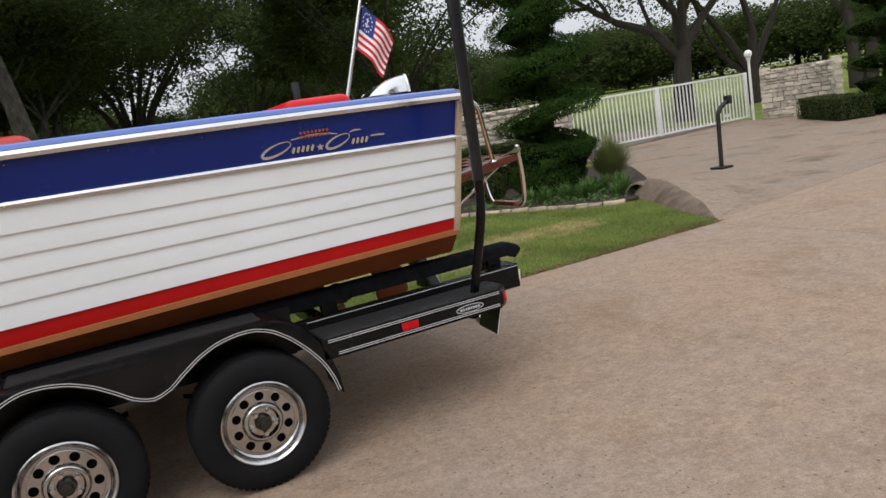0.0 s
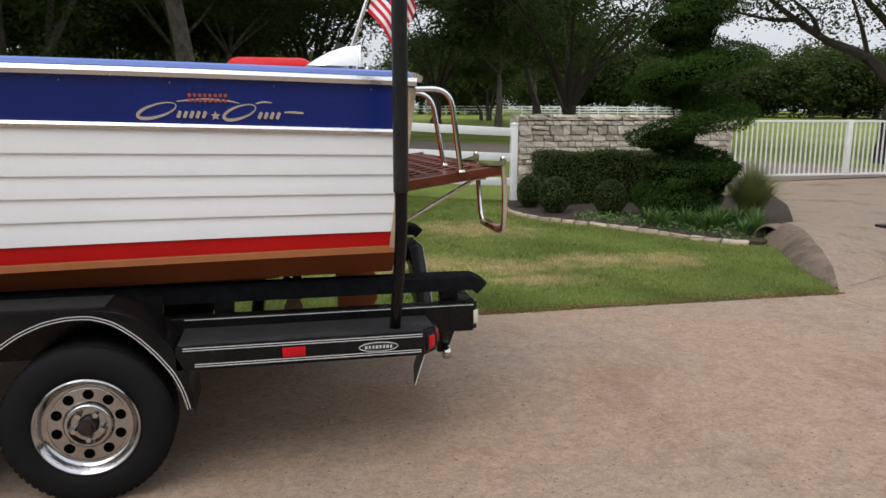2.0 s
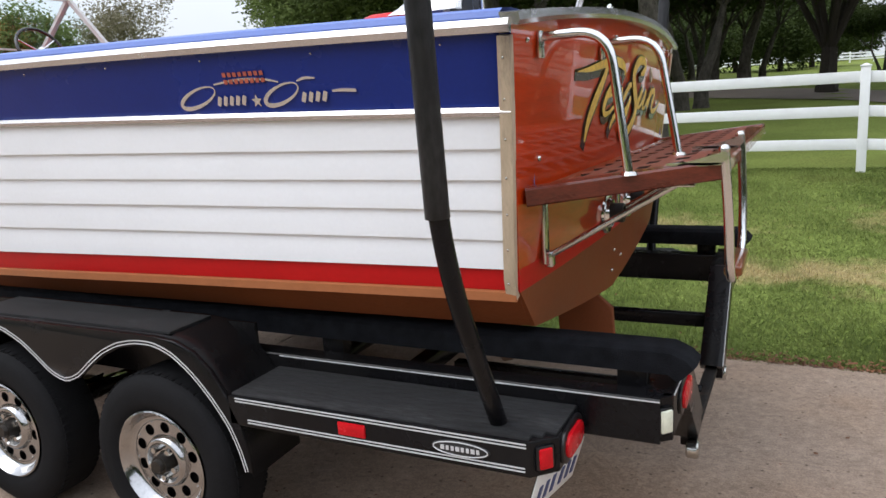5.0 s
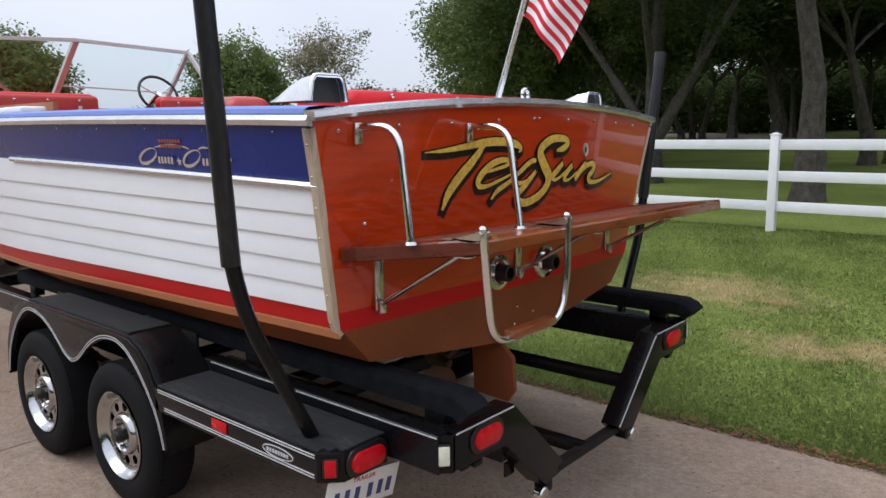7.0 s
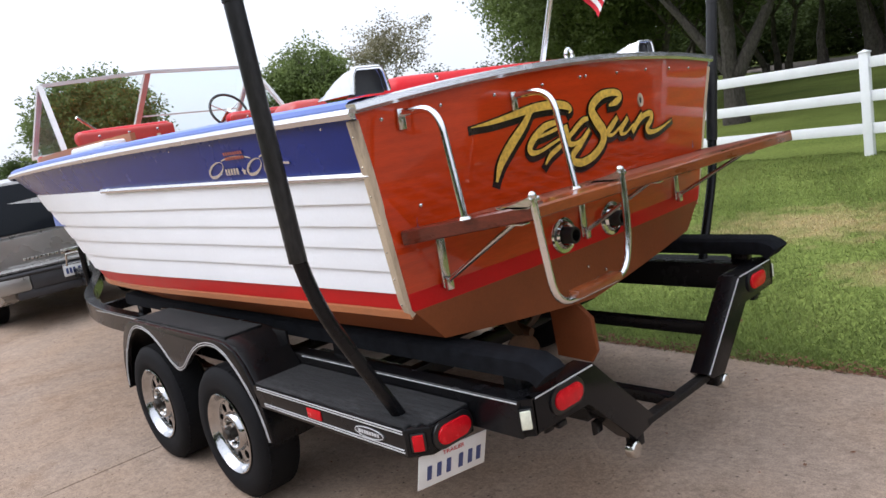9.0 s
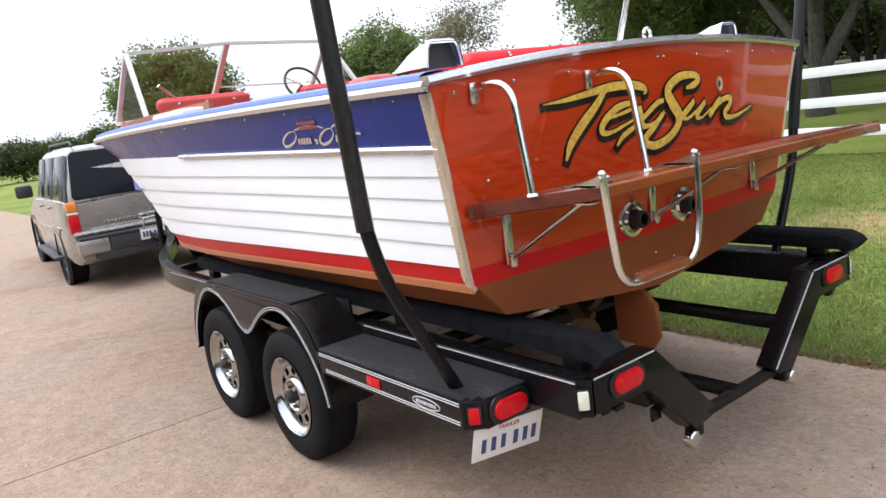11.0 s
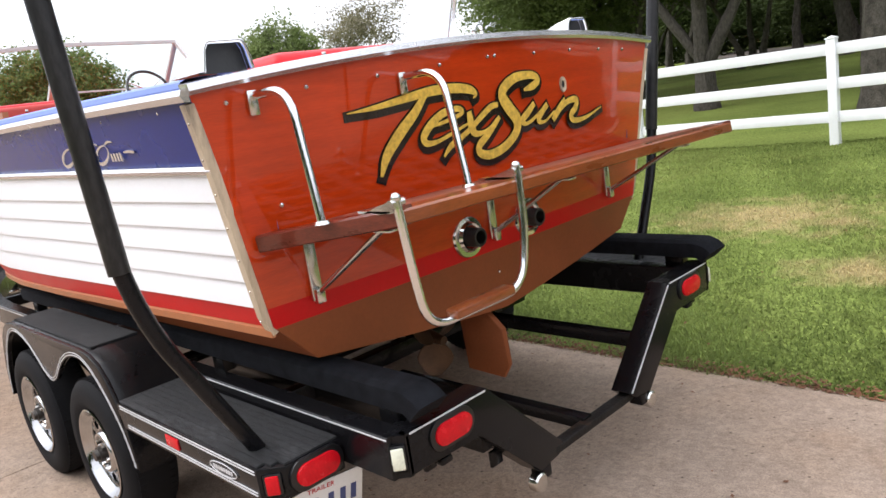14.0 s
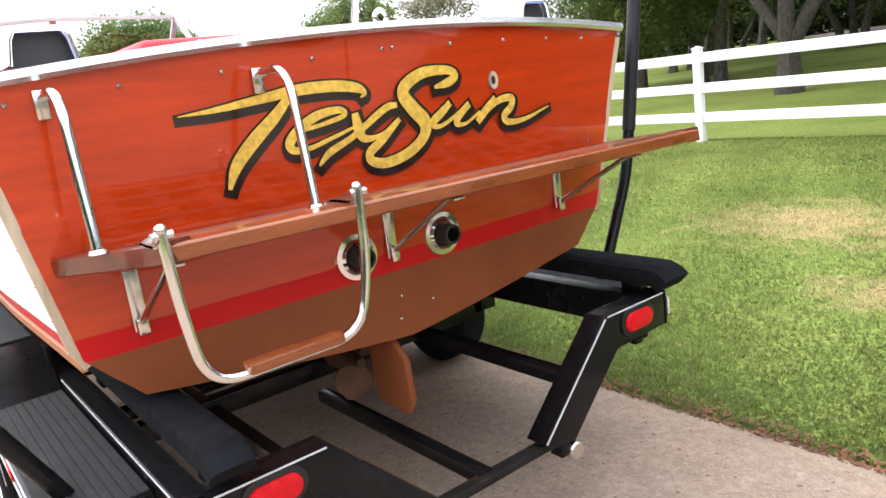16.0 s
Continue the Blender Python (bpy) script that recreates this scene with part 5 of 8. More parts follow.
SLEEVE = material("scuffed_black_plastic", (0.008, 0.008, 0.009), 0.38, vary=0.35, scale=9, fine=120, bump=0.12, stain=0.5, stain_color=(0.035, 0.033, 0.030), speck=0.5, speck_scale=70, spec=0.4, stretch=(1, 1, 0.35))
WHEELSHADE = material("wheel_shade", (0.008, 0.008, 0.009), 0.8, vary=0.2, scale=12, fine=90, bump=0.1)


def holed_disc(bm, r_in, r_out, y, n_hole, ring, hole, side, depth=0.02, phase=0.3):
    """A wheel disc with round openings cut through: sectors, each with a hole ringed by quads."""
    for k in range(n_hole):
        a0, a1 = 2 * math.pi * (k + phase - 0.5) / n_hole, 2 * math.pi * (k + phase + 0.5) / n_hole
        am = (a0 + a1) / 2
        c = Vector((ring * math.cos(am), y, ring * math.sin(am)))
        outer = []
        m = 5
        for i in range(m):
            a = lerp(a0, a1, i / m)
            outer.append((r_in, a))
        for i in range(m):
            outer.append((lerp(r_in, r_out, i / m), a1))
        for i in range(m):
            outer.append((r_out, lerp(a1, a0, i / m)))
        for i in range(m):
            outer.append((lerp(r_out, r_in, i / m), a0))
        ov = [bm.verts.new((r * math.cos(a), y, r * math.sin(a))) for r, a in outer]
        hv = []
        for v in ov:
            d = (v.co - c).normalized()
            hv.append(bm.verts.new(c + d * hole))
        bv = [bm.verts.new(v.co - Vector((0, side * depth, 0))) for v in hv]
        q = len(ov)
        for i in range(q):
            j = (i + 1) % q
            bm.faces.new((ov[i], ov[j], hv[j], hv[i]))
            bm.faces.new((hv[i], hv[j], bv[j], bv[i]))
    bmesh.ops.remove_doubles(bm, verts=bm.verts, dist=0.0003)


def wheel(parent, x, side, spin):
    w = new("wheel")
    w.parent = parent
    w.matrix_basis = pose(x, side * 1.155, WR, 0, spin, 0) @ Matrix.Scale(0.99, 4)
    s = side
    bm = bmesh.new()
    prof = [(0.200, -0.085), (0.212, -0.098), (0.225, -0.104), (0.245, -0.1125), (0.262, -0.1115), (0.285, -0.113), (0.310, -0.107), (0.328, -0.098), (0.340, -0.086), (0.346, -0.070),
            (0.350, -0.045), (0.350, 0.045), (0.346, 0.070), (0.340, 0.086), (0.328, 0.098), (0.310, 0.107), (0.285, 0.113), (0.262, 0.1115), (0.245, 0.1125), (0.225, 0.104), (0.212, 0.098), (0.200, 0.085)]
    lathe(bm, prof, 64, "y")
    tyre = part("tyre", bm, RUBBER, w, "black radial tyre")
    bm = bmesh.new()
    for k in range(64):
        a = 2 * math.pi * k / 64
        for lane, w2 in ((-0.062, 0.024), (-0.022, 0.016), (0.022, 0.016), (0.062, 0.024)):
            box(bm, (0.3462 * math.cos(a + lane), lane, 0.3462 * math.sin(a + lane)), (0.005, w2 * 1.5, 0.022), 0.0, Matrix.Rotation(-(a + lane), 4, "Y"))
    t = part("tread", bm, RUBBER, tyre)
    t["kind"] = "stuff"
    bm = bmesh.new()
    prof = [(0.194, -0.09 * s), (0.188, 0.055 * s), (0.201, 0.094 * s), (0.211, 0.103 * s), (0.213, 0.107 * s), (0.207, 0.110 * s), (0.197, 0.101 * s), (0.187, 0.080 * s), (0.178, 0.070 * s), (0.170, 0.066 * s), (0.164, 0.066 * s), (0.160, 0.068 * s)]
    lathe(bm, prof, 64, "y")
    rim = part("rim", bm, WHEELCHROME, w, "chrome steel wheel rim")
    bm = bmesh.new()
    holed_disc(bm, 0.104, 0.160, 0.068 * s, 10, 0.133, 0.0225, s)
    lathe(bm, [(0.104, 0.068 * s), (0.100, 0.076 * s), (0.094, 0.088 * s), (0.088, 0.092 * s), (0.080, 0.092 * s), (0.074, 0.080 * s), (0.070, 0.072 * s), (0.0425, 0.072 * s)], 48, "y")
    bmesh.ops.remove_doubles(bm, verts=bm.verts, dist=0.0004)
    part("disc", bm, WHEELCHROME, rim, "chrome disc with round openings")
    # flat near-black disc painted in for the shade inside the wheel
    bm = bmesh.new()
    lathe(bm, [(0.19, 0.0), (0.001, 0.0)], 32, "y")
    part("dark_inner_disc", bm, WHEELSHADE, w)
    bm = bmesh.new()
    rod(bm, (0, 0.03 * s, 0), (0, 0.112 * s, 0), 0.042, 20, 0.036)
    rod(bm, (0, 0.112 * s, 0), (0, 0.128 * s, 0), 0.027, 16, 0.024)
    part("hub", bm, GREASE, w, "dark greasy steel hub")
    for k in range(5):
        a = 2 * math.pi * (k + 0.2) / 5
        bm = bmesh.new()
        rod(bm, (0.058 * math.cos(a), 0.07 * s, 0.058 * math.sin(a)), (0.058 * math.cos(a), 0.100 * s, 0.058 * math.sin(a)), 0.0115, 6)
        part("wheel_nut", bm, STAINLESS, w)
    for k in range(30):
        a = 2 * math.pi * k / 30
        if k % 3:
            continue
        bm = bmesh.new()
        rod(bm, (0.157 * math.cos(a), 0.066 * s, 0.157 * math.sin(a)), (0.157 * math.cos(a), 0.0715 * s, 0.157 * math.sin(a)), 0.0035, 6)
        part("rivet", bm, STAINLESS, rim)
    return w


for side in (-1, 1):
    for i, x in enumerate(AX):
        wheel(trailer, x, side, 23 * i + 40 * side)
for x in AX:
    bm = bmesh.new()
    rod(bm, (x, -1.05, WR), (x, 1.05, WR), 0.04)
    part("axle", bm, BLACKSTEEL, trailer)
for side in (-1, 1):
    bm = bmesh.new()
    for x in AX:
        for k, (l, z) in enumerate(((0.62, 0.44), (0.46, 0.428), (0.3, 0.416))):
            sweep(bm, [(x - l / 2, side * 0.9, z + 0.05), (x - l / 4, side * 0.9, z + 0.012), (x, side * 0.9, z), (x + l / 4, side * 0.9, z + 0.012), (x + l / 2, side * 0.9, z + 0.05)], [(-0.03, -0.005), (0.03, -0.005), (0.03, 0.005), (-0.03, 0.005)])
    part("leaf_spring", bm, BLACKSTEEL, trailer, "black leaf springs")

RAIL = [(0.44, 0.94), (-3.9, 0.94), (-4.7, 0.78), (-6.1, 0.22), (-6.9, 0.05)]
for side in (-1, 1):
    # side rail that bends inwards to the tongue
    bm = bmesh.new()
    pts = rounded([(x, side * y, 0.645) for x, y in RAIL], 0.7, 8)
    sweep(bm, pts, [(-0.04, -0.066), (-0.036, -0.07), (0.036, -0.07), (0.04, -0.066), (0.04, 0.066), (0.036, 0.07), (-0.036, 0.07), (-0.04, 0.066)])
    part("side_rail", bm, BLACKSTEEL, trailer)
    bm = boxes(((-0.24, side * 0.9815, 0.708), (1.36, 0.003, 0.0035), 0))
    part("pinstripe", bm, PINSTRIPE, trailer, "silver pinstripe")
    bm = boxes(((-3.25, side * 0.9815, 0.70), (1.2, 0.003, 0.0035), 0))
    part("pinstripe", bm, PINSTRIPE, trailer, "silver pinstripe")
    # step deck
    bm = bmesh.new()
    outline = [(-0.93, -1.252), (0.138, -1.252), (0.205, -1.188), (0.205, -0.983), (-0.93, -0.983)]
    slab(bm, [(x, y * -side) for x, y in outline], 0.555, 0.664, "z", 0.008)
    deck = part("step_deck", bm, BLACKSTEEL, trailer)
    bm = bmesh.new()
    for k in range(9):
        ya, yb = 0.988 + 0.0285 * k, 0.988 + 0.0285 * k + 0.0268
        far_x = 0.197 if yb < 1.19 else 0.197 - (yb - 1.184) * 1.05
        slab(bm, [(-0.92, side * ya), (far_x, side * ya), (far_x, side * yb), (-0.92, side * yb)], 0.662, 0.671, "z", 0.0015)
    part("step_tread", bm, GRIP, deck, "scuffed black ribbed non-slip tread")
    for z0 in (0.646, 0.574):
        for dz in (0.0, 0.010):
            part("pinstripe", boxes(((-0.385 + 0.02 * (z0 < 0.6), side * 1.2535, z0 + dz), (1.03 - 0.05 * (z0 < 0.6), 0.003, 0.0034), 0)), PINSTRIPE, deck, "silver pinstripe")
    part("side_reflector", boxes(((-0.44, side * 1.2535, 0.613), (0.098, 0.008, 0.042), 0.002)), LENS, deck, "red rectangular reflector")
    bm = bmesh.new()
    lathe(bm, [(0.001, 0.0045 * side), (0.09, 0.0045 * side), (0.096, 0.003 * side), (0.098, 0.0)], 36, "y")
    o = part("maker_badge", bm, GREYBADGE, deck, "black oval badge with a silver rim")
    o.matrix_basis = pose(-0.07, side * 1.252, 0.611) @ Matrix.Diagonal((0.95, 1, 0.25, 1))
    bm = bmesh.new()
    for k in range(8):
        box(bm, (-0.07 - 0.056 + 0.016 * k, side * 1.2575, 0.611), (0.009 if k % 3 else 0.012, 0.002, 0.0135))
    part("badge_bars", bm, PINSTRIPE, deck, "pale bars on the badge")
    bm = bmesh.new()
    sweep(bm, [(-0.07 + 0.086 * math.cos(a), side * 1.2565, 0.611 + 0.0205 * math.sin(a)) for a in [2 * math.pi * k / 32 for k in range(32)]], 0.0018, closed=True, up=(0, 1, 0))
    part("badge_ring", bm, PINSTRIPE, deck)
    # corner marker on the chamfer
    o = part("corner_lamp", boxes(((0, 0, 0), (0.016, 0.062, 0.078), 0.012)), BEZEL, deck, "black lamp bezel")
    o.matrix_basis = pose(0.172, side * 1.221, 0.611, 0, 0, -side * -44)
    o2 = part("corner_lens", boxes(((0.008, 0, 0), (0.012, 0.040, 0.060), 0.004)), LENS, o, "red corner lens")

    def oval_lamp(y, z, x, parent):
        shape = [(math.copysign(0.042, math.cos(a)) + 0.042 * math.cos(a), 0.042 * math.sin(a)) for a in [2 * math.pi * (k + 0.5) / 32 for k in range(32)]]
        bm = bmesh.new()
        slab(bm, [(y + u * 1.18, z + v * 1.25) for u, v in shape], x - 0.002, x + 0.010, "x", 0.003)
        lamp = part("tail_lamp", bm, BEZEL, parent, "black oval lamp grommet")
        bm = bmesh.new()
        slab(bm, [(y + u * 0.95, z + v * 0.88) for u, v in shape], x + 0.004, x + 0.020, "x", 0.005)
        part("tail_lens", bm, LENS, lamp, "red oval tail light")
    oval_lamp(side * 1.085, 0.612, 0.205, deck)
    # rear drop frame
    bm = bmesh.new()
    o = [(-0.955, 0.715), (-0.585, 0.715), (-0.215, 0.350), (-0.255, 0.318), (-0.37, 0.305), (-0.64, 0.578), (-0.955, 0.578)]
    slab(bm, [(y * -side, z) for y, z in o], 0.39, 0.487, "x", 0.006)
    o = [(0.39, -0.95), (0.452, -0.985), (0.487, -0.955), (0.487, -0.94), (0.39, -0.94)]
    slab(bm, [(x, y * -side) for x, y in o], 0.578, 0.715, "z")
    arm = part("rear_arm", bm, BLACKSTEEL, trailer)
    arm.matrix_basis = pose(0.008, 0.02, 0.02) if side > 0 else pose(-0.018, 0.02, -0.002)
    oval_lamp(side * 0.765, 0.655, 0.487, arm)
    part("pinstripe", boxes(((0.489, side * 0.765, 0.711), (0.003, 0.34, 0.005), 0)), PINSTRIPE, arm, "silver pinstripe")
    if side > 0:
        bm = bmesh.new()
        sweep(bm, [(0.4885, 0.583, 0.706), (0.4885, 0.222, 0.350)], [(-0.0025, -0.002), (0.0025, -0.002), (0.0025, 0.002), (-0.0025, 0.002)], up=(1, 0, 0))
        part("pinstripe", bm, PINSTRIPE, arm, "silver pinstripe")
    o = part("clear_lamp", boxes(((0, 0, 0), (0.016, 0.056, 0.088), 0.012)), BEZEL, arm, "black lamp bezel")
    o.matrix_basis = pose(0.468, side * 0.976, 0.645, 0, 0, -side * -42)
    part("clear_lens", boxes(((0.008, 0, 0), (0.014, 0.038, 0.068), 0.004)), CLEARLENS, o, "yellowish clear lens")
    part("tie_ring", boxes(((0.45, side * 0.845, 0.565), (0.02, 0.05, 0.05), 0.008), ((0.46, side * 0.79, 0.552), (0.03, 0.05, 0.024), 0.006)), BLACKSTEEL, arm)
    part("tab", boxes(((0.40, side * 0.50, 0.405), (0.012, 0.06, 0.06), 0.003)), BLACKSTEEL, arm)
    # caster at the foot
    part("caster_fork", boxes(((0.45, side * 0.325, 0.285), (0.06, 0.05, 0.05), 0.004)), BLACKSTEEL, arm)
    bm = bmesh.new()
    lathe(bm, [(0.001, -0.022), (0.030, -0.022), (0.036, -0.016), (0.036, 0.016), (0.030, 0.022), (0.001, 0.022)], 20, "y")
    o = part("caster_wheel", bm, STAINLESS, arm, "small bright caster wheel")
    o.matrix_basis = pose(0.468, side * 0.372, 0.262, 0, 0, 90)
    # lower longitudinal rail
    part("lower_rail", boxes(((-0.55, side * 0.53, 0.485), (1.9, 0.05, 0.062), 0.004)), BLACKSTEEL, trailer)
    # bunk with carpet, on posts
    bm = bmesh.new()
    hw = 0.082 if side > 0 else 0.064
    yb = 0.983 if side > 0 else -0.852
    xe = 0.532 if side > 0 else 0.505
    sec = [(-hw * 0.93, -0.04), (hw * 0.93, -0.04), (hw, 0.0), (hw * 0.93, 0.026), (hw * 0.68, 0.038), (-hw * 0.68, 0.038), (-hw * 0.93, 0.026), (-hw, 0.0)]
    pts = [(xe, yb, 0.772), (xe - 0.02, yb, 0.792), (xe - 0.05, yb, 0.806), (xe - 0.145, yb, 0.807), (-3.4, yb * 0.98, 0.80)]
    sweep(bm, pts, sec)
    bunk = part("bunk", bm, CARPET, trailer, "black carpeted hull bunk")
    for x in (0.34, -0.75, -2.0, -3.2):
        part("bunk_post", boxes(((x, yb, 0.735), (0.09, 0.06, 0.09), 0.004)), BLACKSTEEL, trailer)
    # guide post: lower pipe, plastic sleeve, end cap
    bm = bmesh.new()
    base, b1, seam, top = (0.018, side * 1.165, 0.66), (0.012, side * 1.40, 1.12), (0.004, side * 1.45, 1.32), (-0.004, -1.492, 2.235) if side < 0 else (0.029, 1.575, 2.175)
    sweep(bm, rounded([base, b1, seam, top], 0.16, 8), 0.026)
    guide = part("guide_post", bm, BLACKSTEEL, trailer, "bent black steel guide post")
    bm = bmesh.new()
    a, b = Vector(seam), Vector(top)
    rod(bm, a, b, 0.031, 24)
    part("sleeve", bm, SLEEVE, guide, "scuffed black plastic sleeve")
    bm = bmesh.new()
    rod(bm, b - (b - a).normalized() * 0.075, b + (b - a).normalized() * 0.012, 0.0345, 24)
    part("end_cap", bm, BEZEL, guide, "black end cap")
    # fender over both wheels
    C = -1.755
    top = [(-0.865, 0.385), (-0.870, 0.46), (-0.895, 0.555), (-0.94, 0.655), (-1.00, 0.74), (-1.07, 0.80), (-1.15, 0.832), (-1.25, 0.84)]
    low = [(-0.897, 0.385), (-0.915, 0.46), (-0.95, 0.545), (-1.015, 0.635), (-1.09, 0.715), (-1.17, 0.775), (-1.25, 0.803), (-1.34, 0.803), (-1.43, 0.785), (-1.52, 0.745), (-1.60, 0.69), (-1.67, 0.635), (-1.755, 0.605)]
    top += [(2 * C - x, z) for x, z in top[::-1]]
    low += [(2 * C - x, z) for x, z in low[-2::-1]]
    bm = bmesh.new()
    slab(bm, [(x, z) for x, z in top] + low[::-1], side * 1.232, side * 1.252, "y", 0.004)
    fender = part("fender", bm, BLACKSTEEL, trailer, "black double-wheel fender with scalloped skirt")
    bm = bmesh.new()
    rows = [[bm.verts.new((x, side * y, z + d)) for y, d in ((0.985, 0.004), (1.10, 0.004), (1.20, 0.004), (1.235, -0.002), (1.25, -0.014), (1.25, -0.02), (1.22, -0.02), (0.985, -0.012))] for x, z in top]
    for r in rows:
        r.append(r[0])
    grid_faces(bm, rows)
    part("fender_top", bm, BLACKSTEEL, fender)
    bm = bmesh.new()
    rows = [[bm.verts.new((x, side * y, 0.849)) for y in (1.01, 1.215)] for x in (-2.32, -1.9, -1.5, -1.2)]
    grid_faces(bm, rows)
    r = bmesh.ops.extrude_face_region(bm, geom=list(bm.faces))
    bmesh.ops.translate(bm, vec=(0, 0, -0.008), verts=[v for v in r["geom"] if isinstance(v, bmesh.types.BMVert)])
    part("fender_tread", bm, GRIP, fender, "scuffed black non-slip pad")
    for d in (0.005, 0.0165):
        bm = bmesh.new()
        pts = []
        for i, (x, z) in enumerate(low):
            a, b = low[max(i - 1, 0)], low[min(i + 1, len(low) - 1)]
            t = Vector((b[0] - a[0], 0, b[1] - a[1])).normalized()
            n = Vector((t.z, 0, -t.x))
            pts.append(Vector((x, side * 1.2535, z)) + n * d)
        sweep(bm, rounded(pts, 0.03, 2), [(-0.0019, -0.001), (0.0019, -0.001), (0.0019, 0.001), (-0.0019, 0.001)], up=(0, 1, 0))
        part("pinstripe", bm, PINSTRIPE, fender, "silver pinstripe")
    # wheel-well side
    part("well_panel", boxes(((C, side * 0.99, 0.70), (1.5, 0.012, 0.26), 0.0)), BLACKSTEEL, fender)

part("rear_step_bar", boxes(((0.445, 0.022, 0.337), (0.05, 0.54, 0.030), 0.004)), SCUFFSTEEL, trailer, "rust-scuffed black rear step bar")
part("centre_bar", boxes(((-0.12, 0.0, 0.338), (1.12, 0.055, 0.05), 0.004)), BLACKSTEEL, trailer)
for x in (-0.62, -2.9, -4.3):
    part("cross_member", boxes(((x, 0, 0.50 if x > -1 else 0.62), (0.07, 1.84 if x > -4 else 1.7, 0.08), 0.005)), BLACKSTEEL, trailer)
for side in (-1, 1):
    part("drop_leg", boxes(((-0.62, side * 0.9, 0.56), (0.07, 0.07, 0.16), 0.004)), BLACKSTEEL, trailer)

# number plate with plain bars
plate = part("number_plate", boxes(((0, 0, 0), (0.004, 0.305, 0.152), 0.0015)), PLATEWHITE, trailer, "white plate with dark blue bars")
plate.matrix_basis = pose(0.150, -1.062, 0.467, -2, 17, -10)
for k, y in enumerate((-0.105, -0.062, -0.019, 0.036, 0.079, 0.118)):
    part("plate_bar", boxes(((0.003, y, -0.012), (0.003, 0.019, 0.062), 0.0)), PLATEBLUE, plate)
part("plate_back", boxes(((-0.004, 0, 0), (0.002, 0.300, 0.148), 0.0)), BEZEL, plate, "dark back of the plate")
word = bpy.data.curves.new("plate_word", "FONT")
word.body, word.size, word.extrude, word.align_x = "TRAILER", 0.026, 0.0006, "CENTER"
word_ob = bpy.data.objects.new("plate_word", word)
scene.collection.objects.link(word_ob)
word_me = bpy.data.meshes.new_from_object(word_ob.evaluated_get(bpy.context.evaluated_depsgraph_get()))
bpy.data.objects.remove(word_ob)
word_me.materials.append(LENS)
o = new("plate_word", word_me)
o.parent = plate
o.matrix_basis = Matrix.Translation((0.0032, 0.0, 0.046)) @ Matrix(((0, 0, 1, 0), (1, 0, 0, 0), (0, 1, 0, 0), (0, 0, 0, 1)))

# tongue, winch post, jack
part("tongue", boxes(((-7.05, 0.0, 0.60), (1.0, 0.10, 0.10), 0.006)), BLACKSTEEL, trailer)
bm = bmesh.new()
sweep(bm, rounded([(-5.9, 0, 0.62), (-6.25, 0, 0.98), (-6.38, 0, 1.22)], 0.15), [(-0.04, -0.04), (0.04, -0.04), (0.04, 0.04), (-0.04, 0.04)], up=(0, 1, 0))
winch = part("winch_post", bm, BLACKSTEEL, trailer)
bm = bmesh.new()
rod(bm, (-6.3, -0.09, 1.16), (-6.3, 0.09, 1.16), 0.05, 18)
part("winch_drum", bm, STAINLESS, winch, "bright winch drum")
part("bow_roller", boxes(((-6.2, 0.04, 1.28), (0.10, 0.14, 0.10), 0.03)), HOSEHOLEBLACK, winch)
jack = part("tongue_jack", bmesh.new(), BLACKSTEEL, trailer)
bm = bmesh.new()
rod(bm, (-6.55, -0.20, 0.36), (-6.55, -0.20, 0.98), 0.032, 16)
part("jack_tube", bm, BLACKSTEEL, jack)
bm = bmesh.new()
rod(bm, (-6.55, -0.235, 0.93), (-6.55, -0.36, 0.93), 0.010, 10)
rod(bm, (-6.55, -0.36, 0.93), (-6.62, -0.36, 0.80), 0.010, 10)
part("jack_crank", bm, STAINLESS, jack, "bright crank handle")
part("jack_foot", boxes(((-6.55, -0.20, 0.35), (0.12, 0.12, 0.03), 0.01)), STAINLESS, jack)
part("winch_strap_pad", boxes(((-6.42, -0.14, 0.86), (0.10, 0.10, 0.09), 0.02)), PLATEWHITE, trailer, "pale tie-down buckle")

# ---- fence, gate, walls ----
IRON = material("black_iron", (0.012, 0.011, 0.011), 0.55, vary=0.3, scale=12, fine=80, bump=0.2)
GATEPAINT = material("white_gate_paint", (0.74, 0.75, 0.74), 0.45, vary=0.05, scale=5, fine=60, bump=0.05, stain=0.15, stain_color=(0.35, 0.28, 0.2))


def build_post(h):
    t = thing("fence_post", "white vinyl fence post with a flat cap", "fence post", "fence posts", at=(4.05, 9.45, 0))
    part("post", boxes(((0, 0, h / 2 - 0.1), (0.127, 0.127, h + 0.2), 0.006)), VINYL, t)
    bm = boxes(((0, 0, h + 0.008), (0.15, 0.15, 0.016), 0.005))
    bmesh.ops.create_cone(bm, cap_ends=True, segments=4, radius1=0.098, radius2=0.01, depth=0.03, matrix=Matrix.Translation((0, 0, h + 0.031)) @ Matrix.Rotation(radians(45), 4, "Z"))
    part("cap", bm, VINYL, t, smooth=False)
    return t


def build_rail(length):
    t = thing("fence_rail", "white vinyl fence rail between two posts", "fence rail", "fence rails")
    part("rail", boxes(((0, 0, 0), (length, 0.04, 0.16), 0.008)), VINYL, t)
    return t


post_at = [Vector((4.05, 9.45, 0)), Vector((1.52, 9.46, 0))] + [Vector((-1.63 - 3.27 * k, 9.55 + 0.13 * k, 0)) for k in range(22)]
for p in post_at:
    p.z = swell(p.x, p.y)
first_post = build_post(1.5)
for p in post_at[1:]:
    copy_thing(first_post, pose(p.x, p.y, p.z, 0, 0, -2))
RAILS = (0.385, 0.865, 1.355)
full = None
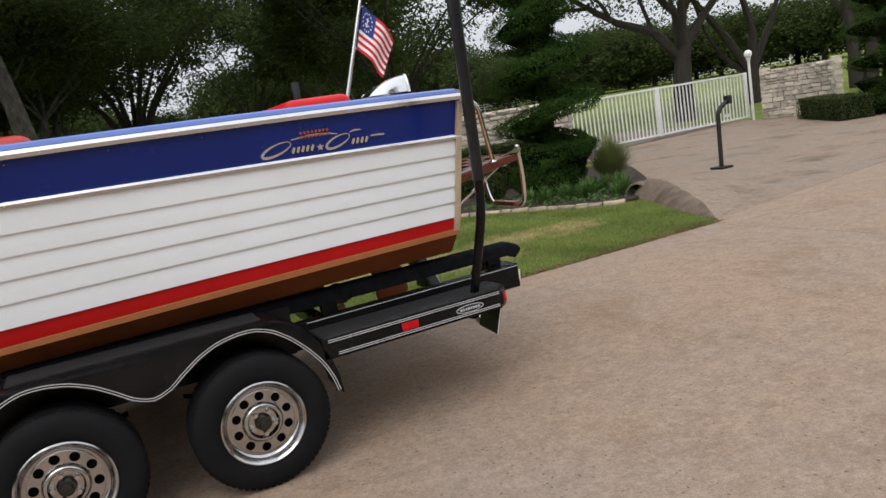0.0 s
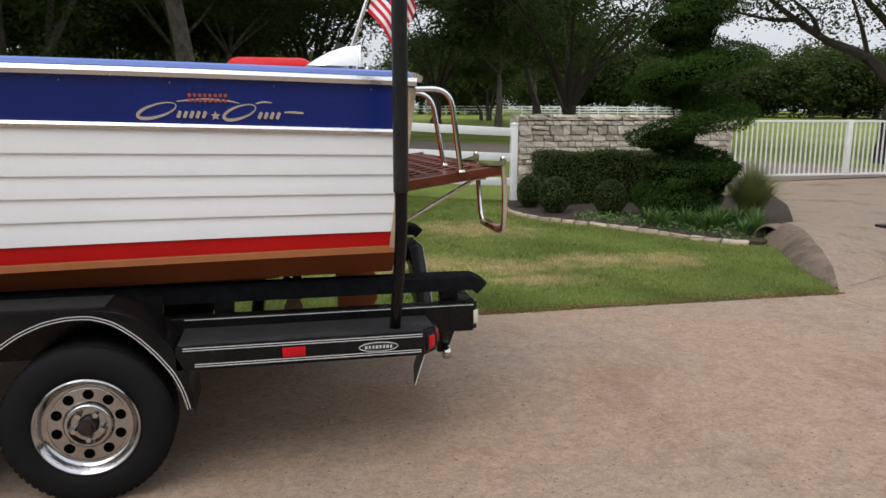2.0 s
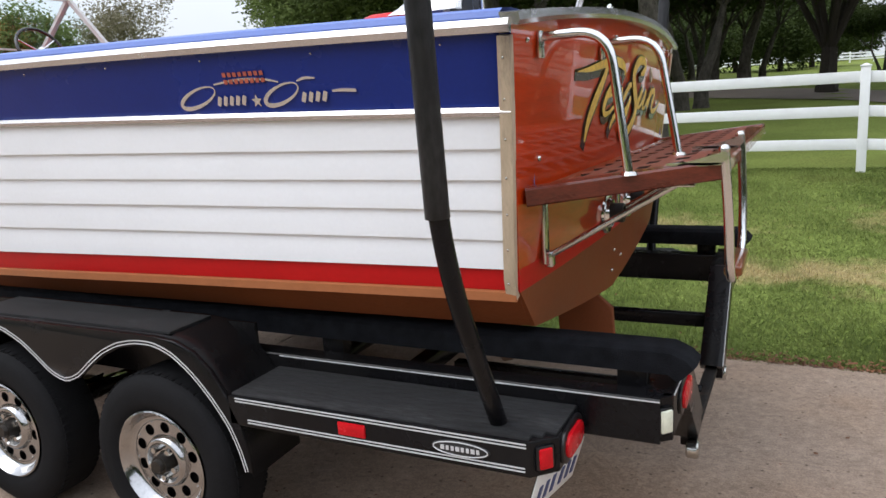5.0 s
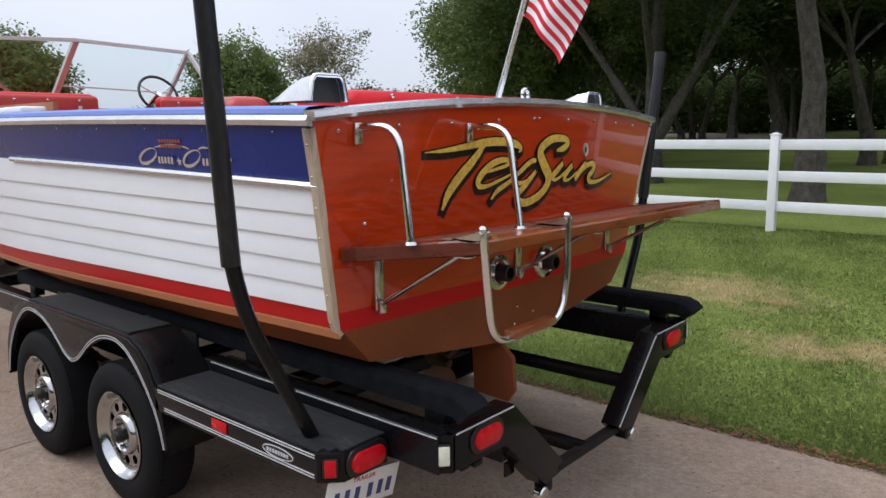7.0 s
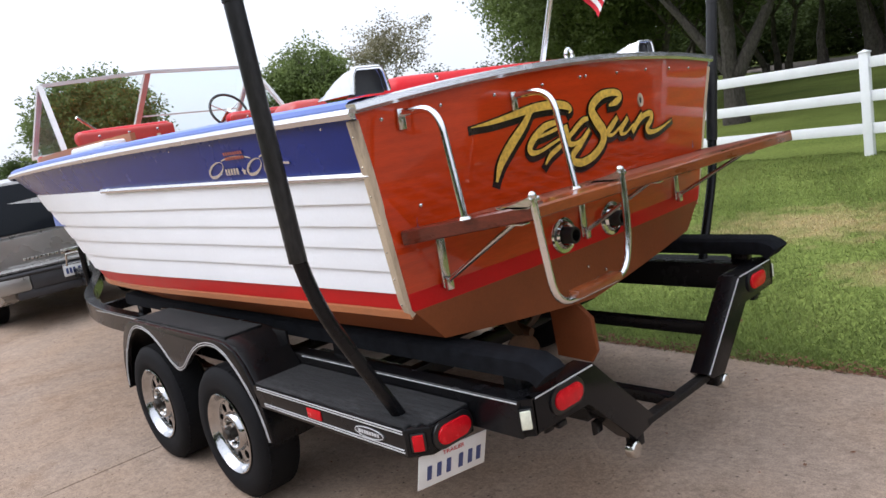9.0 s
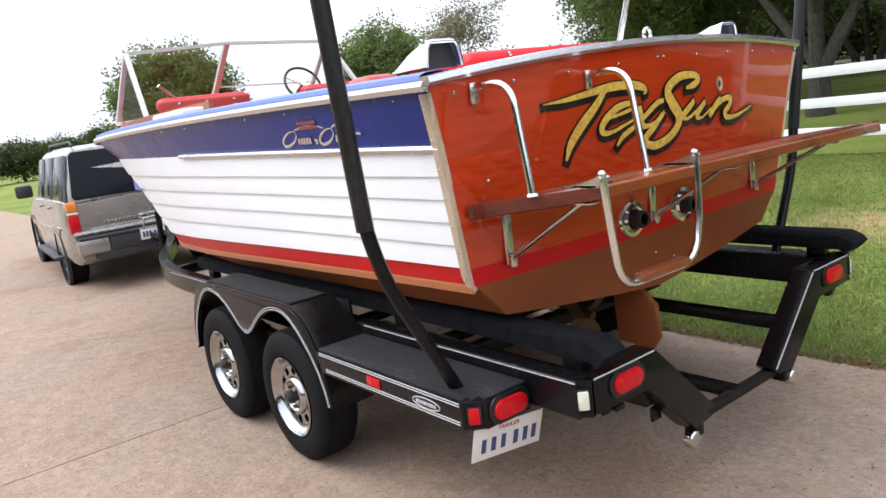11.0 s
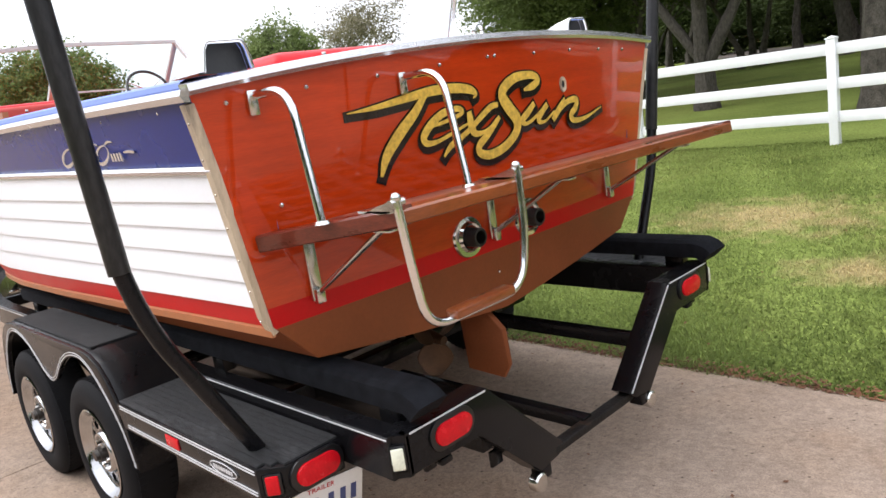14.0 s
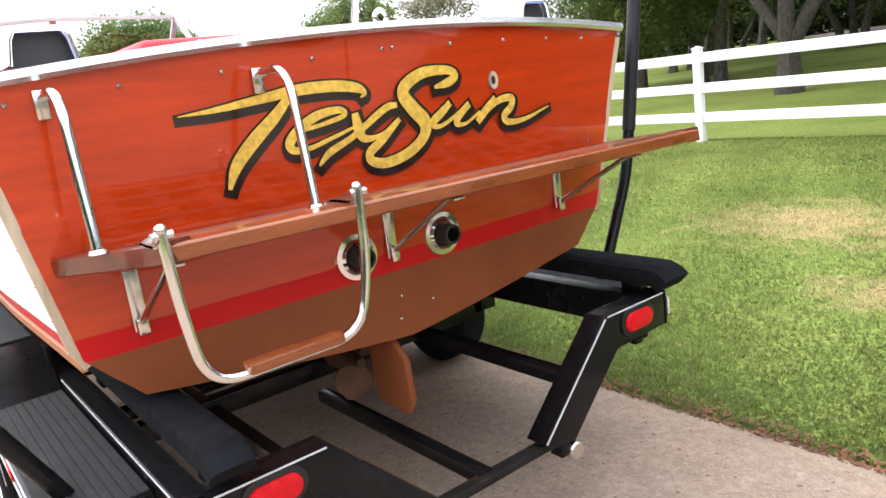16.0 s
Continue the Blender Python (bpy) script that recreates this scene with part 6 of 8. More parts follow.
for i, (a, b) in enumerate(zip(post_at, post_at[1:])):
    d = b - a
    tilt, yaw = math.degrees(math.atan2(d.z, -d.x)), math.degrees(math.atan2(-d.y, -d.x))
    for k, z in enumerate(RAILS):
        m = pose((a.x + b.x) / 2, (a.y + b.y) / 2, (a.z + b.z) / 2 + z, 0, tilt, yaw)
        if i < 3 and k == 0:
            full = build_rail(d.length - 0.12)
            full.matrix_basis = m
        else:
            copy_thing(full, m)

# far paddock fence: one post-and-rail section after another
far_a, far_b = Vector((-40, 128, 0)), Vector((120, 84, 0))
nfar = 56
step = (far_b - far_a) / nfar
yaw = math.degrees(math.atan2(step.y, step.x))
section = thing("paddock_fence_section", "distant white rail fence section", "fence", "paddock fence sections")
part("post", boxes(((0, 0, 0.75), (0.16, 0.16, 1.5), 0.0)), VINYL, section)
for z in (0.45, 0.85, 1.25):
    part("rail", boxes(((step.length / 2, 0, z), (step.length, 0.05, 0.17), 0.0)), VINYL, section)
for i in range(nfar):
    p = far_a + step * i
    m = pose(p.x, p.y, rise(p.x, p.y), 0, 0, yaw)
    if i == 0:
        section.matrix_basis = m
    else:
        copy_thing(section, m)


# ---- walls of cut stone ----
def stone_meshes():
    out = []
    for k in range(8):
        r = random.Random(50 + k)
        bm = bmesh.new()
        bmesh.ops.create_cube(bm, size=1)
        bmesh.ops.subdivide_edges(bm, edges=list(bm.edges), cuts=1, use_grid_fill=True)
        for v in bm.verts:
            v.co = Vector((v.co.x * (0.97 if abs(v.co.z) > 0.4 and abs(v.co.x) > 0.4 else 1), v.co.y, v.co.z)) + Vector((r.uniform(-1, 1) * 0.055, r.uniform(-1, 1) * 0.12, r.uniform(-1, 1) * 0.075))
        me = bpy.data.meshes.new("stone")
        bm.to_mesh(me)
        bm.free()
        me.materials.append(STONE)
        out.append(me)
    return out


STONES = stone_meshes()


def stone_wall(name, label, p, length, height, thick, yaw, seed):
    """A dry-looking wall: a mortar core and courses of uneven stones on its two faces."""
    t = thing(name, label, "stone wall", kind="structure", at=p, rz=yaw)
    part("core", boxes(((length / 2, thick / 2, height / 2 - 0.1), (length - 0.03, thick - 0.05, height + 0.16), 0.0)), MORTAR, t)
    r = random.Random(seed)
    for face in (0,):
        z = 0.0
        while z < height - 0.02:
            h = r.choice((0.09, 0.12, 0.15, 0.19))
            h = min(h, height - z) if height - z > 0.07 else height - z
            x = -0.02
            while x < length:
                w = r.uniform(0.12, 0.32) * (1.2 if h > 0.12 else 1.0)
                w = min(w, length + 0.02 - x)
                if w < 0.07:
                    break
                parts = [(z, h)]
                if h > 0.15 and r.random() < 0.25:
                    parts = [(z, h * 0.5), (z + h * 0.5, h * 0.5)]
                for zz, hh in parts:
                    o = new("stone", r.choice(STONES))
                    o.parent = t
                    o.matrix_basis = pose(x + w / 2, 0.03 + r.uniform(-0.012, 0.012), zz + hh / 2, 0, r.uniform(-2.5, 2.5), 0) @ Matrix.Diagonal((w - 0.018, 0.14, hh - 0.018, 1))
                x += w
            z += h
    # coping and end stones
    x = -0.03
    while x < length:
        w = min(r.uniform(0.16, 0.36), length + 0.03 - x)
        o = new("coping_stone", r.choice(STONES))
        o.parent = t
        o.matrix_basis = pose(x + w / 2, thick / 2, height + 0.03, 0, r.uniform(-2, 2), 0) @ Matrix.Diagonal((w - 0.016, thick + 0.05, r.uniform(0.07, 0.11), 1))
        x += w
    z = 0.0
    while z < height:
        h = r.uniform(0.13, 0.22)
        for xe in (0.02, length - 0.02):
            o = new("end_stone", r.choice(STONES))
            o.parent = t
            o.matrix_basis = pose(xe, thick / 2, z + h / 2, 0, 0, 90) @ Matrix.Diagonal((thick + 0.03, 0.12, h - 0.012, 1))
        z += h
    return t


stone_wall("stone_wall_near", "rough-cut tan limestone garden wall", (4.16, 9.43, 0), 4.6, 1.62, 0.45, 0, 3)
stone_wall("stone_wall_far", "rough-cut tan limestone wall beside the gate", (18.56, 12.22, -0.12), 2.3, 1.6, 0.45, -80, 8)

# ---- gate ----
gate = thing("driveway_gate", "white painted steel picket gate, closed across the drive", "gate", at=(0, 12.9, 0))
GX0, GX1 = 10.75, 18.62
for z in (0.14, 1.56):
    part("gate_rail", boxes((((GX0 + GX1) / 2, 0, z), (GX1 - GX0, 0.05, 0.06), 0.006)), GATEPAINT, gate)
for x, w in ((GX0, 0.1), (14.72, 0.16), (GX1, 0.1)):
    part("gate_post", boxes(((x, 0, 0.85), (w, 0.07, 1.5), 0.008)), GATEPAINT, gate)
bm = boxes(((0, 0, 0.85), (0.035, 0.03, 1.38), 0.0))
picket = part("picket", bm, GATEPAINT, gate)
npk = 52
for k in range(npk):
    x = GX0 + (GX1 - GX0) * (k + 0.5) / npk
    if k == 0:
        picket.matrix_basis = pose(x, 0, 0)
    else:
        o = new("picket", picket.data)
        o.parent = gate
        o.matrix_basis = pose(x, 0, 0)

# ---- globe lamp at the gate's end ----
GLOBE = material("opal_globe", (0.85, 0.85, 0.83), 0.3, vary=0.03, scale=6, fine=40, bump=0.0)
lamp = thing("gate_lamp", "white opal globe lamp on a thin post beside the gate", "lamp", at=(18.74, 12.80, 0))
bm = bmesh.new()
rod(bm, (0, 0, -0.1), (0, 0, 2.02), 0.045, 12)
rod(bm, (0, 0, 1.99), (0, 0, 2.05), 0.08, 14)
part("pole", bm, GATEPAINT, lamp)
bm = bmesh.new()
bmesh.ops.create_uvsphere(bm, u_segments=20, v_segments=12, radius=0.13, matrix=Matrix.Translation((0, 0, 2.18)))
part("globe", bm, GLOBE, lamp, "white opal globe")

# ---- keypad on a bent pipe ----
key = thing("keypad_pedestal", "black gooseneck gate keypad on a bolted plate", "keypad", at=(8.54, 4.88, 0))
bm = bmesh.new()
sweep(bm, rounded([(0, 0, 0.0), (0.02, 0, 0.6), (0.04, 0.0, 1.04), (0.24, -0.03, 1.17)], 0.16, 6), 0.040)
part("pipe", bm, IRON, key)
part("base_plate", boxes(((0, 0, 0.02), (0.28, 0.28, 0.04), 0.006)), IRON, key)
part("keypad", boxes(((0.27, -0.04, 1.2), (0.10, 0.13, 0.15), 0.02)), IRON, key)
part("label_plate", boxes(((0.2, -0.05, 0.92), (0.006, 0.12, 0.06), 0.0)), VINYL, key, "small pale plate")

# ---- culvert head: a raised shoulder of the apron that falls to the lawn ----
FOOT = ((0.0, 4.76, 1.60), (0.2, 4.97, 2.12), (0.45, 5.22, 2.80), (0.8, 5.70, 3.70), (1.0, 5.80, 4.10))
CREST = ((0.0, 4.84, 1.61, 0.0), (0.2, 5.16, 2.07, 0.075), (0.45, 5.56, 2.72, 0.155), (0.8, 6.05, 3.62, 0.215), (1.0, 6.22, 4.16, 0.235))
BACK = ((0.0, 5.0, 1.62), (0.2, 5.7, 1.95), (0.45, 6.7, 2.45), (0.8, 7.9, 3.6), (1.0, 8.1, 4.7))


def along(table, t):
    """Smooth reading of rows that begin with their share of the way."""
    for a, b in zip(table, table[1:]):
        if t <= b[0]:
            q = (t - a[0]) / (b[0] - a[0])
            return [lerp(u, v, q) for u, v in zip(a[1:], b[1:])]
    return list(table[-1][1:])


bm = bmesh.new()
rows = []
for i in range(25):
    t = i / 24
    foot, crest, back = Vector((*along(FOOT, t), -0.03)), Vector(along(CREST, t)), Vector((*along(BACK, t), 0.004))
    chip = 0.010 * math.sin(9 * t) + 0.006 * math.sin(31 * t)
    ring = []
    for k in range(7):
        w = k / 6
        p = foot.lerp(crest, w)
        p.z = lerp(foot.z, crest.z, math.sin(w * math.pi / 2) ** 0.85) + chip * w * min(1, 4 * t)
        ring.append(p)
    for w in (0.1, 0.25, 0.45, 0.7, 1.0):
        p = crest.lerp(back, w)
        p.z = lerp(crest.z, back.z, ease(w)) + (chip if w < 0.2 else 0.0) * min(1, 4 * t)
        ring.append(p)
    rows.append([bm.verts.new(p) for p in ring])
# rounded end over the pipe
for t in (0.25, 0.55, 0.8, 1.0):
    last = [Vector(v.co) for v in rows[24]]
    rows.append([bm.verts.new((p.x + 0.30 * t, p.y + 0.55 * t, lerp(p.z, -0.05, t ** 2.2))) for p in last])
grid_faces(bm, rows, lambda i, j: 0 if j < 6 else 1)
tagged(add_mesh("culvert", bm, [STAINEDCONCRETE, APRONCONCRETE]), "rounded stained concrete culvert shoulder", "culvert", kind="structure")
bm = bmesh.new()
lathe(bm, [(0.01, 0.95), (0.06, 0.95), (0.150, 0.30), (0.164, 0.0), (0.174, -0.006), (0.186, 0.0), (0.190, 0.03), (0.190, 0.25), (0.09, 0.97)], 28, "y", (0, 0, 0))
pipe = tagged(add_mesh("culvert_pipe", bm, [STAINEDCONCRETE]), "dark open concrete drain pipe", "drain pipe", kind="structure")
pipe.matrix_basis = pose(5.93, 4.20, 0.025, 0, 0, -62)

# ---- far brick building and parked cars behind the trees ----
BRICK = material("far_red_brick", (0.26, 0.09, 0.06), 0.9, vary=0.2, scale=0.5, fine=6, bump=0.1)
ROOFPALE = material("pale_roof", (0.5, 0.48, 0.46), 0.8, vary=0.1, scale=0.4, fine=5, bump=0.05)
DARKGLASS = material("dark_window_glass", (0.02, 0.024, 0.028), 0.08, vary=0.2, scale=2, fine=20, bump=0.0, coat=0.5)


def far_building(at, w, d, h, rz, storeys=1):
    b = thing("brick_building", "distant red brick building with a pale flat roof", "building", at=at, rz=rz)
    part("wall", boxes(((0, 0, h / 2), (w, d, h), 0.0)), BRICK, b)
    part("roof", boxes(((0, 0, h + 0.4), (w + 1.2, d + 1.2, 0.8), 0.1)), ROOFPALE, b)
    n = max(3, int(w / 4))
    for s in range(storeys):
        for k in range(n):
            part("window", boxes(((-w / 2 + (k + 0.5) * w / n, -d / 2 - 0.02, h * (s + 0.55) / storeys), (w / n * 0.5, 0.1, h / storeys * 0.42), 0.0)), DARKGLASS, b)
    return b


far_building((28.6, 240, 3.8), 10, 12, 5.4, -5)
far_building((66, 250, 3.8), 26, 12, 2.8, -8)

# ---- trees and shrubs ----
def limb(bm, pts, radii, n=7):
    rings = []
    for i, p in enumerate(pts):
        a, b = pts[max(i - 1, 0)], pts[min(i + 1, len(pts) - 1)]
        d = (b - a).normalized()
        s = d.cross(Vector((0.31, 0.95, 0.05)) if abs(d.z) > 0.5 else Vector((0, 0, 1))).normalized()
        t = d.cross(s)
        rings.append([bm.verts.new(p + (s * math.cos(2 * math.pi * k / n) + t * math.sin(2 * math.pi * k / n)) * radii[i] * (1 + 0.12 * math.sin(3 * k + i))) for k in range(n)])
    for r0, r1 in zip(rings, rings[1:]):
        for k in range(n):
            bm.faces.new((r0[k], r0[(k + 1) % n], r1[(k + 1) % n], r1[k]))
    bm.faces.new(rings[-1])


def grow(bm, rnd, p, d, length, radius, level, tips, bend=0.25, top=3):
    """A limb that wanders, tapers and forks."""
    n = 5
    pts, radii = [p.copy()], [radius]
    for i in range(n):
        d = (d + Vector((rnd.uniform(-1, 1), rnd.uniform(-1, 1), rnd.uniform(-0.6, 0.9))) * bend).normalized()
        p = p + d * length / n
        pts.append(p.copy())
        radii.append(radius * (1 - 0.5 * (i + 1) / n))
        if level >= 2 or (level == 1 and i > 2):
            tips.append((p.copy(), level))
    limb(bm, pts, radii, 9 if level == 0 else (6 if level == 1 else 4))
    if level < top:
        forks = 5 if level == 0 else (4 if level == 1 else 3)
        start = rnd.uniform(0, 6.28)
        for k in range(forks):
            w = start + k * 6.283 / forks + rnd.uniform(-0.4, 0.4)
            spread = rnd.uniform(0.55, 1.05) if level else rnd.uniform(0.45, 0.85)
            side = Vector((math.cos(w), math.sin(w), 0))
            nd = (d * math.cos(spread) + side * math.sin(spread) + Vector((0, 0, 0.12))).normalized()
            at = pts[-1] if k < forks - 1 or level == 0 else pts[3]
            grow(bm, rnd, at.copy(), nd, length * rnd.uniform(0.62, 0.86) * (1.25 if level == 0 else 1), radii[-1] * rnd.uniform(0.55, 0.8), level + 1, tips, bend * 1.15, top)


def oak(seed, height, trunk_len, trunk_r, nleaf, leaf_len, clump=0.55, label="live oak with a dark spreading crown behind the fence", sparse=False, leafmat=None, stems=1, low=0.0, share=0.8, crown=None):
    """A tree of the given height: forked limbs, and leaves in rounded clumps about the twigs."""
    rng = np.random.default_rng(seed)
    t = thing("oak_tree", label, "tree", "oak trees")

    def skeleton(radius):
        rnd = random.Random(seed)
        bm, tips = bmesh.new(), []
        for s in range(stems):
            lean = Vector((rnd.uniform(-0.08, 0.08), rnd.uniform(-0.08, 0.08), 1)) if stems == 1 else Vector((math.cos(s * 2.1 + seed) * 0.22, math.sin(s * 2.1 + seed) * 0.22, 1))
            base = Vector((0.25 * math.cos(s * 2.1 + seed), 0.25 * math.sin(s * 2.1 + seed), -0.1)) if stems > 1 else Vector((0, 0, -0.1))
            # root flare
            limb(bm, [base, base + Vector((0, 0, 0.25)), base + Vector((0, 0, 0.6))], [radius * 1.5, radius * 1.15, radius], 10)
            grow(bm, rnd, base + Vector((0, 0, 0.5)), lean.normalized(), trunk_len, radius, 0, tips, 0.12)
        return bm, tips
    bm, tips = skeleton(0.1)
    bm.free()
    sc = height / max(p.z for p, l in tips)
    bm, tips = skeleton(trunk_r / sc)
    pts = np.array([p for p, l in tips])
    part("trunk", bm, BARK, t, "dark furrowed trunk and limbs")
    # leaves fill rounded clumps about the twigs, thicker towards each clump's skin
    hubs = pts[rng.permutation(len(pts))[: max(40, int(len(pts) * share))]]
    if crown:
        # a full rounded crown: middle height, half breadth, half height
        cz, rx, rz = (v / sc for v in crown)
        d = rand_dirs(rng, len(hubs)) * (rng.random((len(hubs), 1)) ** 0.33)
        hubs = d * np.array((rx, rx, rz)) * rng.uniform(0.85, 1.08, (len(hubs), 1)) + np.array((0, 0, cz))
    size = clump / sc * rng.uniform(0.6, 1.5, len(hubs))
    k = rng.integers(0, len(hubs), nleaf)
    c = hubs[k] + rand_dirs(rng, nleaf) * (size[k] * rng.random(nleaf) ** 0.45)[:, None] * np.array((1.1, 1.1, 0.72))
    if not sparse and not crown:
        # droop at the outer ends
        r = np.linalg.norm(c[:, :2], axis=1)
        c[:, 2] -= 0.12 * np.maximum(0, r - 1.6) ** 1.5
    c = c[c[:, 2] > low]
    leaves("crown", c, leafmat or LEAF, rng, leaf_len / sc, leaf_len / sc * 0.55, t, "dense dark green leaves")
    for ch in t.children:
        ch.matrix_basis = Matrix.Scale(sc, 4)
    return t


LEAFLIGHT = material("sunlit_leaf", (0.110, 0.160, 0.042), 0.7, spec=0.15, vary=0.4, scale=0.8, fine=6, bump=0.0, second=(0.165, 0.205, 0.075), thin=0.45)
LEAFTHIN = material("thin_leaf", (0.20, 0.18, 0.11), 0.6, vary=0.4, scale=0.8, fine=6, bump=0.0, thin=0.3)
near_kinds = [
    oak(1, 9.5, 2.0, 0.165, 95000, 0.12, clump=0.85, low=2.0, label="broad live oak with a pale lichened trunk and dark crown"),
    oak(2, 8.5, 1.5, 0.15, 56000, 0.12, clump=0.85, stems=2, low=2.1),
]
kinds = [
    oak(5, 9.5, 1.7, 0.20, 12000, 0.29, clump=0.95, low=2.0),
    oak(6, 8.5, 1.5, 0.15, 12000, 0.29, clump=0.9, stems=2, low=2.0),
    oak(3, 10.5, 1.8, 0.21, 12000, 0.29, clump=1.0, low=2.0),
    oak(4, 8.0, 1.4, 0.12, 11000, 0.28, clump=0.85, stems=3, low=2.0),
]
light_kind = oak(8, 8.6, 1.8, 0.2, 60000, 0.16, clump=0.95, label="light green oak at the grove's edge", leafmat=LEAFLIGHT, crown=(4.9, 3.6, 3.6))
light_kind.matrix_basis = pose(-15.2, 22.0, rise(0, 22.0), 0, 0, 30)


def plant(kind_list, rows):
    """Sets the first of each kind at its first place and copies it to the others."""
    used = set()
    for i, (x, y, k, s) in enumerate(rows):
        m = pose(x, y, rise(x, min(y, 180)) - 0.02, 0, 0, (i * 77) % 360)
        if k in used:
            o = copy_thing(kind_list[k], m)
        else:
            o = kind_list[k]
            o.matrix_basis = m
            used.add(k)
        o.scale = (s * 1.3, s * 1.3, s)


plant(near_kinds, [(-2.5, 15.0, 0, 1.45), (-13, 23.5, 1, 1.05), (-3.5, 27, 1, 1.25)])
plant(kinds, [
    (-14.5, 38, 3, 1.2), (-17.5, 53, 0, 1.2), (-2.6, 44, 2, 1.3), (34, 92, 2, 1.2),  (-9, 70, 2, 1.1), (-15.5, 27, 0, 1.0), (-20, 32, 1, 1.0), (-22, 40, 3, 1.1), (-24, 47, 2, 1.0), (-27, 56, 0, 1.1), (-34, 70, 2, 1.1),
    (-34, 78, 1, 1.2), (-22, 84, 3, 1.2), (22, 74, 3, 1.1),  (-5, 44, 1, 1.1), (-8.5, 52, 2, 1.1), (16, 41, 0, 1.15), (17, 53, 2, 1.1), (-10, 38, 2, 1.1), 
    (-3, 58, 1, 1.2), (26, 60, 1, 1.2), (-7, 62, 0, 1.3), (-4.5, 46, 2, 1.2), (-11, 46, 1, 1.2), (-13.5, 54, 3, 1.3), (-17, 62, 0, 1.3)])

# wooded skyline far behind the field
far = oak(9, 9.0, 1.6, 0.25, 10500, 0.43, clump=1.3, label="far oak of the wood's edge, copied into added unseen belts", crown=(4.6, 4.6, 4.2))
rf = random.Random(21)
n = 0
for i in range(80):
    x = -110 + 7.2 * (i % 40) + rf.uniform(-2, 2) + (3.6 if i > 39 else 0)
    y = 150 + rf.uniform(-10, 14) - max(0, x) * 0.32 + (14 if i > 39 else 0)
    gap = 6 < x < 36
    if gap and i % 2:
        continue
    s = rf.uniform(0.8, 1.1) if gap else rf.uniform(1.1, 1.6)
    m = pose(x, y, rise(x, min(y, 180)) - 0.2, 0, 0, rf.uniform(0, 360))
    if n == 0:
        far.matrix_basis = m
    else:
        c = copy_thing(far, m)
        c.scale = (s, s, s * rf.uniform(0.85, 1.1))
    n += 1
for x, y, s in ((-78, 5, 0.42), (-80, 9.5, 0.5), (-84, 14, 0.5), (-90, 20, 0.6), (-64, 60, 0.85), (-70, 66, 0.9), (-58, 63, 0.8), (-95, -6, 0.6), (-90, -14, 0.6), (-85, -26, 0.7), (-70, 45, 0.7), (-66, 36, 0.6),
                (-46, 62, 0.85), (-40, 66, 0.9), (-33, 68, 0.85), (-27, 72, 0.9), (-20, 70, 0.9), (-43, 52, 0.7), (-14, 76, 0.9), (-37, 54, 0.75)):
    c = copy_thing(far, pose(x, y, 0, 0, 0, x * 31 % 360))
    c.scale = (s * 1.25, s * 1.25, s)

for x, y, q in ((22.5, 114, 1.5), (27, 112, 1.5), (31, 110, 1.3)):
    c = copy_thing(far, pose(x, y, rise(x, y) - 0.1, 0, 0, x * 40))
    c.scale = (q, q, q)
for x, y, q in ((1, 96, 1.0), (-7, 92, 1.05), (-14, 97, 1.1), (-2, 84, 0.9)):
    c = copy_thing(far, pose(x, y, rise(x, y) - 0.1, 0, 0, x * 40))
    c.scale = (q * 1.1, q * 1.1, q)
c = copy_thing(kinds[1], pose(5.2, 54, rise(5.2, 54) - 0.05, 0, 0, 100))
c.scale = (0.75, 0.75, 0.6)
# the wood's edge beyond the gate's paddock
for k in range(16):
    b, d = radians(30 + 2.2 * k + rf.uniform(-0.7, 0.7)), 122 + rf.uniform(-5, 8)
    x, y = -1 + d * math.sin(b), -4.6 + d * math.cos(b)
    c = copy_thing(far, pose(x, y, rise(x, y) - 0.2, 0, 0, rf.uniform(0, 360)))
    q = rf.uniform(0.92, 1.2)
    c.scale = (q * 1.25, q * 1.25, q)


def open_oak(seed, at, rz, stems, low, nleaf, label, leaf=0.16, twig=1.9, clump=0.62, bark=None):
    """An old oak drawn limb by limb: each row is a bent limb of points (across, away, up) with its girth at both ends."""
    rnd, rng = random.Random(seed), np.random.default_rng(seed)
    t = thing("oak_tree", label, "tree", "oak trees", at=(at[0], at[1], rise(*at) - 0.05), rz=rz)
    bm, tips = bmesh.new(), []
    for r0, r1, pts, leafy in stems:
        pts = [Vector(p) for p in pts]
        line = rounded(pts, 0.5, 4) if len(pts) > 2 else pts
        line = [Vector(p) for p in line]
        n = len(line) - 1
        limb(bm, line, [lerp(r0, r1, (i / n) ** 0.8) for i in range(n + 1)], 10)
        if leafy:
            # short leafy sprigs along the limb's outer part
            for p in line[n // 2:]:
                tips += [(p + Vector((rnd.uniform(-1, 1), rnd.uniform(-1, 1), rnd.uniform(-0.2, 0.7))) * twig * 0.5, 2) for j in range(4)]
            d = (line[-1] - line[-2]).normalized()
            for k in range(3):
                turn = Vector((rnd.uniform(-0.7, 0.7), rnd.uniform(-0.7, 0.7), rnd.uniform(-0.1, 0.5)))
                grow(bm, rnd, line[-1].copy(), (d + turn).normalized(), twig, r1 * 0.75, 1, tips, 0.25)
    part("trunk", bm, bark or BARKDARK, t, "trunk with long bare spreading limbs")
    hubs = np.array([p for p, l in tips])
    size = clump * rng.uniform(0.5, 1.4, len(hubs))
    k = rng.integers(0, len(hubs), nleaf)
    c = hubs[k] + rand_dirs(rng, nleaf) * (size[k] * rng.random(nleaf) ** 0.45)[:, None] * np.array((1.1, 1.1, 0.7))
    leaves("crown", c[c[:, 2] > low], LEAF, rng, leaf, leaf * 0.56, t, "loose dark green leaves")
    return t


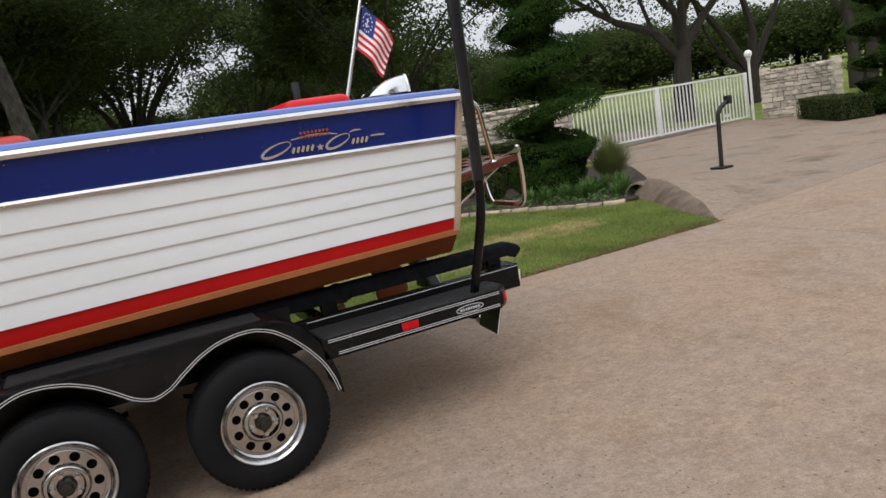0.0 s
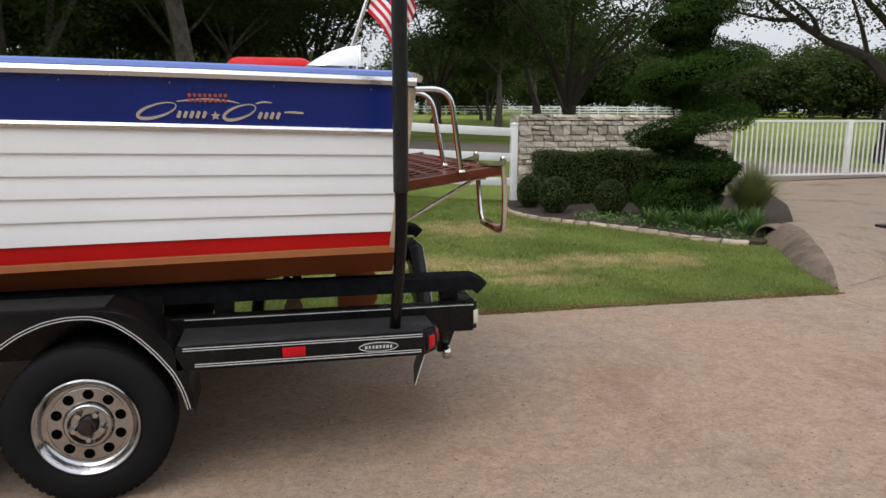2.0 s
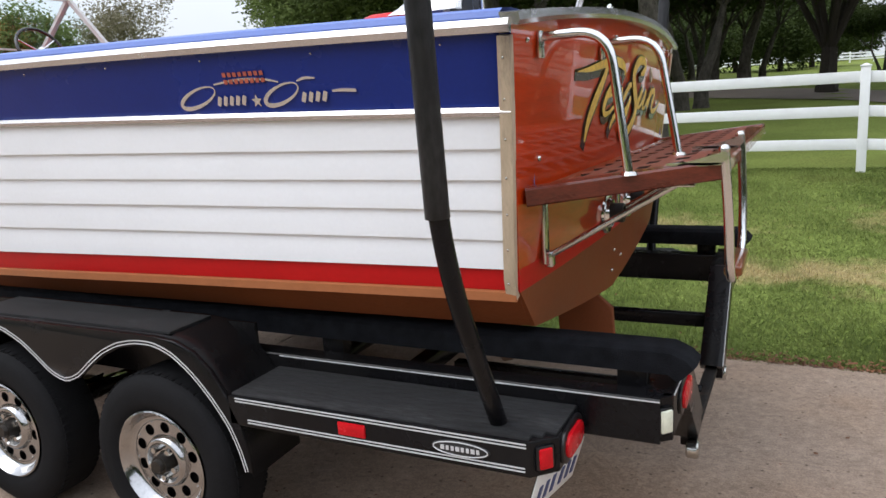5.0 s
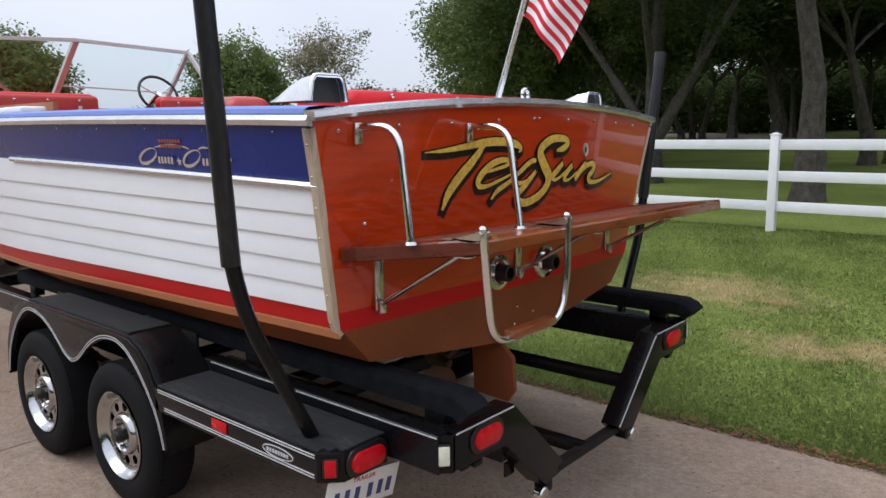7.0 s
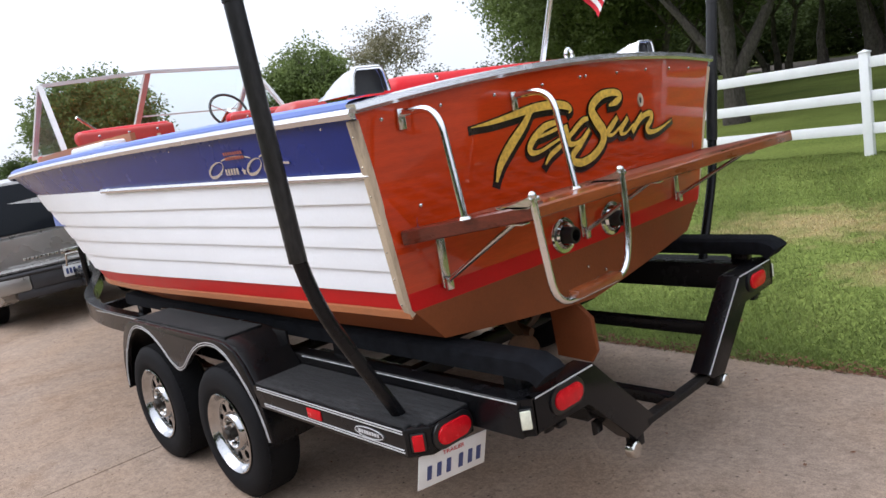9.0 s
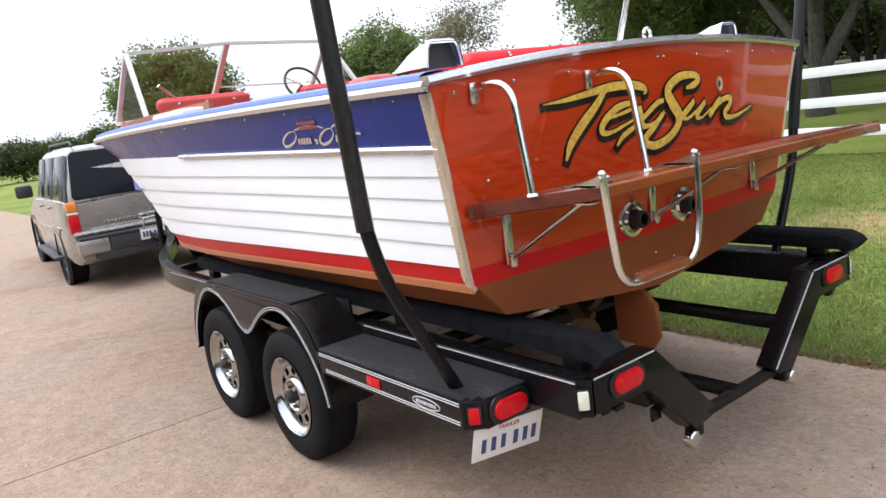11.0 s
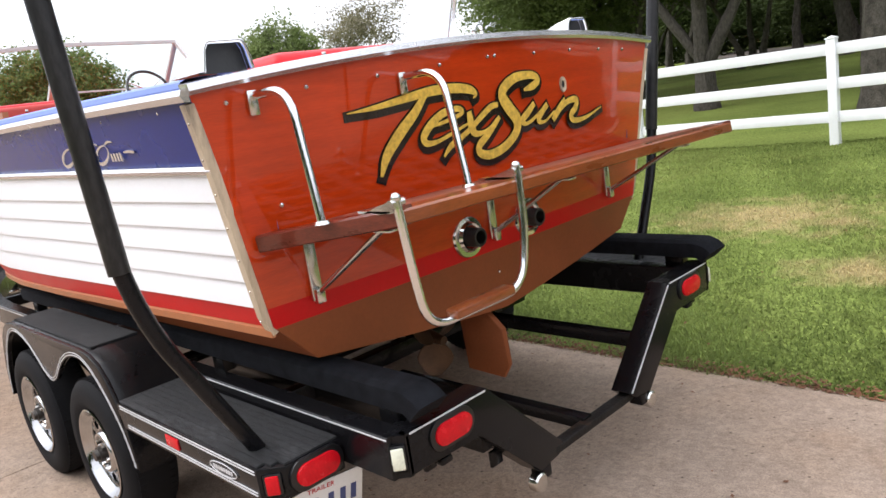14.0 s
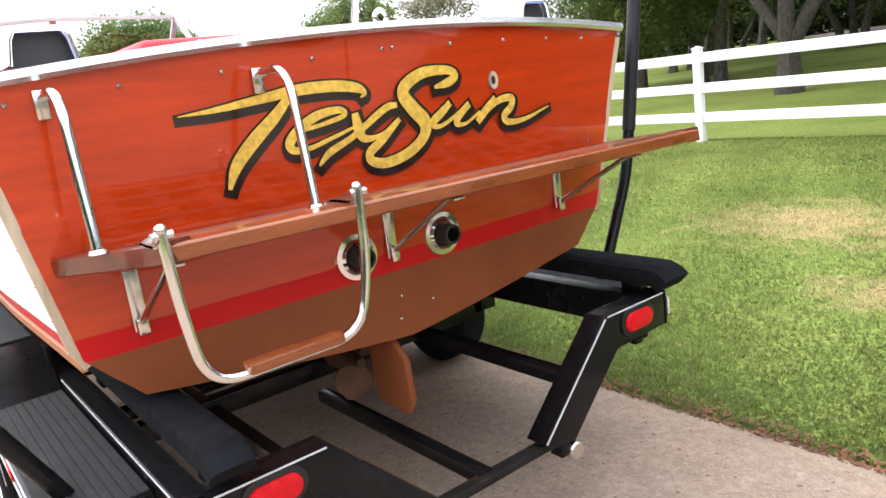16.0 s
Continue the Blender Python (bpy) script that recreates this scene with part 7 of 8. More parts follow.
def fan(seed, girth, fork, n, reach, top):
    """A short flared trunk and a fan of limbs that rise and arch outwards from its head."""
    rnd = random.Random(seed)
    rows = [(girth * 1.45, girth * 0.85, [(0, 0, -0.15), (0.02, 0, 0.5), (0.05, 0, fork)], False)]
    for k in range(n):
        a = 2 * math.pi * (k + rnd.uniform(-0.25, 0.25)) / n
        r, h = reach * rnd.uniform(0.55, 1.05), top * rnd.uniform(0.8, 1.0)
        u, v = math.cos(a), math.sin(a)
        rows.append((girth * rnd.uniform(0.34, 0.48), girth * 0.13, [(0, 0, fork - 0.3), (u * r * 0.22, v * r * 0.22, fork + (h - fork) * 0.33), (u * r * 0.55, v * r * 0.55, fork + (h - fork) * 0.66), (u * r, v * r, h)], True))
    return rows


open_oak(41, (20.7, 17.8), -45, [
    (0.46, 0.31, [(0, 0, -0.1), (0.0, 0, 0.8), (0.06, 0, 1.9), (0.19, 0, 3.0)], False),
    (0.21, 0.08, [(0.1, 0, 2.5), (-0.8, -0.3, 3.7), (-2.2, -0.6, 4.3), (-3.4, -0.7, 5.2), (-4.4, -0.9, 6.1)], True),
    (0.09, 0.04, [(-2.4, -0.6, 4.4), (-2.7, -0.9, 5.2), (-3.3, -1.1, 5.7)], True),
    (0.09, 0.04, [(-3.3, -0.7, 5.1), (-4.2, -0.4, 5.2), (-5.2, -0.4, 5.5)], True),
    (0.09, 0.04, [(-0.9, -0.3, 3.75), (-1.2, -0.7, 4.9), (-1.6, -0.9, 5.9)], True),
    (0.25, 0.10, [(0.19, 0, 2.9), (0.2, 0.2, 4.3), (0.9, 0.4, 5.3), (1.6, 0.6, 7.0)], True),
    (0.16, 0.07, [(0.2, 0.1, 4.1), (-0.5, 0.3, 5.0), (-1.2, 0.4, 5.8), (-2.0, 0.6, 7.2)], True),
    (0.20, 0.08, [(0.19, 0, 2.9), (1.0, 0.8, 4.0), (2.4, 1.2, 5.6), (3.4, 1.4, 7.2)], True),
    (0.18, 0.08, [(0.1, 0.1, 2.8), (0.0, 1.4, 4.2), (-0.3, 2.8, 6.4)], True),
    (0.16, 0.08, [(0.1, -0.1, 2.9), (0.3, -1.2, 4.8), (0.2, -2.2, 6.6)], True)],
    4.0, 50000, "old oak with long bare lower limbs beyond the gate", 0.16, 1.6, 0.85)
open_oak(42, (27.2, 19.9), -50, [
    (0.42, 0.28, [(0, 0, -0.1), (0.0, 0, 0.7), (0.0, 0, 1.7)], False),
    (0.22, 0.09, [(0, 0, 1.4), (-1.0, 0, 3.3), (-2.4, 0.2, 5.4), (-3.0, 0.3, 7.2)], True),
    (0.22, 0.09, [(0.05, 0, 1.5), (0.2, 0, 3.3), (-0.2, 0.1, 5.2), (-0.5, 0.1, 7.4)], True),
    (0.14, 0.06, [(-0.1, 0, 1.4), (-0.9, 0.2, 2.0), (-1.8, 0.4, 3.4), (-2.4, 0.8, 5.6)], True),
    (0.18, 0.08, [(0.05, 0, 1.6), (1.0, 0.6, 3.6), (1.9, 1.0, 6.2)], True)],
    5.2, 20000, "forked oak with low bare limbs beyond the gate")
open_oak(44, (-7.6, 18.0), 25, [
    (0.40, 0.25, [(0, 0, -0.1), (0.02, 0, 0.5), (0.0, 0, 1.4)], False),
    (0.21, 0.08, [(-0.05, 0, 1.2), (0.0, 0, 3.8), (0.1, 0.2, 6.0), (-0.4, 0.3, 8.0)], True),
    (0.20, 0.07, [(0.05, 0, 1.2), (0.75, 0, 2.5), (1.5, -0.1, 3.9), (2.8, -0.3, 6.4)], True),
    (0.15, 0.06, [(0, 0.0, 1.3), (-1.2, 0.5, 3.2), (-2.6, 0.9, 5.2), (-4.0, 1.0, 6.8)], True),
    (0.12, 0.06, [(0.0, 0.1, 2.4), (0.2, 1.5, 4.6), (0.4, 3.0, 6.8)], True),
    (0.12, 0.06, [(0.0, -0.1, 2.8), (-0.3, -1.5, 4.8), (-0.5, -2.8, 6.4)], True),
    (0.10, 0.05, [(1.2, 0, 3.4), (1.6, 1.2, 5.0), (2.2, 2.4, 7.0)], True)],
    3.0, 70000, "forked oak with grey lichened stems behind the fence", 0.15, 2.2, 0.8, BARK)
open_oak(45, (1.5, 34.5), 0, fan(3, 0.36, 2.0, 9, 6.0, 9.5), 3.4, 110000, "wide oak with a fan of dark limbs beside the lane", 0.22, 2.6, 1.0)
open_oak(47, (13.9, 30.8), 0, fan(8, 0.32, 1.9, 10, 6.5, 9.0), 3.6, 70000, "wide oak with a fan of dark limbs behind the garden wall", 0.21, 2.4, 1.0)
open_oak(46, (13.6, 61.0), 0, fan(5, 0.42, 2.2, 8, 6.5, 10.0), 4.6, 40000, "wide oak with a fan of dark limbs beyond the lane", 0.30, 2.8, 1.1)
open_oak(43, (31.5, 17.4), -56, [
    (0.36, 0.10, [(-0.25, 0, -0.1), (-0.3, 0, 1.5), (-0.5, 0, 4.0), (-0.6, 0.2, 7.0)], True),
    (0.34, 0.10, [(0.3, 0, -0.1), (0.4, 0, 1.5), (0.9, 0.1, 4.0), (1.1, 0.2, 7.0)], True),
    (0.14, 0.07, [(0.6, 0, 2.8), (1.6, 0.6, 4.6), (2.4, 1.0, 6.6)], True),
    (0.14, 0.07, [(-0.4, 0, 3.0), (-1.3, 0.8, 4.8), (-1.9, 1.0, 6.8)], True)],
    5.0, 20000, "twin-stemmed oak behind the far gate wall")

# unseen trees added behind the viewer to darken reflections and low sky light
for k in range(13):
    c = copy_thing(far, pose(-42 + 7 * k + rf.uniform(-1.5, 1.5), -24 + rf.uniform(-3, 2), -0.1, 0, 0, rf.uniform(0, 360)))
    q = rf.uniform(0.85, 1.15)
    c.scale = (q, q, q)

# added trees down the drive, mostly unseen, that darken the transom's reflections
for k in range(11):
    c = copy_thing(far, pose(46 + rf.uniform(-4, 6), -26 + 5.2 * k + rf.uniform(-1.5, 1.5), -0.1, 0, 0, rf.uniform(0, 360)))
    q = rf.uniform(0.9, 1.2)
    c.scale = (q, q, q)

# trees beyond the bow: a round one, an evergreen, a thin one
a = oak(31, 7.3, 1.5, 0.2, 34000, 0.24, clump=0.85, label="round green oak beyond the driveway", leafmat=LEAFLIGHT, crown=(4.2, 3.3, 2.9))
a.matrix_basis = pose(-40.3, 11.8, 0, 0, 0, 20)
b = oak(32, 7.0, 1.4, 0.2, 30000, 0.23, clump=0.8, label="bushy green oak beyond the fence", leafmat=LEAFLIGHT, crown=(3.7, 2.7, 3.0))
b.matrix_basis = pose(-34.9, 22.4, rise(0, 22.4), 0, 0, 80)
c = oak(33, 8.9, 1.8, 0.16, 6500, 0.22, clump=0.7, label="thin half-bare tree beyond the fence", sparse=True, leafmat=LEAFTHIN)
c.matrix_basis = pose(-40.4, 31.8, rise(0, 31.8), 0, 0, 10)

# ---- clipped shrubs ----
YEW = material("clipped_yew_needle", (0.026, 0.054, 0.011), 0.85, spec=0.05, vary=0.4, scale=3, fine=30, bump=0.0, second=(0.040, 0.078, 0.016), thin=0.3)
BOXLEAF = material("boxwood_leaf", (0.038, 0.062, 0.016), 0.75, spec=0.1, vary=0.45, scale=5, fine=40, bump=0.0, second=(0.070, 0.090, 0.032), thin=0.25)
# near-black colour that paints the shade inside the clipped shrubs
SHRUBSHADE = material("shrub_shade", (0.010, 0.016, 0.006), 1.0, spec=0.0, vary=0.4, scale=9, fine=60, bump=0.3)
LILY = material("strap_leaf", (0.085, 0.17, 0.035), 0.45, vary=0.35, scale=5, fine=30, bump=0.0, thin=0.3)
FOUNTAIN = material("fountain_grass", (0.17, 0.20, 0.065), 0.6, vary=0.35, scale=4, fine=40, bump=0.0)


def ball_shrub(x, y, r, seed, squash=1.1):
    rng = np.random.default_rng(seed)
    t = thing("ball_shrub", "small clipped round boxwood shrub in the bed", "shrub", "ball shrubs", at=(x, y, 0.03))
    bm = bmesh.new()
    bmesh.ops.create_icosphere(bm, subdivisions=3, radius=r * 0.86, matrix=Matrix.Translation((0, 0, r * squash * 0.95)) @ Matrix.Diagonal((1, 1, squash, 1)))
    # dark ball under the leaves, standing in for inner shade
    part("inner_growth", bm, SHRUBSHADE, t)
    n = 4200
    d = rand_dirs(rng, n)
    rr = r * (0.9 + 0.12 * rng.random((n, 1)))
    p = d * rr * np.array((1, 1, squash)) + np.array((0, 0, r * squash * 0.95))
    p = p[p[:, 2] > 0.0]
    leaves("foliage", p, BOXLEAF, rng, 0.034, 0.02, t, "dense dark green leaves", d[: len(p)], 0.9)
    return t


ball_shrub(3.99, 8.28, 0.235, 1, 1.25)
ball_shrub(4.15, 7.45, 0.275, 2, 1.15)
ball_shrub(4.96, 7.0, 0.275, 3, 1.1)


def hedge(p, size, rz, seed, n=16000):
    rng = np.random.default_rng(seed)
    t = thing("clipped_hedge", "dark green clipped box hedge before the stone wall", "hedge", "hedges", at=p, rz=rz)
    sx, sy, sz = size
    # dark box behind the leaf skin, painted as the hedge's inner shade
    part("inner_growth", boxes(((0, 0, sz / 2), (sx * 0.95, sy * 0.9, sz * 0.95), 0.03)), SHRUBSHADE, t)
    areas = np.array((sx * sz, sx * sz, sx * sy, sy * sz, sy * sz))
    f = rng.choice(5, n, p=areas / areas.sum())
    u, v = rng.uniform(-0.5, 0.5, n), rng.uniform(-0.5, 0.5, n)
    pts, nr = np.zeros((n, 3)), np.zeros((n, 3))
    spec = ((0, 2, 1, -1), (0, 2, 1, 1), (0, 1, 2, 1), (1, 2, 0, -1), (1, 2, 0, 1))
    for k, (a1, a2, a3, sg) in enumerate(spec):
        q = f == k
        pts[q, a1], pts[q, a2], pts[q, a3] = u[q] * size[a1], v[q] * size[a2], sg * size[a3] / 2
        nr[q, a3] = sg
    pts += rng.normal(size=(n, 3)) * 0.022 + nr * (0.03 * np.sin(pts[:, :1] * 5) * np.cos(pts[:, 2:3] * 6))
    pts[:, 2] += sz / 2
    leaves("foliage", pts, BOXLEAF, rng, 0.045, 0.026, t, "dense dark green leaves", nr, 0.9)
    return t


hedge((6.12, 8.87, 0.02), (3.5, 0.75, 0.95), 0, 5, 24000)
hedge((16.9, 8.6, -0.05), (3.2, 0.8, 0.62), 55, 6, 12000)


def spiral_topiary(x, y, height, wide, seed, n=40000, turn=0.0):
    """A yew cut to a spiral: a round skirt, thin coils about the stem, fuller ones above that close into a cone."""
    rng = np.random.default_rng(seed)
    t = thing("spiral_topiary", "tall dark green spiral-cut evergreen topiary", "topiary", "topiaries", at=(x, y, 0.0))
    bm = bmesh.new()
    limb(bm, [Vector((0, 0, -0.05)), Vector((0.02, 0, height * 0.5)), Vector((0, 0.01, height * 0.9))], [0.09, 0.07, 0.03], 8)
    part("trunk", bm, BARK, t, "bare brown stem")
    zs = np.array((0.55, 1.15, 1.8, 2.6, 3.6, height))
    reach = np.array((0.62, 0.72, 0.86, 0.80, 0.58, 0.22)) * wide
    thick = np.array((0.13, 0.15, 0.17, 0.22, 0.30, 0.24))
    heart = np.array((0.12, 0.08, 0.08, 0.18, 0.42, 0.10)) * wide
    z0, z1, pitch = 0.62, height - 0.2, 0.84

    def coil(z):
        a = turn - 0.5 + (z - 1.15) / pitch * 2 * np.pi
        c = np.interp(z, zs, reach) * 0.52
        return a, c, np.stack([c * np.cos(a), c * np.sin(a), z], -1)
    bm = bmesh.new()
    rows = []
    for z in np.linspace(z0, z1, 150):
        a, c, p = coil(z)
        h = float(np.interp(z, zs, thick))
        rows.append([bm.verts.new((p[0] + c * 0.55 * math.cos(w) * math.cos(a), p[1] + c * 0.55 * math.cos(w) * math.sin(a), z + h * 0.34 * math.sin(w))) for w in [2 * math.pi * k / 8 for k in range(9)]])
    grid_faces(bm, rows)
    bmesh.ops.remove_doubles(bm, verts=bm.verts, dist=0.0005)
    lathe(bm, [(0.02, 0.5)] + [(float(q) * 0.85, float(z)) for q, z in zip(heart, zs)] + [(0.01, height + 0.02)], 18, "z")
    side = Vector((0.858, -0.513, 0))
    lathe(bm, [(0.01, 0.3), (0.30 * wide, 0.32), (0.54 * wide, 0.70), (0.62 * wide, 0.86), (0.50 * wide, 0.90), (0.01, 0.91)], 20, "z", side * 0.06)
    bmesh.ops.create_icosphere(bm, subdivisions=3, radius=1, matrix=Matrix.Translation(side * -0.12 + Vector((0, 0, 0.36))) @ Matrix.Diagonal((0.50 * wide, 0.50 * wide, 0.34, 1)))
    # coil, heart, cup and skirt cores carry painted shade between the needles
    part("inner_growth", bm, SHRUBSHADE, t)
    # skin of the coils, lumpy, with tufts standing out
    m = int(n * 0.70)
    z = z0 + (z1 - z0) * rng.random(m)
    a, c, p = coil(z)
    w = rng.uniform(0, 2 * np.pi, m)
    h = np.interp(z, zs, thick)
    lump = 1 + 0.2 * np.sin(a * 2.3 + 1.0) * np.cos(w * 2 + a) + 0.08 * np.sin(a * 7.1 + w * 3)
    q = (rng.uniform(0.84, 1.08, m) + 0.10 * rng.random(m) ** 6) * lump
    out = np.stack([np.cos(a), np.sin(a), np.zeros(m)], -1)
    nrm = out * (np.cos(w) * c * 0.92)[:, None] + np.array((0, 0, 1.0)) * (np.sin(w) * h)[:, None]
    p1 = p + nrm * q[:, None] + rng.normal(size=(m, 3)) * 0.02
    n1 = nrm / np.linalg.norm(nrm, axis=1, keepdims=True)
    k = int(n * 0.16)
    zz = rng.uniform(0.7, height, k)
    b = rng.uniform(0, 2 * np.pi, k)
    rad = np.interp(zz, zs, heart) * rng.uniform(0.9, 1.1, k)
    p2 = np.stack([rad * np.cos(b), rad * np.sin(b), zz], -1)
    n2 = np.stack([np.cos(b), np.sin(b), np.full(k, 0.2)], -1)
    # the round skirt, and the cup-shaped lowest tier that stands above it
    e = int(n * 0.05)
    d = rand_dirs(rng, n - m - k - e)
    p3 = d * np.array((0.56 * wide, 0.56 * wide, 0.39)) * rng.uniform(0.9, 1.06, (len(d), 1)) + np.array((side.x * -0.12, side.y * -0.12, 0.38))
    b, f = rng.uniform(0, 2 * np.pi, e), rng.random(e) ** 0.6
    rim = np.interp(f, (0, 0.6, 0.7, 1.0), (0.32, 0.62, 0.62, 0.05)) * wide
    p4 = np.stack([rim * np.cos(b) + side.x * 0.06, rim * np.sin(b) + side.y * 0.06, np.interp(f, (0, 0.6, 0.7, 1.0), (0.32, 0.84, 0.90, 0.94))], -1) + rng.normal(size=(e, 3)) * 0.025
    n4 = np.stack([np.cos(b), np.sin(b), np.where(f > 0.68, 2.5, -0.2)], -1)
    leaves("foliage", np.concatenate([p1, p2, p3, p4]), YEW, rng, 0.052, 0.021, t, "fine dark green needles", np.concatenate([n1, n2, d, n4 / np.linalg.norm(n4, axis=1, keepdims=True)]), 0.9)
    return t


spiral_topiary(5.98, 6.4, 5.0, 1.22, 7, 110000, -4.3)
spiral_topiary(17.2, 7.2, 4.4, 1.35, 8, 36000, 1.2)


def grass_clump(x, y, r, h, n, seed, mat, width=0.012, label="tall fountain grass clump at the bed's end", name="fountain_grass"):
    """Arching blades from one root, each a bent strip."""
    rng = np.random.default_rng(seed)
    a, sp = rng.uniform(0, 2 * np.pi, n), rng.uniform(0.1, 1, n)
    hh = h * rng.uniform(0.6, 1.1, n)
    base = np.stack([0.12 * r * np.cos(a) * sp, 0.12 * r * np.sin(a) * sp, np.zeros(n)], -1)
    verts, faces = [], []
    for i in range(n):
        d = np.array((math.cos(a[i]), math.sin(a[i]), 0))
        s = np.array((-math.sin(a[i]), math.cos(a[i]), 0)) * width / 2
        k0 = len(verts)
        for j in range(4):
            q = j / 3
            p = base[i] + d * r * sp[i] * q ** 1.6 + np.array((0, 0, hh[i] * (q - 0.35 * sp[i] * q ** 3)))
            ww = s * (1 - 0.9 * q)
            verts += [tuple(p - ww), tuple(p + ww)]
        faces += [(k0 + 2 * j, k0 + 2 * j + 1, k0 + 2 * j + 3, k0 + 2 * j + 2) for j in range(3)]
    me = bpy.data.meshes.new(name)
    me.from_pydata(verts, [], faces)
    me.materials.append(mat)
    o = new(name, me)
    o.matrix_basis = pose(x, y, 0.02)
    return tagged(o, label, "plant", "bed plants")


grass_clump(6.72, 5.72, 0.65, 1.0, 2800, 1, FOUNTAIN, 0.009)
grass_clump(17.0, 8.0, 0.6, 0.8, 500, 2, FOUNTAIN)
rb = random.Random(6)
for i in range(22):
    u = (i % 11) / 10
    grass_clump((0.45 if i > 10 else 0.0) + lerp(5.0, 5.95, u) + rb.uniform(-0.12, 0.12), lerp(5.75, 4.6, u) + (0.5 if i > 10 else 0.0) + rb.uniform(-0.2, 0.2), 0.28, rb.uniform(0.25, 0.42), 60, 30 + i, LILY, 0.03, "green strap-leaved lily clump in the bed", "lily_clump")
rng = np.random.default_rng(77)
m = 2600
gx, gy = rng.uniform(4.2, 6.6, m), rng.uniform(4.2, 7.0, m)
ok = (gx > np.array([kerb_x(v) for v in gy]) + 0.12) & (gx + gy < 12.0)
tagged(leaves("ground_cover", np.stack([gx, gy, rng.uniform(0.03, 0.12, m)], 1)[ok], LILY, rng, 0.06, 0.035, outward=np.tile((0, 0, 1.0), (ok.sum(), 1)), tilt=0.8), "low green ground cover on the mulch", "ground cover", kind="stuff")

# ---- the tow car ----
CARPAINT = material("pewter_car_paint", (0.31, 0.296, 0.278), 0.28, 0.5, vary=0.05, scale=3, fine=200, bump=0.01, coat=0.7)
DARKTRIM = material("dark_grey_trim", (0.03, 0.03, 0.034), 0.5, vary=0.2, scale=8, fine=80, bump=0.1)
PRIVACY = material("privacy_glass", (0.010, 0.012, 0.015), 0.16, vary=0.1, scale=3, fine=30, bump=0.0, spec=0.1)
AMBER = material("amber_lens", (0.75, 0.22, 0.02), 0.15, vary=0.1, scale=20, fine=90, bump=0.05, coat=0.5)
SUVX, SUVY = -7.75, 0.08
suv = thing("suv", "pewter full-size sport utility vehicle hitched to the trailer", "car", at=(SUVX, SUVY, 0), rz=-4)


def loft(bm, sections):
    """Closed skin through rings of equal length along x."""
    rows = [[bm.verts.new(p) for p in ring] for ring in sections]
    for r in rows:
        r.append(r[0])
    grid_faces(bm, rows)
    bm.faces.new(rows[0][:-1])
    bm.faces.new(rows[-1][:-1][::-1])


def car_ring(x, half, z0, z1, tuck=0.06, crown=0.02, n=6):
    """One cross-section of the lower body: sill, bulged flank, shoulder, top."""
    r = [(half - tuck, z0), (half - 0.01, z0 + 0.10), (half, lerp(z0, z1, 0.45)), (half - 0.012, lerp(z0, z1, 0.75)), (half - 0.035, z1 - 0.02), (half - 0.07, z1)]
    left = [Vector((x, y, z)) for y, z in r]
    return left + [Vector((x, 0, z1 + crown))] + [Vector((x, -y, z)) for y, z in r[::-1]]


bm = bmesh.new()
prof = [(-0.06, 0.93, 0.42, 1.12), (-0.16, 0.985, 0.36, 1.17), (-0.9, 1.0, 0.34, 1.18), (-2.0, 1.005, 0.33, 1.17), (-3.4, 1.005, 0.33, 1.15), (-3.9, 1.0, 0.34, 1.14), (-4.1, 0.995, 0.36, 1.13), (-5.1, 0.97, 0.40, 1.06), (-5.45, 0.90, 0.44, 0.98)]
loft(bm, [car_ring(*p) for p in prof])
body = part("body", bm, CARPAINT, suv, "pewter painted body")
bm = bmesh.new()


def roof_ring(x, half_low, half_top, z_low, z_top):
    r = [(half_low, z_low), (lerp(half_low, half_top, 0.5), lerp(z_low, z_top, 0.5)), (half_top, z_top - 0.06), (half_top - 0.05, z_top - 0.015), (half_top - 0.25, z_top)]
    return [Vector((x, y, z)) for y, z in r] + [Vector((x, 0, z_top + 0.015))] + [Vector((x, -y, z)) for y, z in r[::-1]]


loft(bm, [roof_ring(-0.10, 0.92, 0.90, 1.15, 1.20), roof_ring(-0.17, 0.93, 0.85, 1.15, 1.55), roof_ring(-0.27, 0.935, 0.80, 1.15, 1.80), roof_ring(-0.5, 0.94, 0.79, 1.15, 1.845), roof_ring(-1.8, 0.945, 0.79, 1.15, 1.86),
          roof_ring(-3.1, 0.945, 0.78, 1.15, 1.83), roof_ring(-3.4, 0.94, 0.80, 1.15, 1.72), roof_ring(-4.0, 0.93, 0.90, 1.12, 1.17)])
part("cabin", bm, CARPAINT, suv, "pewter painted roof and pillars")
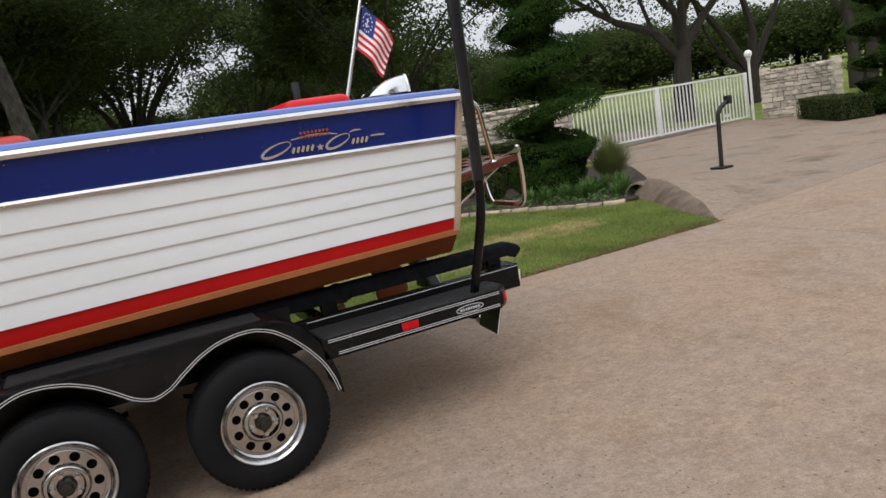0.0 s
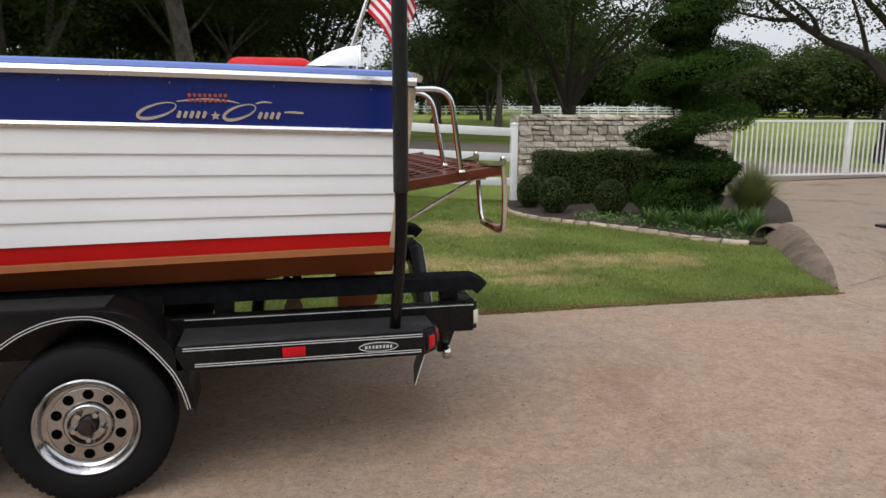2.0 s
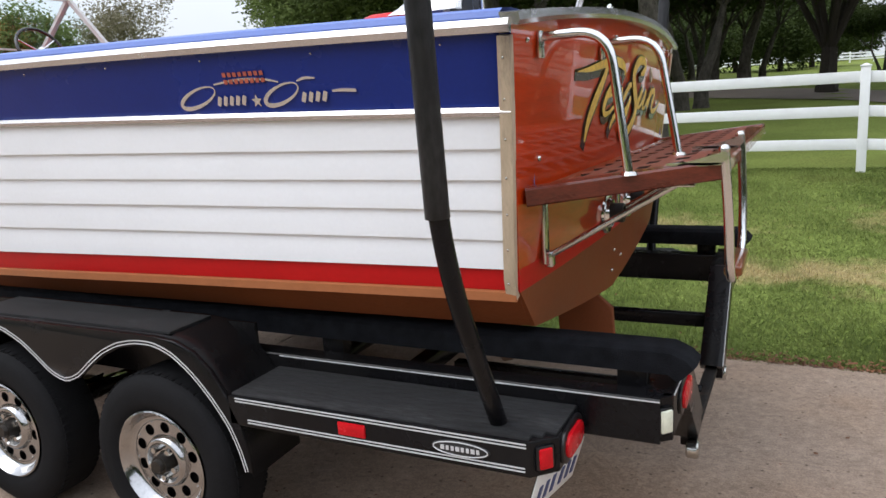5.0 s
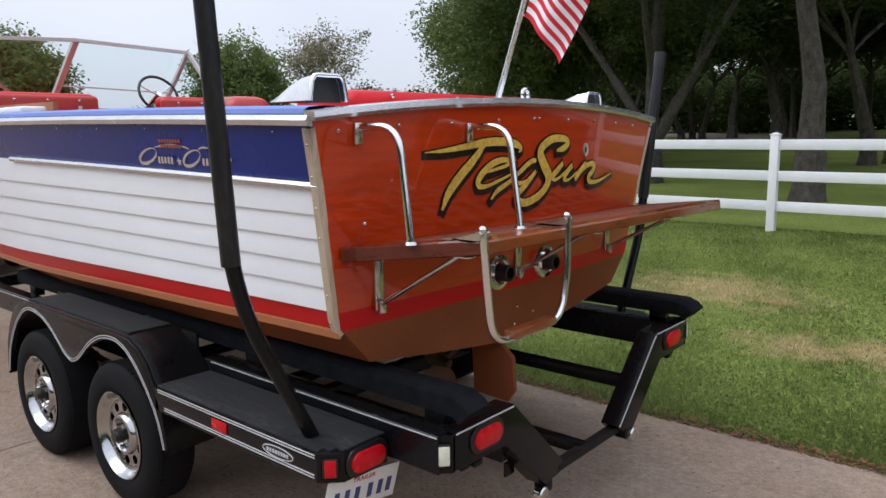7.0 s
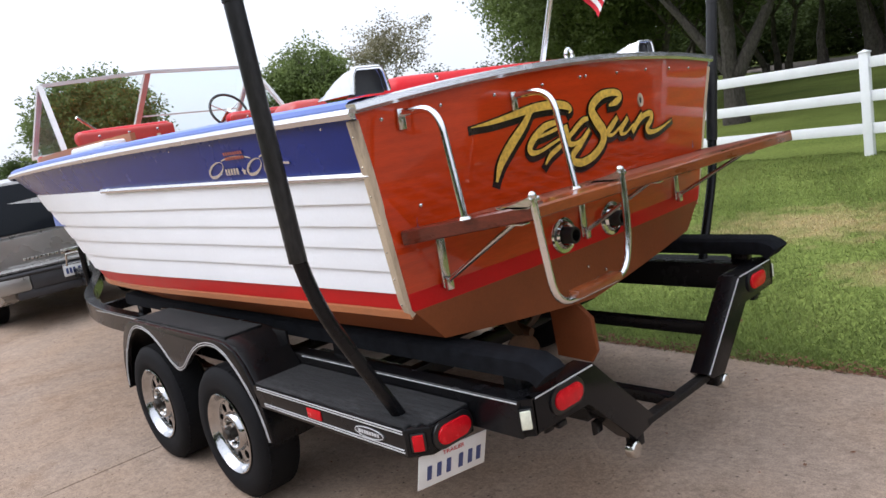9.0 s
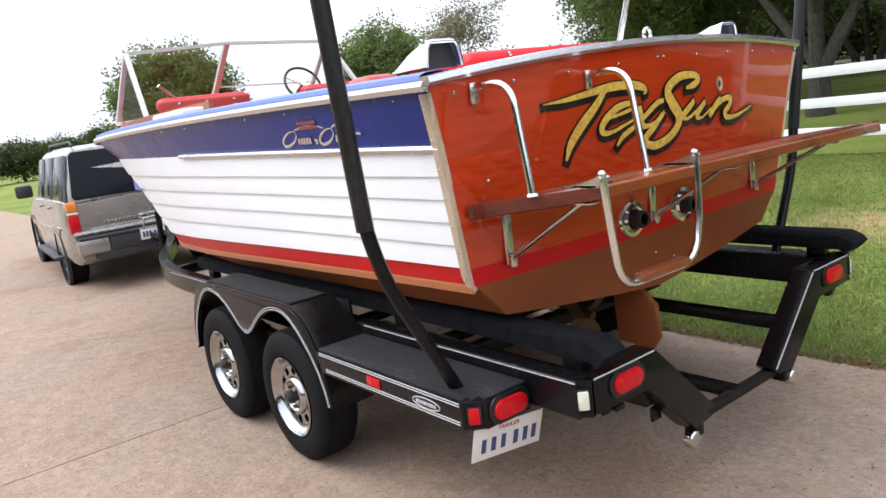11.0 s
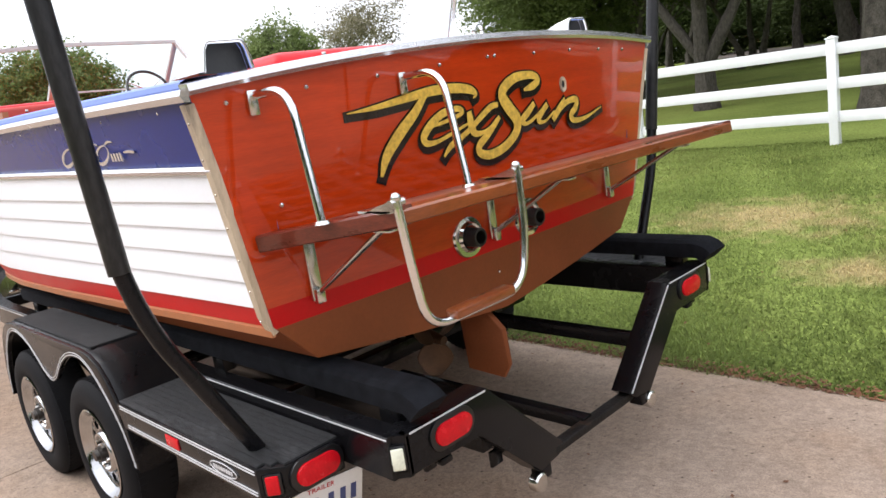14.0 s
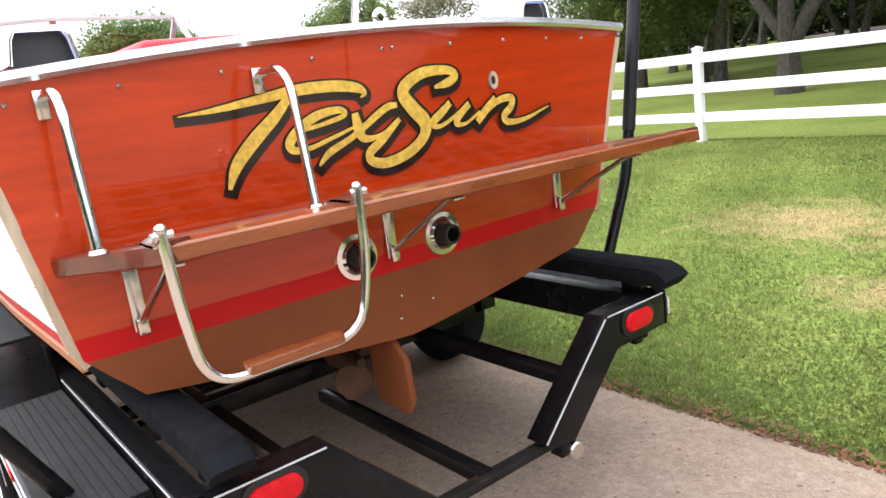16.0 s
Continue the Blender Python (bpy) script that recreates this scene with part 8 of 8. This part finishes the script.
# glass: tailgate window, side windows
bm = bmesh.new()
slab(bm, [(-0.84, 1.18), (0.84, 1.18), (0.87, 1.22), (0.80, 1.74), (0.75, 1.785), (-0.75, 1.785), (-0.80, 1.74), (-0.87, 1.22)], -0.006, 0.006, "x", 0.003)
o = part("rear_window", bm, PRIVACY, suv, "dark tinted tailgate window")
o.matrix_basis = Matrix.Translation((-0.092, 0, 1.2)) @ Matrix.Rotation(radians(-13.5), 4, "Y") @ Matrix.Translation((0, 0, -1.2))
for s in (-1, 1):
    for x0, x1 in ((-1.44, -0.36), (-2.44, -1.50), (-3.32, -2.50)):
        bm = bmesh.new()
        slab(bm, [(x0, 1.17), (x1, 1.17), (x1 - 0.02, 1.71), (x1 - 0.06, 1.755), (x0 + 0.10, 1.755), (x0 + 0.04, 1.71)], -0.004, 0.006, "y", 0.002)
        o = part("side_window", bm, PRIVACY, suv, "dark tinted side window")
        o.matrix_basis = Matrix.Translation((0, s * 0.938, 1.18)) @ Matrix.Rotation(radians(s * 12.5), 4, "X") @ Matrix.Translation((0, 0, -1.18))
    # louvred dark corner post
    place = Matrix.Translation((0, s * 0.938, 1.18)) @ Matrix.Rotation(radians(s * 12.5), 4, "X") @ Matrix.Translation((0, 0, -1.18))
    bm = bmesh.new()
    slab(bm, [(-0.345, 1.17), (-0.15, 1.17), (-0.27, 1.74), (-0.345, 1.755)], -0.004, 0.008, "y", 0.002)
    post = part("corner_post", bm, DARKTRIM, suv, "dark louvred corner post")
    post.matrix_basis = place
    louvre = bpy.data.meshes.new("louvre")
    bm = boxes(((0, 0, 0), (0.10, 0.012, 0.022), 0.004))
    bm.to_mesh(louvre)
    bm.free()
    louvre.materials.append(DARKTRIM)
    for k in range(9):
        o = new("louvre", louvre)
        o.parent = post
        o.matrix_basis = pose(-0.27 - 0.006 * k, s * 0.008, 1.23 + 0.055 * k)
    # tail lamp: amber, clear, red
    for z, h, m, lab in ((1.105, 0.12, AMBER, "amber lamp lens"), (1.022, 0.034, CLEARLENS, "clear lamp lens"), (0.885, 0.225, LENS, "red lamp lens")):
        part("tail_lamp", boxes(((-0.10, s * 0.905, z), (0.12, 0.125, h), 0.015)), m, suv, lab)
    part("running_board", boxes(((-2.5, s * 1.0, 0.36), (2.3, 0.18, 0.05), 0.015)), DARKTRIM, suv)
    part("wheel_flare", boxes(((-1.26, s * 0.99, 0.80), (1.02, 0.05, 0.05), 0.02)), CARPAINT, suv)
    part("mirror", boxes(((-3.25, s * 1.13, 1.28), (0.12, 0.24, 0.2), 0.04)), DARKTRIM, suv)
    part("side_moulding", boxes(((-2.6, s * 1.008, 0.74), (3.4, 0.014, 0.07), 0.004)), CARPAINT, suv)
    for x in (-1.62, -2.62):
        part("door_handle", boxes(((x, s * 1.005, 1.06), (0.18, 0.03, 0.035), 0.01)), CARPAINT, suv)
    bm = bmesh.new()
    sweep(bm, rounded([(-0.45, s * 0.70, 1.845), (-0.55, s * 0.70, 1.905), (-2.7, s * 0.70, 1.915), (-2.85, s * 0.70, 1.845)], 0.06), 0.016)
    part("roof_rail", bm, DARKTRIM, suv, "dark roof rail")
    for x in (-1.28, -4.62):
        w = part("wheel", bmesh.new(), RUBBER, suv)
        w.matrix_basis = pose(x, s * 0.86, 0.375)
        bm = bmesh.new()
        lathe(bm, [(0.21, -0.12), (0.24, -0.132), (0.32, -0.13), (0.362, -0.105), (0.376, -0.06), (0.376, 0.06), (0.362, 0.105), (0.32, 0.13), (0.24, 0.132), (0.21, 0.12)], 44, "y")
        part("tyre", bm, RUBBER, w, "black car tyre")
        bm = bmesh.new()
        lathe(bm, [(0.21, 0.10 * s), (0.225, 0.125 * s), (0.205, 0.118 * s), (0.185, 0.085 * s), (0.12, 0.075 * s), (0.06, 0.095 * s), (0.001, 0.098 * s)], 40, "y")
        part("rim", bm, CHROME, w, "bright alloy rim")
        bm = bmesh.new()
        lathe(bm, [(0.43, 0.10 * s), (0.43, 0.148 * s), (0.375, 0.150 * s), (0.375, 0.10 * s)], 40, "y")
        part("arch", bm, DARKTRIM, suv).matrix_basis = pose(x, s * 0.86, 0.40)
for x, w, z, h, m, nm, lab in ((0.02, 1.16, 0.60, 0.20, DARKTRIM, "bumper", "dark middle of the rear bumper"), (0.04, 1.84, 0.705, 0.05, DARKTRIM, "bumper_step", "dark bumper step pad"), (-0.02, 1.90, 0.765, 0.06, CARPAINT, "bumper_lip", "pewter lip above the bumper"), (0.0, 1.5, 0.46, 0.12, DARKTRIM, "valance", "dark lower valance")):
    part(nm, boxes(((x, 0, z), (0.20, w, h), 0.03)), m, suv, lab)
for s in (-1, 1):
    part("bumper_corner", boxes(((0.025, s * 0.76, 0.595), (0.21, 0.37, 0.19), 0.035)), CARPAINT, suv, "pewter bumper corner")
part("tailgate_trim", boxes(((-0.055, 0, 0.79), (0.03, 1.5, 0.05), 0.008)), CARPAINT, suv, "pewter tailgate lip")
part("tailgate_handle", boxes(((-0.04, -0.05, 0.86), (0.03, 0.22, 0.07), 0.01)), STAINLESS, suv)
for k in range(9):
    part("badge_bar", boxes(((-0.052, -0.56 + 0.045 * k, 0.865), (0.008, 0.028, 0.03), 0.003)), STAINLESS, suv)
cp = part("number_plate", boxes(((0.135, -0.06, 0.64), (0.006, 0.305, 0.152), 0.002)), PLATEWHITE, suv, "white plate with dark bars")
for k in range(6):
    part("plate_bar", boxes(((0.140, -0.06 - 0.110 + 0.040 * k + (0.02 if k > 2 else 0.0), 0.63), (0.003, 0.028, 0.07), 0)), PLATEBLUE, cp)
part("hitch", boxes(((0.16, 0, 0.46), (0.3, 0.07, 0.07), 0.006), ((0.30, 0, 0.50), (0.06, 0.06, 0.1), 0.02)), DARKTRIM, suv)


# ---- cars parked on the lane behind the grove ----
def parked_car(label, paint, at, rz, tall=1.45, length=4.6):
    c = thing("parked_car", label, "car", "parked cars", at=at, rz=rz)
    h = length / 2
    bm = bmesh.new()
    slab(bm, [(-h, 0.42), (-h + 0.1, 0.36), (h - 0.1, 0.36), (h, 0.45), (h - 0.04, 0.78), (h - 0.2, 0.86), (-h + 0.15, 0.92), (-h, 0.84)], -0.88, 0.88, "y", 0.06)
    part("body", bm, paint, c)
    bm = bmesh.new()
    slab(bm, [(-h + 0.25, 0.88), (-h + 0.75, tall), (h * 0.25, tall), (h * 0.55, 0.86)], -0.76, 0.76, "y", 0.08)
    part("cabin", bm, paint, c)
    for s in (-1, 1):
        bm = bmesh.new()
        slab(bm, [(-h + 0.48, 0.95), (-h + 0.86, tall - 0.1), (h * 0.22, tall - 0.1), (h * 0.44, 0.95)], s * 0.755 - 0.012, s * 0.755 + 0.012, "y")
        part("side_window", bm, PRIVACY, c, "dark glass")
        for x in (-h + 0.85, h - 0.9):
            bm = bmesh.new()
            lathe(bm, [(0.19, -0.1), (0.31, -0.1), (0.33, -0.07), (0.33, 0.07), (0.31, 0.1), (0.19, 0.1), (0.02, 0.07)], 24, "y")
            part("wheel", bm, RUBBER, c).matrix_basis = pose(x, s * 0.82, 0.33)
        part("head_lamp", boxes(((h - 0.03, s * 0.66, 0.70), (0.06, 0.3, 0.14), 0.02)), CLEARLENS, c)
        part("tail_lamp", boxes(((-h + 0.02, s * 0.70, 0.76), (0.06, 0.24, 0.16), 0.02)), LENS, c)
    part("windscreen", boxes(((0, 0, 0), (0.02, 1.36, 0.62), 0.0)), PRIVACY, c, "dark glass").matrix_basis = pose(h * 0.42, 0, (0.88 + tall) / 2, 0, -35, 0)
    return c


CARRED = material("red_car_paint", (0.30, 0.015, 0.012), 0.3, vary=0.06, scale=4, fine=80, bump=0.0, coat=0.5)
CARWHITE = material("white_car_paint", (0.70, 0.70, 0.70), 0.3, vary=0.04, scale=4, fine=80, bump=0.0, coat=0.5)
parked_car("red saloon parked on the lane behind the oaks", CARRED, (-38.0, 97.0, rise(0, 97.0)), 40)
parked_car("white pickup-height car parked on the lane behind the oaks", CARWHITE, (-36.0, 101.0, rise(0, 101.0)), 60, 1.65, 4.9)
